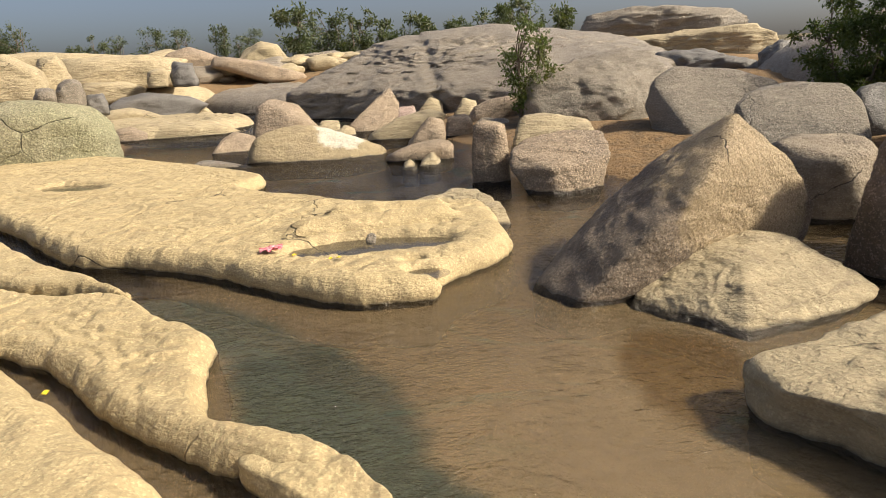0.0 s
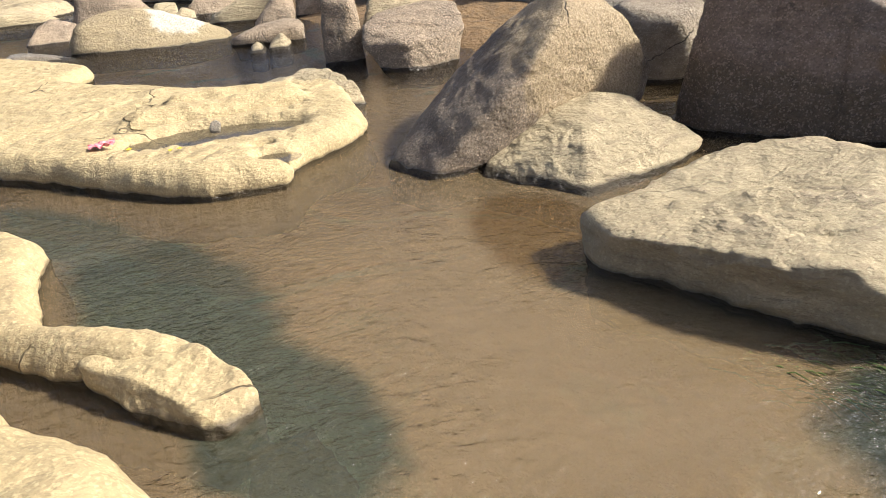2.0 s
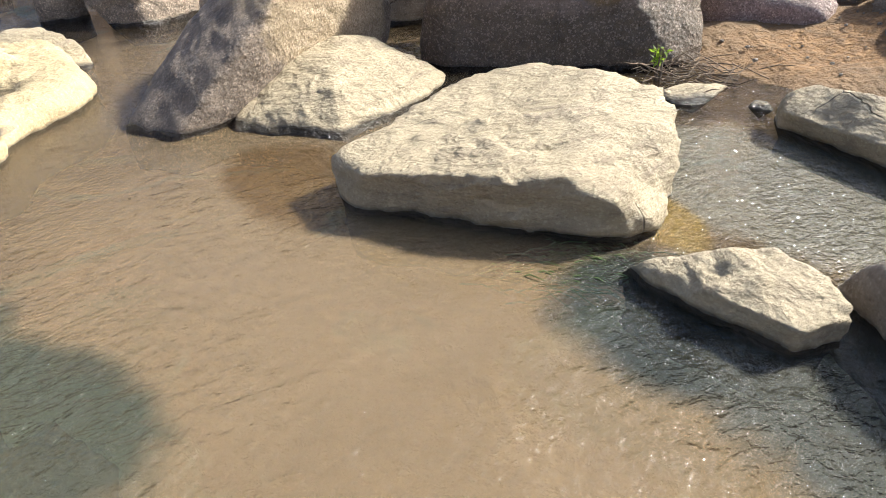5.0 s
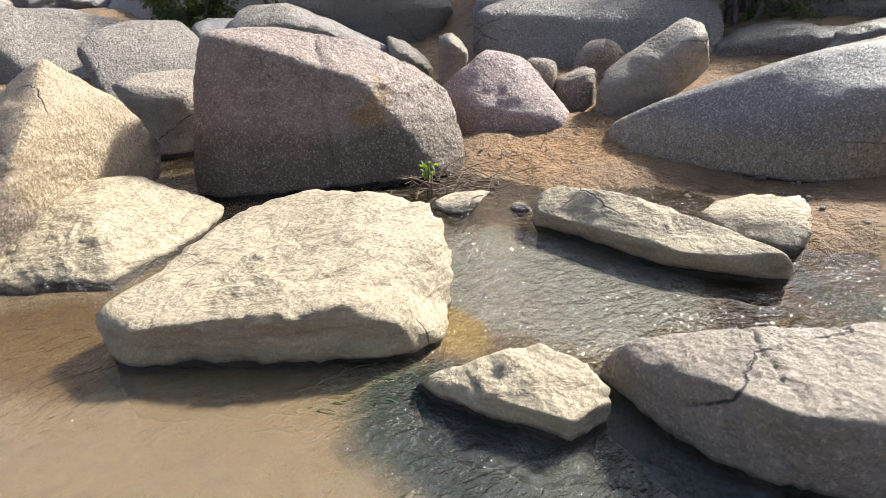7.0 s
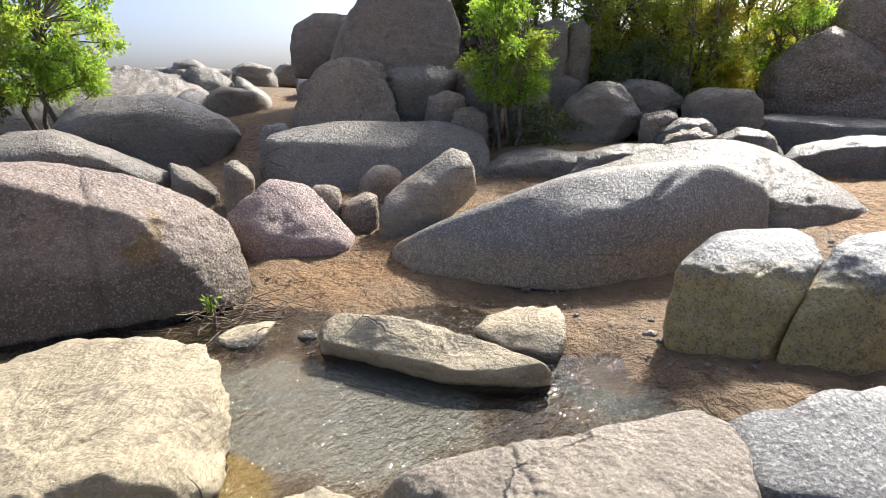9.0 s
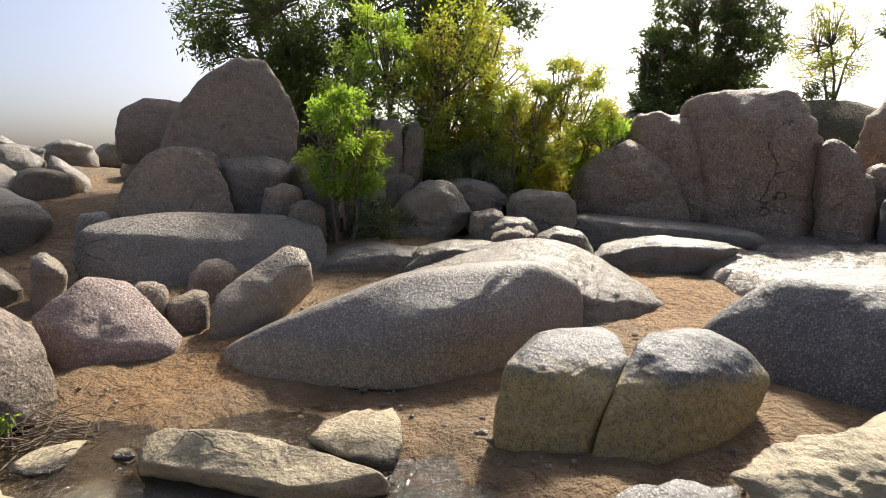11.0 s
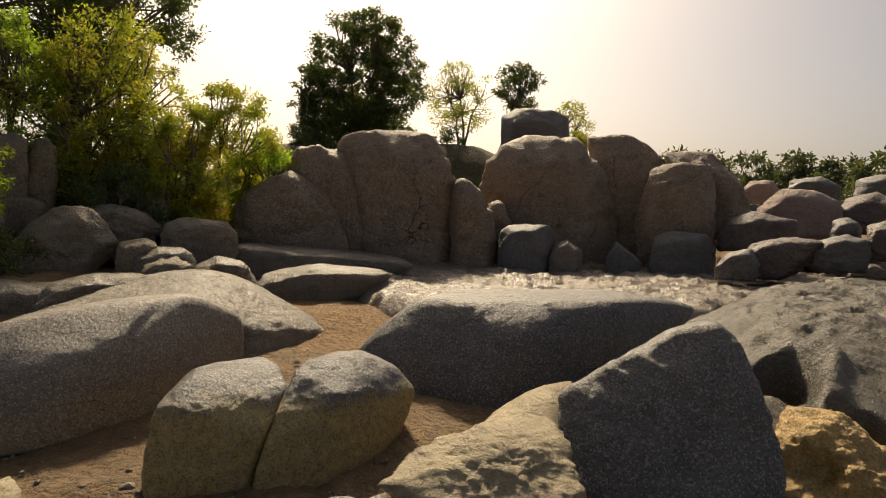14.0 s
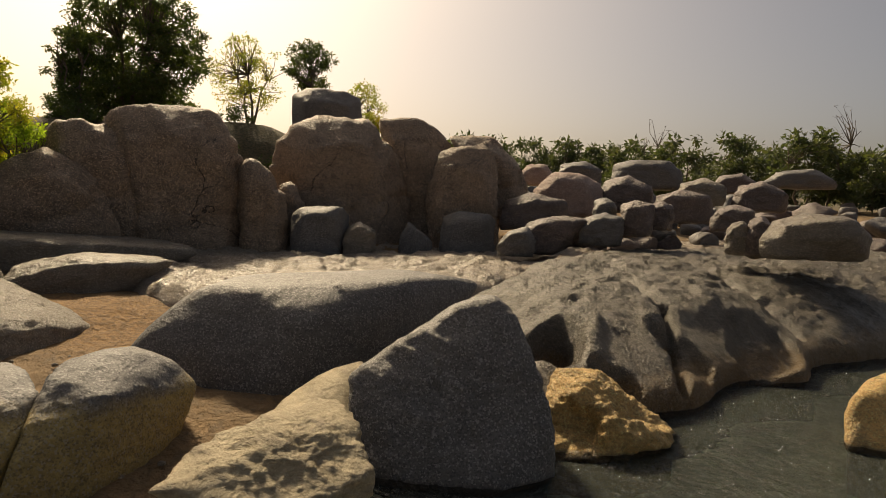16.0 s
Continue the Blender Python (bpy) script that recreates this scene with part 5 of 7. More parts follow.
rock("boulder", (15.33, -2.54, 0.65), [(0.19, 1.91, 0.19), (0.49, 1.84, 0.53), (0.34, 1.54, 0.81), (0.15, 0.57, 0.75), (0.22, -1.14, 0.69), (-0.21, -2.35, 0.56), (-0.39, -2.44, 0.38), (0.33, -0.52, 0.08), (0.32, 1.06, 0), (-0.03, 1.08, 0.33), (-0.03, 1.03, 0.53), (-0.04, 0.85, 0.68), (-0.09, 0.26, 0.64), (-0.23, -0.76, 0.63), (-0.37, -1.52, 0.56), (-0.39, -1.6, 0.45), (-0.17, -0.38, 0.3), (-0.06, 0.56, 0.25)], (1.59, -0.18), GREY_PALE, 12, 5, 0.055, "long low granite shelf", "boulder", "")
rock("boulder", (13.18, -2.63, 0.59), [(0.14, 1.3, 0.18), (0.42, 1.02, 0.45), (0.2, 0.25, 0.59), (-0.1, -0.7, 0.6), (0.04, -1.45, 0.52), (-0.05, -1.17, 0.28), (0.01, -0.07, 0.13), (0.4, 0.78, 0), (-0.03, 0.79, 0.27), (-0.04, 0.63, 0.43), (-0.1, 0.16, 0.5), (-0.19, -0.44, 0.51), (-0.27, -0.85, 0.48), (-0.24, -0.7, 0.34), (-0.13, -0.05, 0.25), (-0.06, 0.49, 0.2)], (1.19, -0.17), GREY_PALE, 12, 5, 0.055, "flat pale granite shelf", "boulder", "")
rock("boulder", (14.45, 3.46, 0.96), [(-0.15, 0.53, 0), (0.17, 0.52, 0.93), (0.2, -0.05, 1.14), (0.15, -0.42, 1.01), (0.44, -0.38, 0.09), (-0.26, 0.29, 0.27), (-0.24, 0.23, 0.78), (-0.14, -0.1, 0.89), (-0.08, -0.3, 0.82), (-0.08, -0.31, 0.34)], (0.76, 0.24), TAN_GREY, 12, 4, 0.06, "dark boulder behind a bush", "boulder", "")
rock("boulder", (15.52, 3.18, 2.26), [(-0.1, 0.28, 0), (0.2, 0.31, 1.28), (0.14, -0.02, 1.38), (0.04, -0.26, 1.22), (0.33, -0.18, 0.08), (-0.17, 0.15, 0.31), (-0.16, 0.12, 1), (-0.11, -0.06, 1.06), (-0.08, -0.18, 0.98), (-0.08, -0.17, 0.36)], (0.77, 0.21), TAN_GREY, 12, 4, 0.06, "upright dark boulder behind leaves", "boulder", "")
rock("boulder", (15.94, 2.75, 2.40), [(-0.09, 0.28, 0), (0.21, 0.31, 1.05), (0.14, -0.06, 1.19), (0.03, -0.25, 1), (0.32, -0.17, 0.08), (-0.16, 0.16, 0.27), (-0.16, 0.13, 0.83), (-0.11, -0.08, 0.91), (-0.09, -0.17, 0.81), (-0.09, -0.16, 0.31)], (0.78, 0.18), TAN_GREY, 12, 4, 0.06, "upright dark boulder behind leaves", "boulder", "")
rock("boulder", (15.48, 3.12, 1.74), [(-0.15, 0.61, 0), (0.17, 0.59, 0.55), (0.19, -0.04, 0.7), (0.16, -0.55, 0.51), (0.44, -0.45, 0.03), (-0.26, 0.35, 0.17), (-0.24, 0.28, 0.47), (-0.15, -0.08, 0.55), (-0.07, -0.37, 0.45), (-0.08, -0.34, 0.19)], (0.77, 0.20), TAN_GREY, 12, 4, 0.06, "grey boulder behind a bush", "boulder", "")
rock("boulder", (16.86, 1.22, 1.98), [(-0.08, 0.77, 0.04), (0.24, 0.7, 0.59), (0.17, 0.13, 0.75), (0.11, -0.71, 0.71), (0.41, -0.78, 0), (-0.23, 0.45, 0.19), (-0.22, 0.37, 0.49), (-0.17, 0.04, 0.58), (-0.11, -0.46, 0.56), (-0.11, -0.51, 0.18)], (0.89, 0.11), TAN_GREY, 12, 4, 0.06, "dark boulder in scrub shade", "boulder", "")
rock("boulder", (13.04, 6.54, 1.39), [(-0.26, 0.56, 0), (-0, 0.71, 1.18), (0.1, 0.26, 1.43), (0.2, -0.2, 1.32), (0.58, -0.28, 0.68), (0.49, -0.43, 0.03), (-0.38, 0.22, 0.33), (-0.37, 0.21, 0.98), (-0.23, -0.01, 1.11), (-0.1, -0.24, 1.05), (-0.02, -0.37, 0.71), (0, -0.42, 0.36)], (1.03, 0.61), TAN_GREY, 12, 5, 0.055, "rounded granite boulder on the rocky bank", "boulder", "")
rock("boulder", (14.59, 4.88, 1.91), [(-0.17, 0.43, 0), (0.16, 0.43, 0.59), (0.18, -0.01, 0.78), (0.16, -0.37, 0.62), (0.42, -0.22, 0), (-0.26, 0.21, 0.18), (-0.23, 0.14, 0.5), (-0.13, -0.09, 0.61), (-0.06, -0.28, 0.52), (-0.07, -0.25, 0.19)], (0.74, 0.30), TAN_GREY, 12, 4, 0.06, "dark boulder on the rise", "boulder", "")
rock("boulder", (17.30, -2.38, 1.14), [(0.22, 1.37, 0.21), (0.62, 1.28, 1.09), (0.4, 0.75, 1.73), (0.15, 0.04, 2.07), (0.49, -0.59, 1.82), (0.19, -1.25, 1.11), (-0.05, -1.43, 0.32), (0.44, -0.96, 0), (0.39, 0.54, 0.05), (-0.25, 0.86, 0.6), (-0.25, 0.81, 1.07), (-0.27, 0.49, 1.41), (-0.3, 0.06, 1.6), (-0.34, -0.3, 1.46), (-0.39, -0.7, 1.09), (-0.41, -0.83, 0.66), (-0.36, -0.51, 0.51), (-0.28, 0.37, 0.53)], (1.59, -0.15), WALL, 10, 5, 0.1, "giant rounded granite boulder with a shaded face", "boulder", "giant boulder row", freq=.7, cracks=[(0.30, 1.00, .35, -0.60, .07, .2), (.2, .3, 1, 0.40, .06, .16)])
rock("boulder", (18.02, -3.49, 1.06), [(0.23, 1.01, 0.9), (0.64, 1.14, 2.44), (0.4, 0.79, 2.84), (0.13, 0.21, 2.81), (0.43, -0.45, 2.87), (0.13, -0.96, 2.34), (-0.11, -1.13, 1.73), (0.33, -1.02, 0.19), (0.31, 0.07, 0), (-0.19, 0.66, 1.15), (-0.18, 0.75, 1.96), (-0.2, 0.53, 2.18), (-0.25, 0.17, 2.18), (-0.31, -0.19, 2.2), (-0.36, -0.52, 1.92), (-0.39, -0.64, 1.6), (-0.36, -0.52, 0.78), (-0.26, 0.11, 0.68)], (1.48, -0.23), WALL, 11, 5, 0.1, "giant rounded granite boulder with a shaded face", "boulder", "giant boulder row", freq=.7, cracks=[(0.38, 0.84, .35, -0.24, .07, .2), (.2, .3, 1, 0.88, .06, .16)])
rock("boulder", (17.73, -5.31, 0.96), [(0.46, 1.06, 0.14), (0.89, 1.15, 2.3), (0.78, 1.67, 3.12), (0.52, 1.34, 3.37), (0.57, -0.28, 3.55), (0.17, -0.94, 3.32), (-0.18, -1.34, 2.64), (0.12, -1.71, 1.47), (-0.06, -1.61, 0.19), (0.14, -0.34, 0), (-0.16, 0.77, 0.89), (-0.14, 0.87, 2.03), (-0.09, 1.15, 2.46), (-0.13, 0.93, 2.61), (-0.34, 0.03, 2.69), (-0.46, -0.4, 2.58), (-0.55, -0.68, 2.23), (-0.59, -0.82, 1.6), (-0.58, -0.8, 0.92), (-0.37, -0.06, 0.82)], (2.13, -0.55), WALL, 12, 5, 0.1, "giant rounded granite boulder with a shaded face", "boulder", "giant boulder row", freq=.7, cracks=[(0.30, 1.00, .35, -0.60, .07, .2), (.2, .3, 1, 0.40, .06, .16)])
rock("boulder", (16.96, -7.08, 1.08), [(0.19, 0.49, 0.03), (0.58, 0.39, 1.85), (0.31, 0.24, 2.19), (-0.05, -0.15, 1.93), (0.17, -0.67, 1.38), (-0.05, -0.69, 0), (-0.08, 0.37, 0.52), (-0.07, 0.38, 1.5), (-0.12, 0.25, 1.68), (-0.23, -0.03, 1.55), (-0.31, -0.25, 1.25), (-0.34, -0.31, 0.51)], (1.12, -0.43), WALL, 11, 4, 0.1, "giant rounded granite boulder with a shaded face", "boulder", "giant boulder row", freq=.7, cracks=[(0.36, 0.88, .35, 0.12, .07, .2), (.2, .3, 1, 0.56, .06, .16)])
rock("boulder", (17.62, -8.22, 1.24), [(0.11, 0.33, 0.01), (0.48, 0.18, 1.34), (0.19, -0, 1.44), (-0.16, -0.29, 1.02), (0.16, -0.55, 0), (-0.07, 0.26, 0.34), (-0.07, 0.26, 1.06), (-0.14, 0.1, 1.12), (-0.24, -0.12, 0.89), (-0.26, -0.18, 0.35)], (0.92, -0.40), WALL, 10, 4, 0.1, "giant rounded granite boulder with a shaded face", "boulder", "giant boulder row", freq=.7, cracks=[(0.36, 0.88, .35, 0.12, .07, .2), (.2, .3, 1, 0.56, .06, .16)])
rock("boulder", (16.17, -8.35, 1.18), [(0.33, 0.61, 0.08), (0.69, 0.44, 0.64), (0.42, 0.32, 0.85), (-0.2, -0.5, 0.93), (0.06, -0.87, 0.65), (-0.11, -0.76, 0.11), (0.14, 0.19, 0), (-0.01, 0.45, 0.27), (-0.01, 0.45, 0.58), (-0.07, 0.33, 0.68), (-0.33, -0.22, 0.73), (-0.39, -0.33, 0.59), (-0.38, -0.32, 0.29), (-0.13, 0.2, 0.22)], (0.81, -0.39), DARK_GREY, 13, 4, 0.05, "low dark block at the foot of giant boulders", "boulder", "", freq=.7)
rock("boulder", (15.57, -9.22, 1.26), [(0.18, 0.39, 0), (0.47, 0.09, 0.31), (0.16, -0.07, 0.47), (-0.22, -0.32, 0.24), (0.13, -0.52, 0), (-0.01, 0.32, 0.12), (-0.05, 0.25, 0.3), (-0.14, 0.09, 0.38), (-0.26, -0.12, 0.25), (-0.26, -0.11, 0.14)], (0.52, -0.29), GREY_PALE, 12, 4, 0.05, "small stones at the foot of giant boulders", "boulder", "", freq=.7)
rock("boulder", (18.56, -10.06, 0.85), [(0.96, 1.42, 0.02), (1.45, 1.58, 2.2), (1.22, 1.55, 3.07), (0.8, 1.03, 3.64), (0.81, 0.08, 3.94), (0.07, -0.94, 3.94), (-0.52, -1.56, 3.05), (-0.45, -2.2, 1.67), (-0.71, -2.24, 0.15), (0.15, -0.37, 0), (0.07, 1.07, 0.91), (0.15, 1.25, 2.07), (0.12, 1.19, 2.54), (-0.03, 0.83, 2.85), (-0.25, 0.37, 2.99), (-0.59, -0.29, 3), (-0.82, -0.72, 2.54), (-0.97, -0.98, 1.81), (-1.02, -1.06, 1.01), (-0.43, 0.01, 0.92)], (2.33, -1.16), WALL, 11, 5, 0.1, "giant rounded granite boulder with a shaded face", "boulder", "giant boulder row", freq=.7, cracks=[(0.35, 0.90, .35, -0.15, .07, .2), (.2, .3, 1, 0.80, .06, .16)])
rock("boulder", (18.23, -12.96, 0.92), [(0.45, 0.47, 0), (1.26, 1.06, 3.98), (0.52, 0.21, 4.04), (-0.17, -0.46, 3.56), (-0.03, -0.95, 3.15), (-0.27, -0.94, 1.29), (-0.44, -0.82, 0), (0.06, 0.57, 0.91), (0.34, 1.03, 3.04), (-0.01, 0.46, 3.08), (-0.32, -0.01, 2.84), (-0.43, -0.17, 2.6), (-0.47, -0.23, 1.61), (-0.47, -0.23, 0.92)], (1.99, -1.34), WALL, 11, 5, 0.1, "giant rounded granite boulder with a shaded face", "boulder", "giant boulder row", freq=.7, cracks=[(0.35, 0.90, .35, -0.15, .07, .2), (.2, .3, 1, 0.80, .06, .16)])
rock("boulder", (16.32, -13.10, 0.96), [(0.65, 0.75, 0.13), (1.04, 0.61, 1.41), (0.66, 0.4, 2.81), (0.2, 0.12, 3.05), (-0.11, -0.93, 3.04), (-0.37, -0.93, 2.53), (-0.65, -0.95, 0.24), (0.32, -0.38, 0), (0.15, 0.65, 0.78), (0.18, 0.69, 1.47), (0.04, 0.5, 2.22), (-0.14, 0.26, 2.36), (-0.51, -0.23, 2.35), (-0.57, -0.3, 2.08), (-0.65, -0.39, 0.85), (-0.25, 0.11, 0.73)], (1.27, -0.97), WALL, 13, 5, 0.1, "giant rounded granite boulder with a shaded face", "boulder", "giant boulder row", freq=.7, cracks=[(0.30, 1.00, .35, -0.60, .07, .2), (.2, .3, 1, 0.40, .06, .16)])
rock("boulder", (15.30, -12.57, 1.05), [(0.5, 0.62, 0), (0.81, 0.37, 0.8), (0.46, 0.23, 0.95), (-0.33, -0.46, 0.97), (-0.14, -0.86, 0.77), (-0.3, -0.73, 0.07), (0.14, 0.53, 0.24), (0.12, 0.51, 0.68), (0.01, 0.36, 0.76), (-0.38, -0.14, 0.78), (-0.45, -0.22, 0.68), (-0.45, -0.22, 0.29)], (0.63, -0.49), DARK_GREY, 13, 4, 0.05, "low dark block at the foot of giant boulders", "boulder", "", freq=.7)
rock("boulder", (17.34, -14.97, 2.20), [(0.1, -0.09, 0.06), (0.59, -0.12, 1.94), (1.06, 0.83, 2.04), (0.97, 1.04, 2.24), (0.42, -0.32, 2.26), (-0.36, -0.92, 1.4), (-0.76, -1.07, 0.4), (-0.14, -0.98, 0), (-0.22, 0.21, 0.54), (-0.12, 0.33, 1.53), (0.26, 0.82, 1.59), (0.31, 0.88, 1.71), (-0.22, 0.21, 1.71), (-0.59, -0.23, 1.26), (-0.74, -0.4, 0.72), (-0.55, -0.18, 0.51)], (1.39, -1.15), WALL, 11, 5, 0.1, "giant rounded granite boulder with a shaded face", "boulder", "giant boulder row", freq=.7, cracks=[(0.30, 1.00, .35, -0.60, .07, .2), (.2, .3, 1, 0.40, .06, .16)])
rock("boulder", (15.97, -11.21, 1.07), [(0.21, 0.38, 0.14), (0.43, -0.01, 0.61), (-0.01, -0.32, 0.27), (-0.27, -0.35, 0.12), (0.33, -0.17, 0), (0.01, 0.32, 0.24), (-0.06, 0.21, 0.5), (-0.23, -0.04, 0.32), (-0.29, -0.13, 0.23), (-0.13, 0.11, 0.18)], (0.42, -0.27), DARK_GREY, 13, 4, 0.05, "small leaning slab of stone", "boulder", "", freq=.7)
rock("boulder", (24.65, -12.52, 4.16), [(0.7, 1.1, 0), (1.1, 1.01, 2.08), (0.67, 0.52, 2.37), (-0.08, -0.59, 2.36), (-0.05, -1.39, 2.13), (-0.34, -1.5, 0.04), (0.01, 0.84, 0.5), (0.02, 0.88, 1.59), (-0.13, 0.54, 1.76), (-0.48, -0.18, 1.77), (-0.67, -0.56, 1.62), (-0.73, -0.68, 0.51)], (1.80, -0.87), DARK_GREY, 14, 5, 0.05, "square perched boulder on the skyline", "boulder", "", freq=.7)
rock("boulder", (17.06, -18.27, 2.20), [(0.92, 0.8, 0.11), (1.12, 0.44, 0.68), (0.59, 0.17, 1.22), (-0.23, -0.34, 1.24), (-0.53, -1.16, 0.91), (-0.77, -1.09, 0.22), (0.13, -0, 0), (0.35, 0.68, 0.33), (0.3, 0.63, 0.64), (0.06, 0.39, 0.93), (-0.36, -0.01, 0.96), (-0.7, -0.33, 0.77), (-0.76, -0.38, 0.4), (-0.13, 0.2, 0.28)], (1.04, -1.08), PINK, 16, 4, 0.07, "tumbled granite boulder in a field of rocks", "boulder", "boulder field", sink=.25)
rock("boulder", (15.87, -20.06, 2.41), [(0.8, 0.63, 0), (0.84, 0.13, 0.82), (0.15, -0.19, 1), (-0.63, -0.54, 0.63), (-0.49, -0.94, 0.09), (0.35, 0.58, 0.23), (0.22, 0.46, 0.67), (-0.13, 0.18, 0.77), (-0.53, -0.14, 0.58), (-0.59, -0.18, 0.28)], (0.94, -1.17), FIELD, 16, 4, 0.07, "tumbled granite boulder in a field of rocks", "boulder", "boulder field", sink=.25)
rock("boulder", (21.08, -28.00, 3.44), [(1.41, 1.05, 0), (1.57, 0.66, 0.9), (0.76, 0.25, 1.13), (-0.74, -0.64, 1.1), (-1.03, -1.33, 0.58), (-1.16, -1.18, 0.13), (0.72, 0.86, 0.26), (0.66, 0.81, 0.73), (0.24, 0.48, 0.87), (-0.6, -0.17, 0.86), (-0.92, -0.4, 0.57), (-0.93, -0.41, 0.33)], (1.82, -2.38), DARK_GREY, 16, 4, 0.07, "tumbled granite boulder in a field of rocks", "boulder", "boulder field", sink=.25)
rock("boulder", (20.08, -19.62, 3.34), [(0.46, 0.5, 0), (0.54, 0.01, 0.48), (-0.13, -0.42, 0.54), (-0.47, -0.48, 0.1), (0.19, 0.4, 0.12), (0.06, 0.26, 0.37), (-0.26, -0.08, 0.41), (-0.38, -0.2, 0.17)], (0.73, -0.69), PINK, 16, 4, 0.07, "tumbled granite boulder in a field of rocks", "boulder", "boulder field", sink=.25)
rock("boulder", (13.49, -19.99, 2.15), [(0.74, 0.51, 0), (0.87, 0.11, 0.59), (0.23, -0.1, 0.8), (-0.68, -0.47, 0.62), (-0.56, -0.87, 0.1), (0.33, 0.48, 0.19), (0.27, 0.43, 0.51), (-0.05, 0.2, 0.62), (-0.54, -0.13, 0.53), (-0.6, -0.16, 0.25)], (0.85, -1.24), FIELD, 16, 4, 0.07, "tumbled granite boulder in a field of rocks", "boulder", "boulder field", sink=.25)
rock("boulder", (12.24, -14.75, 2.14), [(0.15, 0.2, 0.01), (0.41, -0.1, 0.33), (0.09, -0.12, 0.4), (-0.21, -0.11, 0.3), (0.04, -0.42, 0), (0.02, 0.21, 0.1), (0.02, 0.2, 0.27), (-0.1, 0.11, 0.31), (-0.2, 0.02, 0.26), (-0.2, 0.02, 0.1)], (0.33, -0.38), DARK_GREY, 16, 4, 0.07, "tumbled granite boulder in a field of rocks", "boulder", "boulder field", sink=.25)
rock("boulder", (11.27, -14.85, 1.92), [(0.3, 0.27, 0), (0.52, -0.07, 0.49), (0.11, -0.14, 0.61), (-0.33, -0.22, 0.49), (-0.06, -0.52, 0.01), (0.09, 0.29, 0.14), (0.06, 0.27, 0.41), (-0.11, 0.14, 0.47), (-0.3, -0.01, 0.41), (-0.28, 0, 0.15)], (0.43, -0.55), FIELD, 16, 4, 0.07, "tumbled granite boulder in a field of rocks", "boulder", "boulder field", sink=.25)
rock("boulder", (11.13, -15.61, 2.08), [(0.26, 0.24, 0), (0.46, -0.1, 0.31), (0.03, -0.17, 0.41), (-0.28, -0.15, 0.29), (-0.03, -0.46, 0), (0.09, 0.26, 0.09), (0.07, 0.24, 0.26), (-0.12, 0.1, 0.31), (-0.24, 0.02, 0.25), (-0.23, 0.02, 0.1)], (0.35, -0.48), FIELD, 16, 4, 0.07, "tumbled granite boulder in a field of rocks", "boulder", "boulder field", sink=.25)
rock("boulder", (11.60, -13.94, 1.65), [(0.39, 0.39, 0), (0.58, 0.02, 0.39), (0.06, -0.18, 0.53), (-0.4, -0.29, 0.42), (-0.12, -0.59, 0.05), (0.16, 0.36, 0.13), (0.11, 0.31, 0.35), (-0.13, 0.1, 0.43), (-0.33, -0.07, 0.37), (-0.32, -0.05, 0.17)], (0.46, -0.53), DARK_GREY, 16, 4, 0.07, "tumbled granite boulder in a field of rocks", "boulder", "boulder field", sink=.25)
rock("boulder", (12.45, -13.12, 1.36), [(0.63, 0.67, 0), (0.71, 0.17, 0.5), (0.09, -0.18, 0.71), (-0.59, -0.55, 0.67), (-0.28, -0.81, 0.3), (0.16, -0.11, 0.04), (0.28, 0.54, 0.18), (0.15, 0.41, 0.46), (-0.14, 0.11, 0.57), (-0.47, -0.21, 0.55), (-0.45, -0.19, 0.36), (-0.1, 0.16, 0.21)], (0.70, -0.71), FIELD, 16, 4, 0.07, "tumbled granite boulder in a field of rocks", "boulder", "boulder field", sink=.25)
rock("boulder", (12.75, -12.10, 1.31), [(0.28, 0.35, 0), (0.41, -0.11, 0.3), (-0.01, -0.28, 0.42), (-0.32, -0.31, 0.11), (0.09, 0.29, 0.11), (-0.01, 0.17, 0.28), (-0.18, -0.01, 0.34), (-0.27, -0.12, 0.17)], (0.45, -0.40), DARK_GREY, 16, 4, 0.07, "tumbled granite boulder in a field of rocks", "boulder", "boulder field", sink=.25)
rock("boulder", (15.01, -14.76, 1.80), [(0.65, 0.7, 0.03), (0.87, 0.34, 0.59), (0.23, -0.07, 0.81), (-0.66, -0.69, 0.67), (-0.4, -0.99, 0.17), (0.2, -0.1, 0), (0.25, 0.56, 0.2), (0.2, 0.51, 0.51), (-0.1, 0.18, 0.63), (-0.55, -0.29, 0.56), (-0.56, -0.3, 0.29), (-0.12, 0.16, 0.2)], (0.73, -0.69), FIELD, 16, 4, 0.07, "tumbled granite boulder in a field of rocks", "boulder", "boulder field", sink=.25)
rock("boulder", (11.19, -19.14, 2.02), [(0.52, 0.35, 0), (0.55, -0.1, 0.34), (0.03, -0.18, 0.48), (-0.47, -0.24, 0.32), (-0.25, -0.57, 0.03), (0.26, 0.35, 0.11), (0.15, 0.28, 0.3), (-0.1, 0.13, 0.38), (-0.35, -0.01, 0.29), (-0.33, -0, 0.13)], (0.51, -0.86), FIELD, 16, 4, 0.07, "tumbled granite boulder in a field of rocks", "boulder", "boulder field", sink=.25)
rock("boulder", (13.47, -24.69, 2.60), [(0.86, 0.47, 0), (0.79, -0.03, 0.63), (0.1, -0.19, 0.81), (-0.72, -0.4, 0.42), (-0.58, -0.78, 0.09), (0.44, 0.49, 0.19), (0.28, 0.39, 0.52), (-0.08, 0.19, 0.62), (-0.53, -0.05, 0.42), (-0.56, -0.07, 0.24)], (0.72, -1.31), FIELD, 16, 4, 0.07, "tumbled granite boulder in a field of rocks", "boulder", "boulder field", sink=.25)
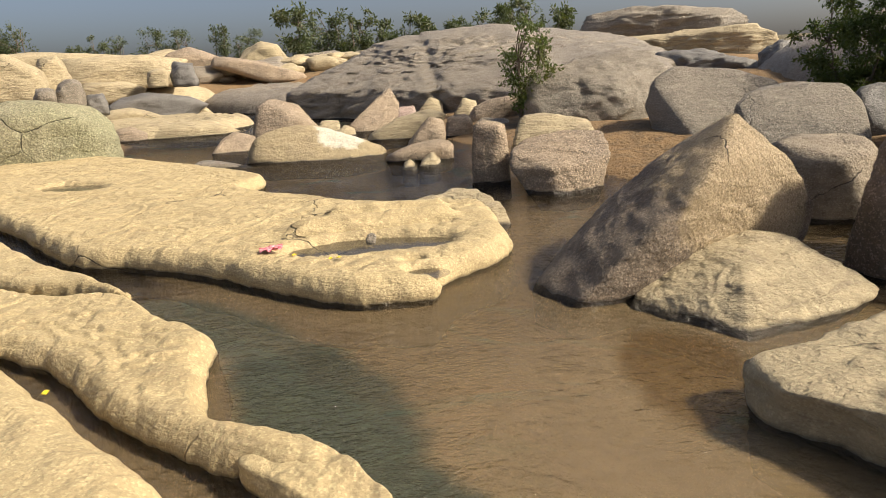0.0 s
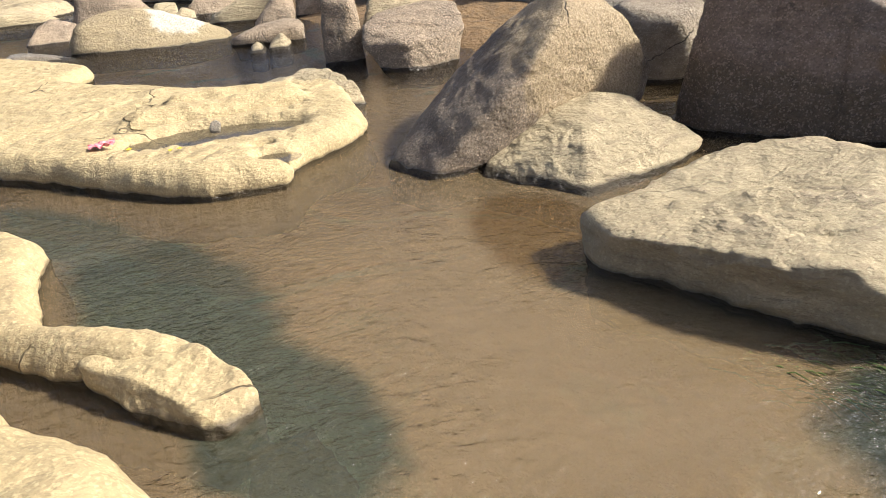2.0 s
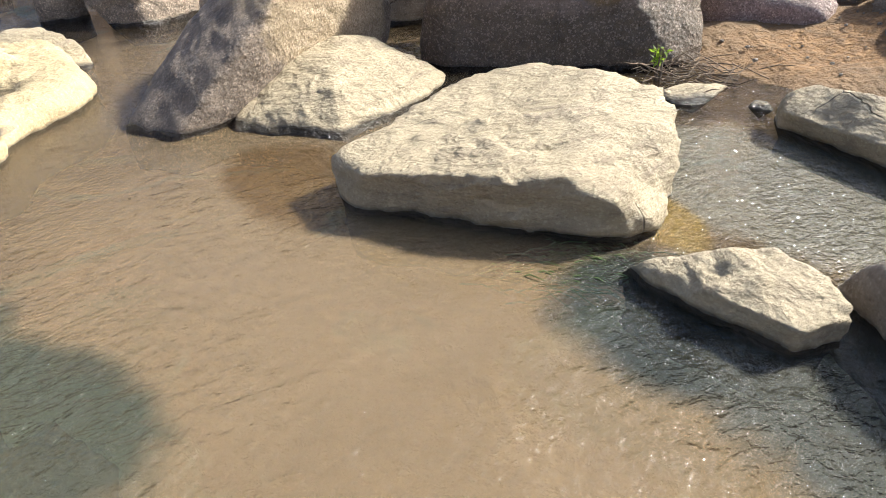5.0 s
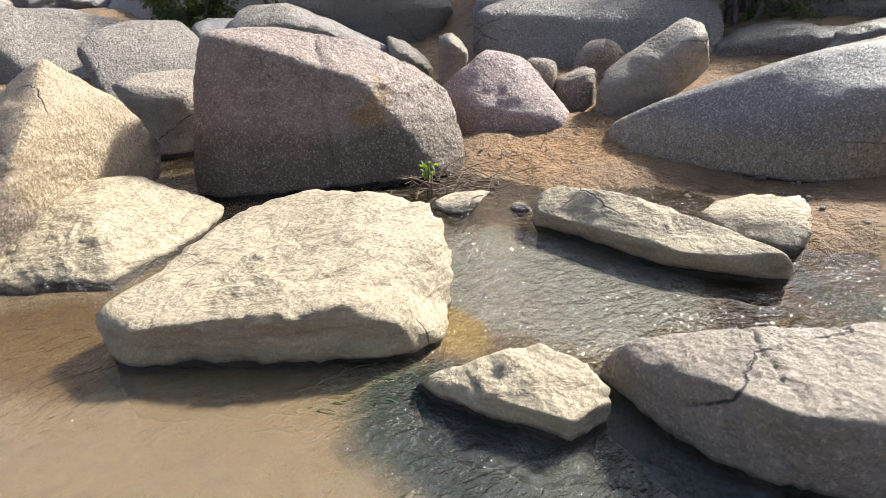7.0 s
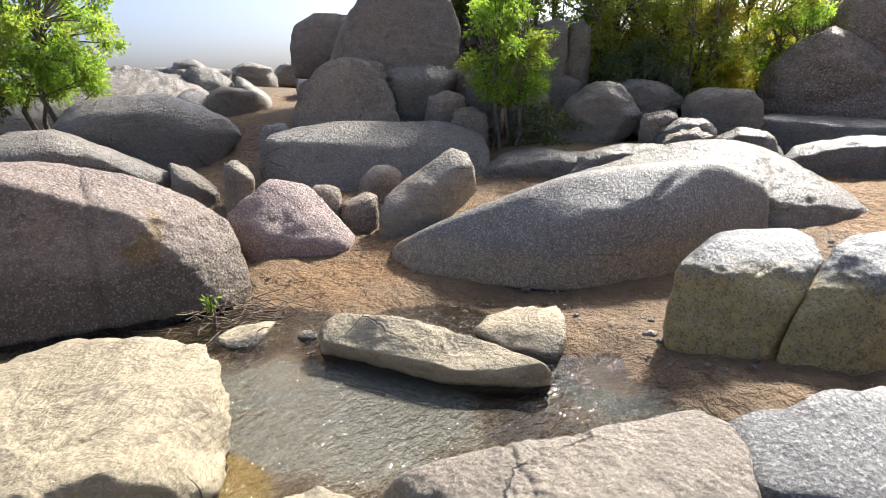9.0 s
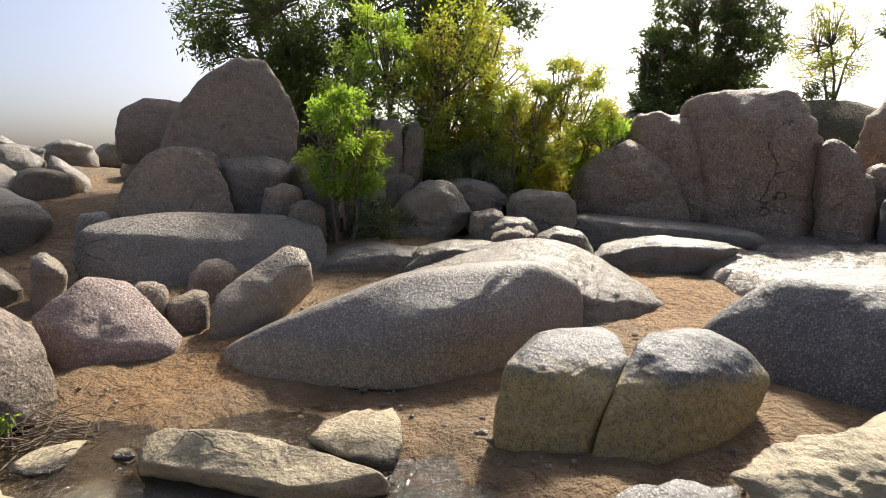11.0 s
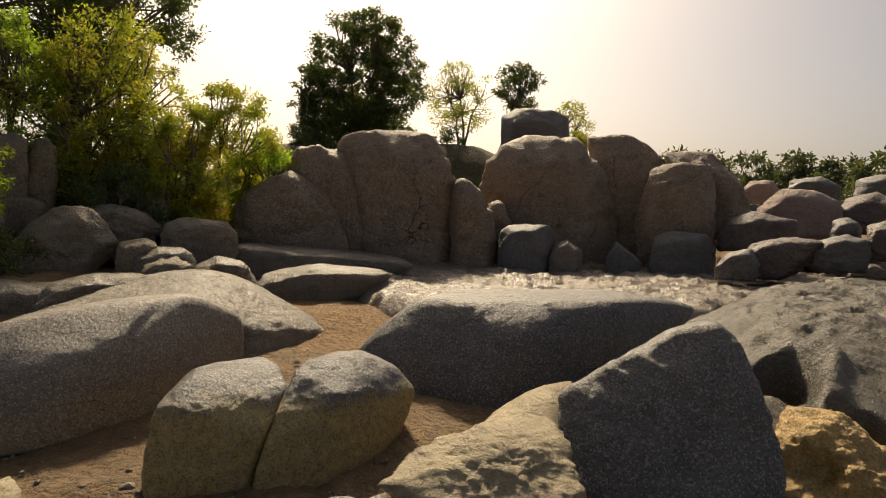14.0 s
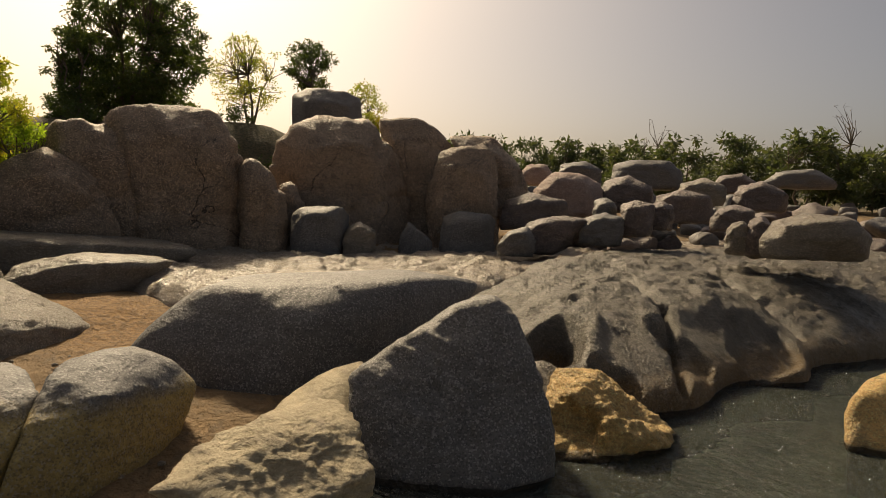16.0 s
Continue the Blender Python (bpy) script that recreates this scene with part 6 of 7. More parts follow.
rock("boulder", (7.80, -13.60, 1.83), [(0.16, 0.13, 0), (0.29, -0.26, 0.23), (-0.01, -0.2, 0.34), (-0.2, -0.08, 0.08), (0.05, 0.17, 0.08), (0, 0.14, 0.22), (-0.12, 0.07, 0.28), (-0.18, 0.04, 0.13)], (0.25, -0.43), GREY_PALE, 16, 4, 0.07, "tumbled granite boulder in a field of rocks", "boulder", "boulder field", sink=.25)
rock("boulder", (7.45, -13.81, 1.79), [(0.2, 0.16, 0), (0.33, -0.22, 0.38), (0.06, -0.14, 0.51), (-0.2, -0.06, 0.31), (-0.05, -0.43, 0.04), (0.07, 0.21, 0.12), (0.03, 0.19, 0.34), (-0.07, 0.13, 0.4), (-0.18, 0.08, 0.3), (-0.2, 0.07, 0.16)], (0.29, -0.53), FIELD, 16, 4, 0.07, "tumbled granite boulder in a field of rocks", "boulder", "boulder field", sink=.25)
rock("boulder", (6.38, -13.74, 1.82), [(0.77, 0.39, 0.08), (0.74, -0.07, 0.4), (0.13, -0.15, 0.56), (-0.53, -0.23, 0.53), (-0.68, -0.72, 0.16), (0.1, -0.17, 0), (0.38, 0.38, 0.18), (0.25, 0.32, 0.35), (-0.06, 0.17, 0.44), (-0.42, 0.01, 0.43), (-0.6, -0.07, 0.24), (-0.08, 0.16, 0.14)], (0.67, -1.45), GREY_PALE, 16, 4, 0.07, "tumbled granite boulder in a field of rocks", "boulder", "boulder field", sink=.25)
rock("boulder", (20.87, -23.04, 3.49), [(0.73, 0.69, 0), (0.86, 0.26, 0.57), (0.04, -0.25, 0.71), (-0.63, -0.58, 0.36), (-0.38, -0.89, 0.01), (0.34, 0.58, 0.14), (0.24, 0.49, 0.44), (-0.18, 0.1, 0.52), (-0.5, -0.2, 0.34), (-0.51, -0.21, 0.14)], (1.02, -1.10), DARK_GREY, 16, 4, 0.07, "tumbled granite boulder in a field of rocks", "boulder", "boulder field", sink=.25)
rock("boulder", (18.81, -32.02, 3.39), [(0.99, 0.6, 0), (0.83, 0.02, 0.57), (-0.08, -0.29, 0.7), (-0.8, -0.47, 0.26), (-0.52, -0.77, 0.03), (0.54, 0.56, 0.14), (0.31, 0.42, 0.45), (-0.18, 0.12, 0.52), (-0.57, -0.1, 0.29), (-0.51, -0.07, 0.16)], (1.02, -1.72), FIELD, 16, 4, 0.07, "tumbled granite boulder in a field of rocks", "boulder", "boulder field", sink=.25)
rock("boulder", (14.67, -22.82, 2.74), [(0.78, 0.52, 0), (0.81, 0.06, 0.52), (0.03, -0.22, 0.69), (-0.68, -0.43, 0.43), (-0.46, -0.77, 0.04), (0.39, 0.49, 0.15), (0.27, 0.41, 0.43), (-0.14, 0.14, 0.52), (-0.51, -0.1, 0.39), (-0.5, -0.09, 0.17)], (0.82, -1.26), GREY_PALE, 16, 4, 0.07, "tumbled granite boulder in a field of rocks", "boulder", "boulder field", sink=.25)
rock("boulder", (19.11, -38.62, 3.85), [(1.58, 0.76, 0), (1.12, 0.06, 0.65), (-0.53, -0.54, 0.82), (-1.73, -0.87, 0.2), (0.84, 0.62, 0.19), (0.44, 0.42, 0.53), (-0.52, -0.06, 0.63), (-1.21, -0.38, 0.3)], (0.89, -1.79), DARK_GREY, 16, 4, 0.07, "tumbled granite boulder in a field of rocks", "boulder", "boulder field", sink=.25)
rock("boulder", (-10.24, 16.74, 0.26), [(-1.7, -0.98, 0.52), (-1.7, -0.49, 1.33), (-1.07, -0.3, 1.53), (0.17, 0.24, 1.39), (0.65, 0.97, 1.24), (0.99, 0.92, 0.88), (1.24, 0.82, 0.23), (0.83, 1.06, 0), (-0.23, 0.24, 0.19), (-0.95, -0.93, 0.7), (-0.82, -0.84, 1.15), (-0.5, -0.63, 1.24), (0.19, -0.2, 1.16), (0.59, 0.03, 1.07), (0.74, 0.11, 0.88), (0.83, 0.17, 0.52), (0.7, 0.1, 0.43), (0.03, -0.3, 0.52)], (-1.03, 1.72), GREEN_GREY, 15, 4, 0.06666666666666667, "lichen-green granite boulder on the bank", "boulder", "", freq=0.70)
rock("boulder", (-18.35, 28.19, 1.88), [(-1.24, -0.69, 0.12), (-1.26, 0.12, 1.37), (-0.45, 0.26, 1.6), (0.12, 0.21, 1.3), (0.48, 1.24, 0.81), (0.78, 1.02, 0.08), (0.08, 0.19, 0), (-0.51, -0.8, 0.43), (-0.3, -0.66, 1.1), (0.08, -0.41, 1.23), (0.31, -0.26, 1.06), (0.75, 0.01, 0.79), (0.83, 0.06, 0.4), (0.31, -0.27, 0.36)], (-1.08, 1.68), TAN, 15, 4, 0.11333333333333334, "rounded tan boulder on the rocky bank", "boulder", "", freq=0.41)
rock("boulder", (-18.14, 30.81, 2.25), [(-0.75, -0.46, 0.11), (-0.79, 0.36, 1.03), (0.01, 0.41, 1.19), (0.48, 0.27, 0.54), (0.21, 0.94, 0), (-0.3, -0.58, 0.33), (-0.1, -0.46, 0.82), (0.27, -0.24, 0.91), (0.46, -0.13, 0.56), (0.51, -0.1, 0.27)], (-0.75, 1.30), TAN, 15, 4, 0.12000000000000001, "cracked tan boulder on the rocky bank", "boulder", "", freq=0.39)
rock("boulder", (-19.73, 41.17, 2.15), [(-3.42, -1.72, 0.2), (-3.47, -0.69, 1.49), (-1.86, -0.34, 1.58), (0.86, 0.48, 1.52), (2.28, 2.08, 1.27), (3.01, 1.87, 0.75), (2.76, 1.28, 0), (-1.2, 0.52, 0), (-2.02, -1.49, 0.46), (-1.78, -1.36, 1.16), (-0.92, -0.91, 1.2), (0.63, -0.16, 1.17), (1.69, 0.31, 1.01), (2.02, 0.45, 0.74), (1.78, 0.35, 0.34), (-0.36, -0.64, 0.35)], (-2.14, 4.52), TAN, 15, 4, 0.15333333333333335, "long cracked tan granite outcrop", "boulder", "", freq=0.30)
rock("boulder", (-16.67, 38.33, 2.18), [(-0.44, -0.27, 0), (-0.72, 0.52, 0.44), (0.29, 0.5, 0.52), (0.47, 0.12, 0.01), (-0.19, -0.34, 0.11), (-0.15, -0.33, 0.35), (0.36, -0.11, 0.39), (0.37, -0.1, 0.12)], (-0.40, 0.92), TAN, 15, 4, 0.14, "square block of stone", "boulder", "", freq=0.33)
rock("boulder", (-15.27, 38.86, 2.17), [(-0.65, -0.29, 0.07), (-0.71, 0.59, 0.89), (0.29, 0.52, 0.75), (0.63, 0.2, 0), (-0.29, -0.41, 0.24), (-0.15, -0.35, 0.68), (0.37, -0.15, 0.6), (0.5, -0.1, 0.2)], (-0.54, 1.40), DARK_GREY, 15, 4, 0.14, "dark broken rock on the rocky bank", "boulder", "", freq=0.33)
rock("boulder", (-15.57, 35.44, 0.29), [(-2.28, -1.06, 0.5), (-2.07, -0.08, 1.02), (-0.63, 0.17, 1.2), (1.58, 0.66, 0.89), (2.13, 1.7, 0.42), (1.05, 0.87, 0), (-0.61, -0.25, 0.22), (-1.3, -0.92, 0.58), (-0.96, -0.76, 0.88), (-0.17, -0.4, 0.96), (1.08, 0.13, 0.78), (1.57, 0.33, 0.54), (0.85, 0.04, 0.31), (-0.25, -0.43, 0.42)], (-1.19, 2.75), DARK_GREY, 15, 4, 0.13, "low dark slab above the water", "boulder", "", freq=0.36)
rock("boulder", (-9.74, 24.85, -0.05), [(-1.58, -0.64, 0.04), (-1.49, -0.01, 0.56), (-0.55, 0.09, 0.61), (1.05, 0.4, 0.4), (1.45, 1.1, 0.01), (0.97, 0.66, -0.36), (-0.37, -0.12, -0.18), (-0.91, -0.6, 0.13), (-0.72, -0.52, 0.43), (-0.21, -0.31, 0.44), (0.72, 0.04, 0.31), (1.05, 0.16, 0.12), (0.72, 0.04, -0.09), (-0.15, -0.29, -0)], (-0.72, 1.87), TAN, 15, 4, 0.09000000000000001, "low tan slab beside the rapids", "boulder", "", freq=0.52)
rock("boulder", (-11.80, 24.04, -0.05), [(-0.57, -0.34, 0.1), (-0.67, 0.21, 0.46), (-0.11, 0.19, 0.58), (0.52, 0.19, 0.35), (0.36, 0.71, -0.06), (-0.27, -0.37, 0.22), (-0.18, -0.33, 0.43), (0.08, -0.19, 0.48), (0.4, -0.04, 0.34), (0.44, -0.03, 0.15)], (-0.52, 1.08), TAN_GREY, 15, 4, 0.09000000000000001, "brown rock beside the rapids", "boulder", "", freq=0.52)
rock("boulder", (-14.07, 29.62, 0.28), [(-1.2, -0.66, 0.24), (-1.35, 0.01, 0.62), (-0.36, 0.12, 0.69), (0.99, 0.38, 0.23), (1.21, 1.18, 0), (-0.04, 0.28, 0.03), (-0.63, -0.57, 0.31), (-0.53, -0.53, 0.53), (-0.02, -0.28, 0.56), (0.73, 0.07, 0.29), (1.01, 0.19, 0.19), (0.19, -0.18, 0.2)], (-1.06, 2.26), TAN, 15, 4, 0.11000000000000001, "low sandy rock shelf", "boulder", "", freq=0.42)
rock("boulder", (-19.60, 39.21, 1.40), [(-1.67, -0.98, 0.26), (-1.75, -0.03, 0.77), (0.32, 0.53, 0.75), (1.56, 0.63, 0.36), (1.01, 1.34, 0), (-0.98, -0.84, 0.35), (-0.77, -0.74, 0.63), (0.37, -0.16, 0.61), (1.01, 0.15, 0.4), (0.9, 0.1, 0.21)], (-1.33, 2.69), TAN, 15, 4, 0.14666666666666667, "low tan rock shelf", "boulder", "", freq=0.32)
rock("boulder", (-14.30, 37.14, 0.12), [(-0.95, -0.46, 0.11), (-0.71, 0.5, 0.38), (0.43, 0.5, 0.42), (0.94, 0.26, 0), (-0.54, -0.43, 0.19), (-0.21, -0.3, 0.35), (0.4, -0.07, 0.36), (0.63, 0.01, 0.12)], (-0.53, 1.40), TAN, 15, 4, 0.13333333333333333, "small tan slab on the rocky bank", "boulder", "", freq=0.35)
rock("boulder", (-18.68, 69.25, 3.00), [(-2.63, -0.79, 0.42), (-2.11, 0.88, 1.63), (-0.48, 0.59, 2.32), (1.3, 0.31, 2.01), (1.75, 1.9, 0.61), (1.46, 1.09, 0), (-1.53, -1.12, 0.76), (-0.97, -0.95, 1.39), (-0.11, -0.71, 1.77), (0.87, -0.45, 1.61), (1.35, -0.33, 0.84), (1.08, -0.4, 0.52)], (-1.04, 3.86), TAN, 15, 4, 0.24000000000000002, "far rounded tan outcrop", "boulder", "", freq=0.19)
rock("boulder", (-19.99, 54.08, 2.60), [(-2.81, -1.06, 0.5), (-2.36, 0.39, 1.43), (-0.89, 0.34, 1.92), (0.85, 0.36, 1.41), (2.88, 2.24, 0.3), (1.73, 1.27, 0), (-0.93, -0.29, 0.05), (-1.48, -1.1, 0.69), (-0.93, -0.88, 1.18), (-0.17, -0.59, 1.45), (0.78, -0.25, 1.18), (2.21, 0.24, 0.56), (1.43, -0.02, 0.41), (-0.31, -0.64, 0.45)], (-1.72, 4.69), TAN_GREY, 15, 4, 0.19333333333333336, "far low granite outcrop", "boulder", "", freq=0.24)
rock("boulder", (-14.93, 52.64, 1.98), [(-3.34, -1.07, 0.99), (-3.22, 0.13, 1.74), (-1.07, 0.24, 1.47), (1.89, 0.48, 0.73), (3.31, 1.93, 0.13), (1.68, 0.99, 0), (-1.95, -1.05, 0.93), (-1.66, -0.96, 1.32), (-0.44, -0.59, 1.18), (1.28, -0.11, 0.77), (2.28, 0.14, 0.44), (1.24, -0.12, 0.37)], (-1.08, 3.85), TAN_GREY, 15, 4, 0.18333333333333332, "far low granite outcrop", "boulder", "", freq=0.25)
rock("boulder", (-13.93, 64.28, 2.13), [(-1.52, -0.42, 0.16), (-0.93, 1.07, 1.32), (0.49, 0.7, 1.09), (1.56, 0.24, 0), (-0.84, -0.6, 0.39), (-0.3, -0.48, 1.01), (0.48, -0.31, 0.89), (1.06, -0.2, 0.3)], (-0.63, 2.93), TAN, 15, 4, 0.22000000000000003, "far tan boulder on the rocky bank", "boulder", "", freq=0.21)
rock("boulder", (-24.91, 45.22, 2.92), [(-5.27, -3.17, 0.5), (-4.24, -1.2, 1.29), (-1.79, -0.29, 1.37), (0.77, 0.53, 1.15), (5.9, 3.99, 0.64), (6, 3.47, 0), (-2.25, -1.17, 0.27), (-3.22, -2.2, 0.61), (-2.17, -1.55, 1.02), (-0.8, -0.73, 1.06), (0.62, 0.05, 0.94), (3.88, 1.64, 0.64), (3.83, 1.62, 0.31), (-1.24, -0.99, 0.47)], (-2.88, 5.27), TAN, 15, 4, 0.17333333333333334, "far flat granite outcrop", "boulder", "", freq=0.27)
rock("boulder", (-14.77, 25.86, 1.64), [(-0.47, -0.32, 0.07), (-0.6, 0.3, 0.53), (-0.06, 0.26, 0.72), (0.39, 0.17, 0.49), (0.12, 0.7, 0), (-0.17, -0.39, 0.22), (-0.07, -0.33, 0.46), (0.16, -0.2, 0.57), (0.35, -0.1, 0.44), (0.36, -0.09, 0.18)], (-0.59, 1.05), GREY_PALE, 15, 4, 0.1, "broken grey rock on the rocky bank", "boulder", "", freq=0.47)
rock("boulder", (-15.02, 24.56, 1.57), [(-0.32, -0.25, 0.05), (-0.47, 0.34, 0.4), (0.14, 0.37, 0.41), (0.3, 0.13, 0), (-0.12, -0.27, 0.13), (-0.03, -0.22, 0.33), (0.25, -0.05, 0.33), (0.26, -0.04, 0.1)], (-0.52, 0.86), GREY_PALE, 15, 4, 0.09666666666666668, "broken grey rock on the rocky bank", "boulder", "", freq=0.48)
rock("boulder", (-14.54, 27.14, 1.31), [(-0.35, -0.25, 0.01), (-0.5, 0.38, 0.35), (0.11, 0.35, 0.37), (0.39, 0.14, 0), (-0.14, -0.27, 0.09), (-0.05, -0.23, 0.29), (0.23, -0.08, 0.29), (0.31, -0.04, 0.08)], (-0.47, 0.88), DARK_GREY, 15, 4, 0.10333333333333333, "broken grey rock on the rocky bank", "boulder", "", freq=0.45)
rock("boulder", (-5.50, 15.30, -0.05), [(-0.72, -0.32, 0.2), (-0.65, 0.07, 0.27), (0, 0.13, 0.19), (0.84, 0.22, -0.03), (0.3, 0.4, -0.06), (-0.41, -0.26, 0.18), (-0.29, -0.22, 0.24), (0.07, -0.09, 0.18), (0.55, 0.07, 0.04), (0.29, -0.01, 0.05)], (-0.16, 0.47), GREY_PALE, 15, 4, 0.05500000000000001, "thin flat slab at the water", "boulder", "", freq=0.85)
rock("rock_outcrop", (17.89, 56.63, 3.79), [(-6.44, 1.94, 0.63), (-5.87, 2.43, 1.86), (-2.79, 1.41, 2.27), (0.96, -0.01, 2.05), (4.79, -0.77, 1.63), (5.86, -1.55, 0.92), (5.42, -1.69, 0), (-0.9, 1.2, 0.19), (-4.08, 0.8, 0.86), (-3.82, 0.74, 1.5), (-1.94, 0.24, 1.72), (0.4, -0.46, 1.6), (2.66, -1.25, 1.33), (3.41, -1.53, 0.95), (3.19, -1.45, 0.45), (-0.85, -0.07, 0.58)], (1.80, 5.72), GREY_PALE, 15, 5, 0.3, "far pale granite dome", "rock outcrop", "", freq=.35)
rock("rock_outcrop", (16.97, 46.36, 1.84), [(-6.27, 2.15, 0.99), (-3.88, 2.18, 1.6), (0.6, 0.43, 1.82), (3.05, -0.89, 1.99), (4.58, -0.92, 1.2), (4.84, -1.38, 0), (-1.13, 0.72, 0.14), (-4.16, 0.97, 1.09), (-2.84, 0.6, 1.4), (-0.09, -0.32, 1.51), (1.52, -0.94, 1.6), (2.32, -1.27, 1.16), (2.56, -1.37, 0.5), (-1.09, 0.04, 0.61)], (2.05, 5.64), TAN, 15, 5, 0.3, "sunlit sandy rock shelf", "rock outcrop", "", freq=.35)
rock("rock_outcrop", (11.43, 29.50, 1.01), [(-2.19, 0.8, 0.47), (-1.81, 1.31, 1.19), (-0.11, 0.41, 1.09), (1.67, -0.65, 0.64), (2.76, -0.49, 0), (-0.05, 0.39, 0), (-1.34, 0.2, 0.51), (-1.22, 0.15, 0.9), (-0.15, -0.23, 0.84), (1.02, -0.71, 0.59), (1.53, -0.93, 0.25), (-0.12, -0.25, 0.26)], (1.44, 3.73), DARK_GREY, 15, 5, 0.3, "layered grey rock shelf", "rock outcrop", "", freq=.35)
rock("rock_outcrop", (13.08, 26.62, 0.83), [(-0.76, 0.39, 0.19), (-0.28, 0.83, 1.05), (0.11, 0.32, 1.45), (0.61, -0.27, 1.1), (1.06, 0.17, 0), (-0.62, -0.06, 0.46), (-0.49, -0.12, 0.93), (-0.17, -0.27, 1.14), (0.22, -0.47, 0.95), (0.32, -0.52, 0.36)], (0.88, 1.80), DARK_GREY, 15, 5, 0.3, "grey rock under a tree", "rock outcrop", "", freq=.35)
rock("boulder", (11.13, 11.03, 0.73), [(-1.42, 1.31, 0.77), (-0.7, 1.28, 1.37), (-0.21, 0.64, 1.49), (0.5, -0.25, 1.48), (1.59, -0.8, 0.99), (1.66, -1.18, 0.53), (1.05, -0.81, 0), (0.2, 0.56, 0.01), (-0.76, 1.08, 0.41), (-1.12, 0.57, 0.8), (-0.83, 0.35, 1.13), (-0.47, 0.05, 1.19), (0.04, -0.4, 1.17), (0.52, -0.87, 0.91), (0.66, -1.01, 0.67), (0.38, -0.73, 0.38), (-0.29, -0.11, 0.41), (-0.79, 0.31, 0.61)], (2.66, 2.99), GREY_PALE, 12, 4, 0.09, "broad weathered granite shelf", "boulder", "", freq=.6)
rock("boulder", (8.08, 9.10, 0.51), [(-1.31, 0.97, 0.72), (-0.66, 1.05, 1.14), (-0.25, 0.53, 1.19), (0.07, 0.06, 0.92), (0.83, -0.04, 0.62), (1.15, -0.6, 0.34), (1.12, -0.84, 0), (0.56, 0.18, 0), (-1.03, 0.43, 0.72), (-0.76, 0.26, 0.96), (-0.45, 0.04, 0.98), (-0.19, -0.14, 0.82), (0.12, -0.38, 0.68), (0.39, -0.6, 0.52), (0.45, -0.66, 0.33), (-0.04, -0.26, 0.36)], (1.51, 1.99), GREY_PALE, 12, 4, 0.09, "sloping grey granite shelf", "boulder", "", freq=.6)
rock("boulder", (15.58, 12.49, 1.93), [(-0.53, 0.52, 0.03), (-0.14, 0.7, 0.34), (0.01, 0.24, 0.42), (0.35, -0.46, 0.24), (0.85, -0.43, 0), (-0.4, 0.22, 0.11), (-0.35, 0.16, 0.28), (-0.17, -0.04, 0.32), (0.14, -0.39, 0.22), (0.25, -0.52, 0.1)], (1.12, 0.99), TAN_GREY, 12, 4, 0.09, "flat dark stone on the slope", "boulder", "", freq=.6)
rock("boulder", (26.64, 21.01, 2.73), [(-0.78, 0.93, 0.06), (-0.18, 0.86, 0.63), (0.11, 0.22, 0.82), (0.6, -0.71, 0.53), (1.05, -0.63, 0), (-0.64, 0.44, 0.22), (-0.46, 0.23, 0.53), (-0.2, -0.08, 0.63), (0.21, -0.57, 0.47), (0.29, -0.68, 0.18)], (1.53, 1.28), GREY_PALE, 12, 4, 0.09, "skyline boulder on the rocky bank", "boulder", "", freq=.6)
rock("boulder", (29.55, 20.54, 2.76), [(-0.76, 1.04, 0.11), (-0.15, 0.91, 0.67), (0.3, -0.03, 0.87), (0.62, -0.83, 0.51), (0.93, -0.57, 0), (-0.67, 0.54, 0.26), (-0.5, 0.31, 0.56), (-0.12, -0.19, 0.67), (0.18, -0.6, 0.47), (0.16, -0.59, 0.19)], (1.61, 1.19), GREY_PALE, 12, 4, 0.09, "skyline boulder on the rocky bank", "boulder", "", freq=.6)
rock("boulder", (8.84, 6.57, 0.55), [(-0.2, 0.13, 0.12), (0.13, 0.37, 0.52), (0.09, 0.11, 0.57), (0.1, -0.21, 0.32), (0.39, 0.07, 0), (-0.19, 0.01, 0.23), (-0.18, -0.01, 0.47), (-0.11, -0.08, 0.48), (-0.01, -0.2, 0.33), (-0.02, -0.19, 0.19)], (0.52, 0.47), GREY_PINK, 12, 4, 0.09, "dark-bottomed rock in a gully", "boulder", "", freq=.6)
rock("boulder", (9.00, 7.80, 0.18), [(-0.26, 0.21, 0.56), (0.07, 0.45, 0.8), (0.15, 0.09, 0.7), (0.28, -0.32, 0.35), (0.44, 0.08, 0), (-0.01, 0.25, 0.33), (-0.26, 0.01, 0.54), (-0.22, -0.02, 0.69), (-0.09, -0.15, 0.62), (0.07, -0.31, 0.42), (0, -0.24, 0.27), (-0.18, -0.05, 0.42)], (0.70, 0.71), GREY_PINK, 12, 4, 0.09, "granite shelf edge on the rocky bank", "boulder", "", freq=.6)
rock("boulder", (21.97, 20.20, 2.71), [(-0.62, 0.65, 0.08), (-0.12, 0.72, 0.8), (0.21, 0.11, 0.85), (0.56, -0.55, 0.38), (0.78, -0.2, 0), (-0.55, 0.25, 0.23), (-0.42, 0.12, 0.62), (-0.14, -0.17, 0.65), (0.17, -0.49, 0.4), (0.13, -0.44, 0.19)], (1.43, 1.40), GREY_PALE, 12, 4, 0.09, "skyline boulder on the rocky bank", "boulder", "", freq=.6)
rock("boulder", (11.03, 7.51, 1.37), [(-0.19, 0.16, 0), (0.16, 0.36, 0.16), (0.21, -0.02, 0.18), (0.12, -0.23, 0.03), (-0.17, 0.05, 0.05), (-0.14, 0.02, 0.14), (-0.02, -0.14, 0.15), (0.02, -0.19, 0.06)], (0.39, 0.31), GREY_PALE, 12, 4, 0.09, "small pale rock on the rocky bank", "boulder", "", freq=.6)
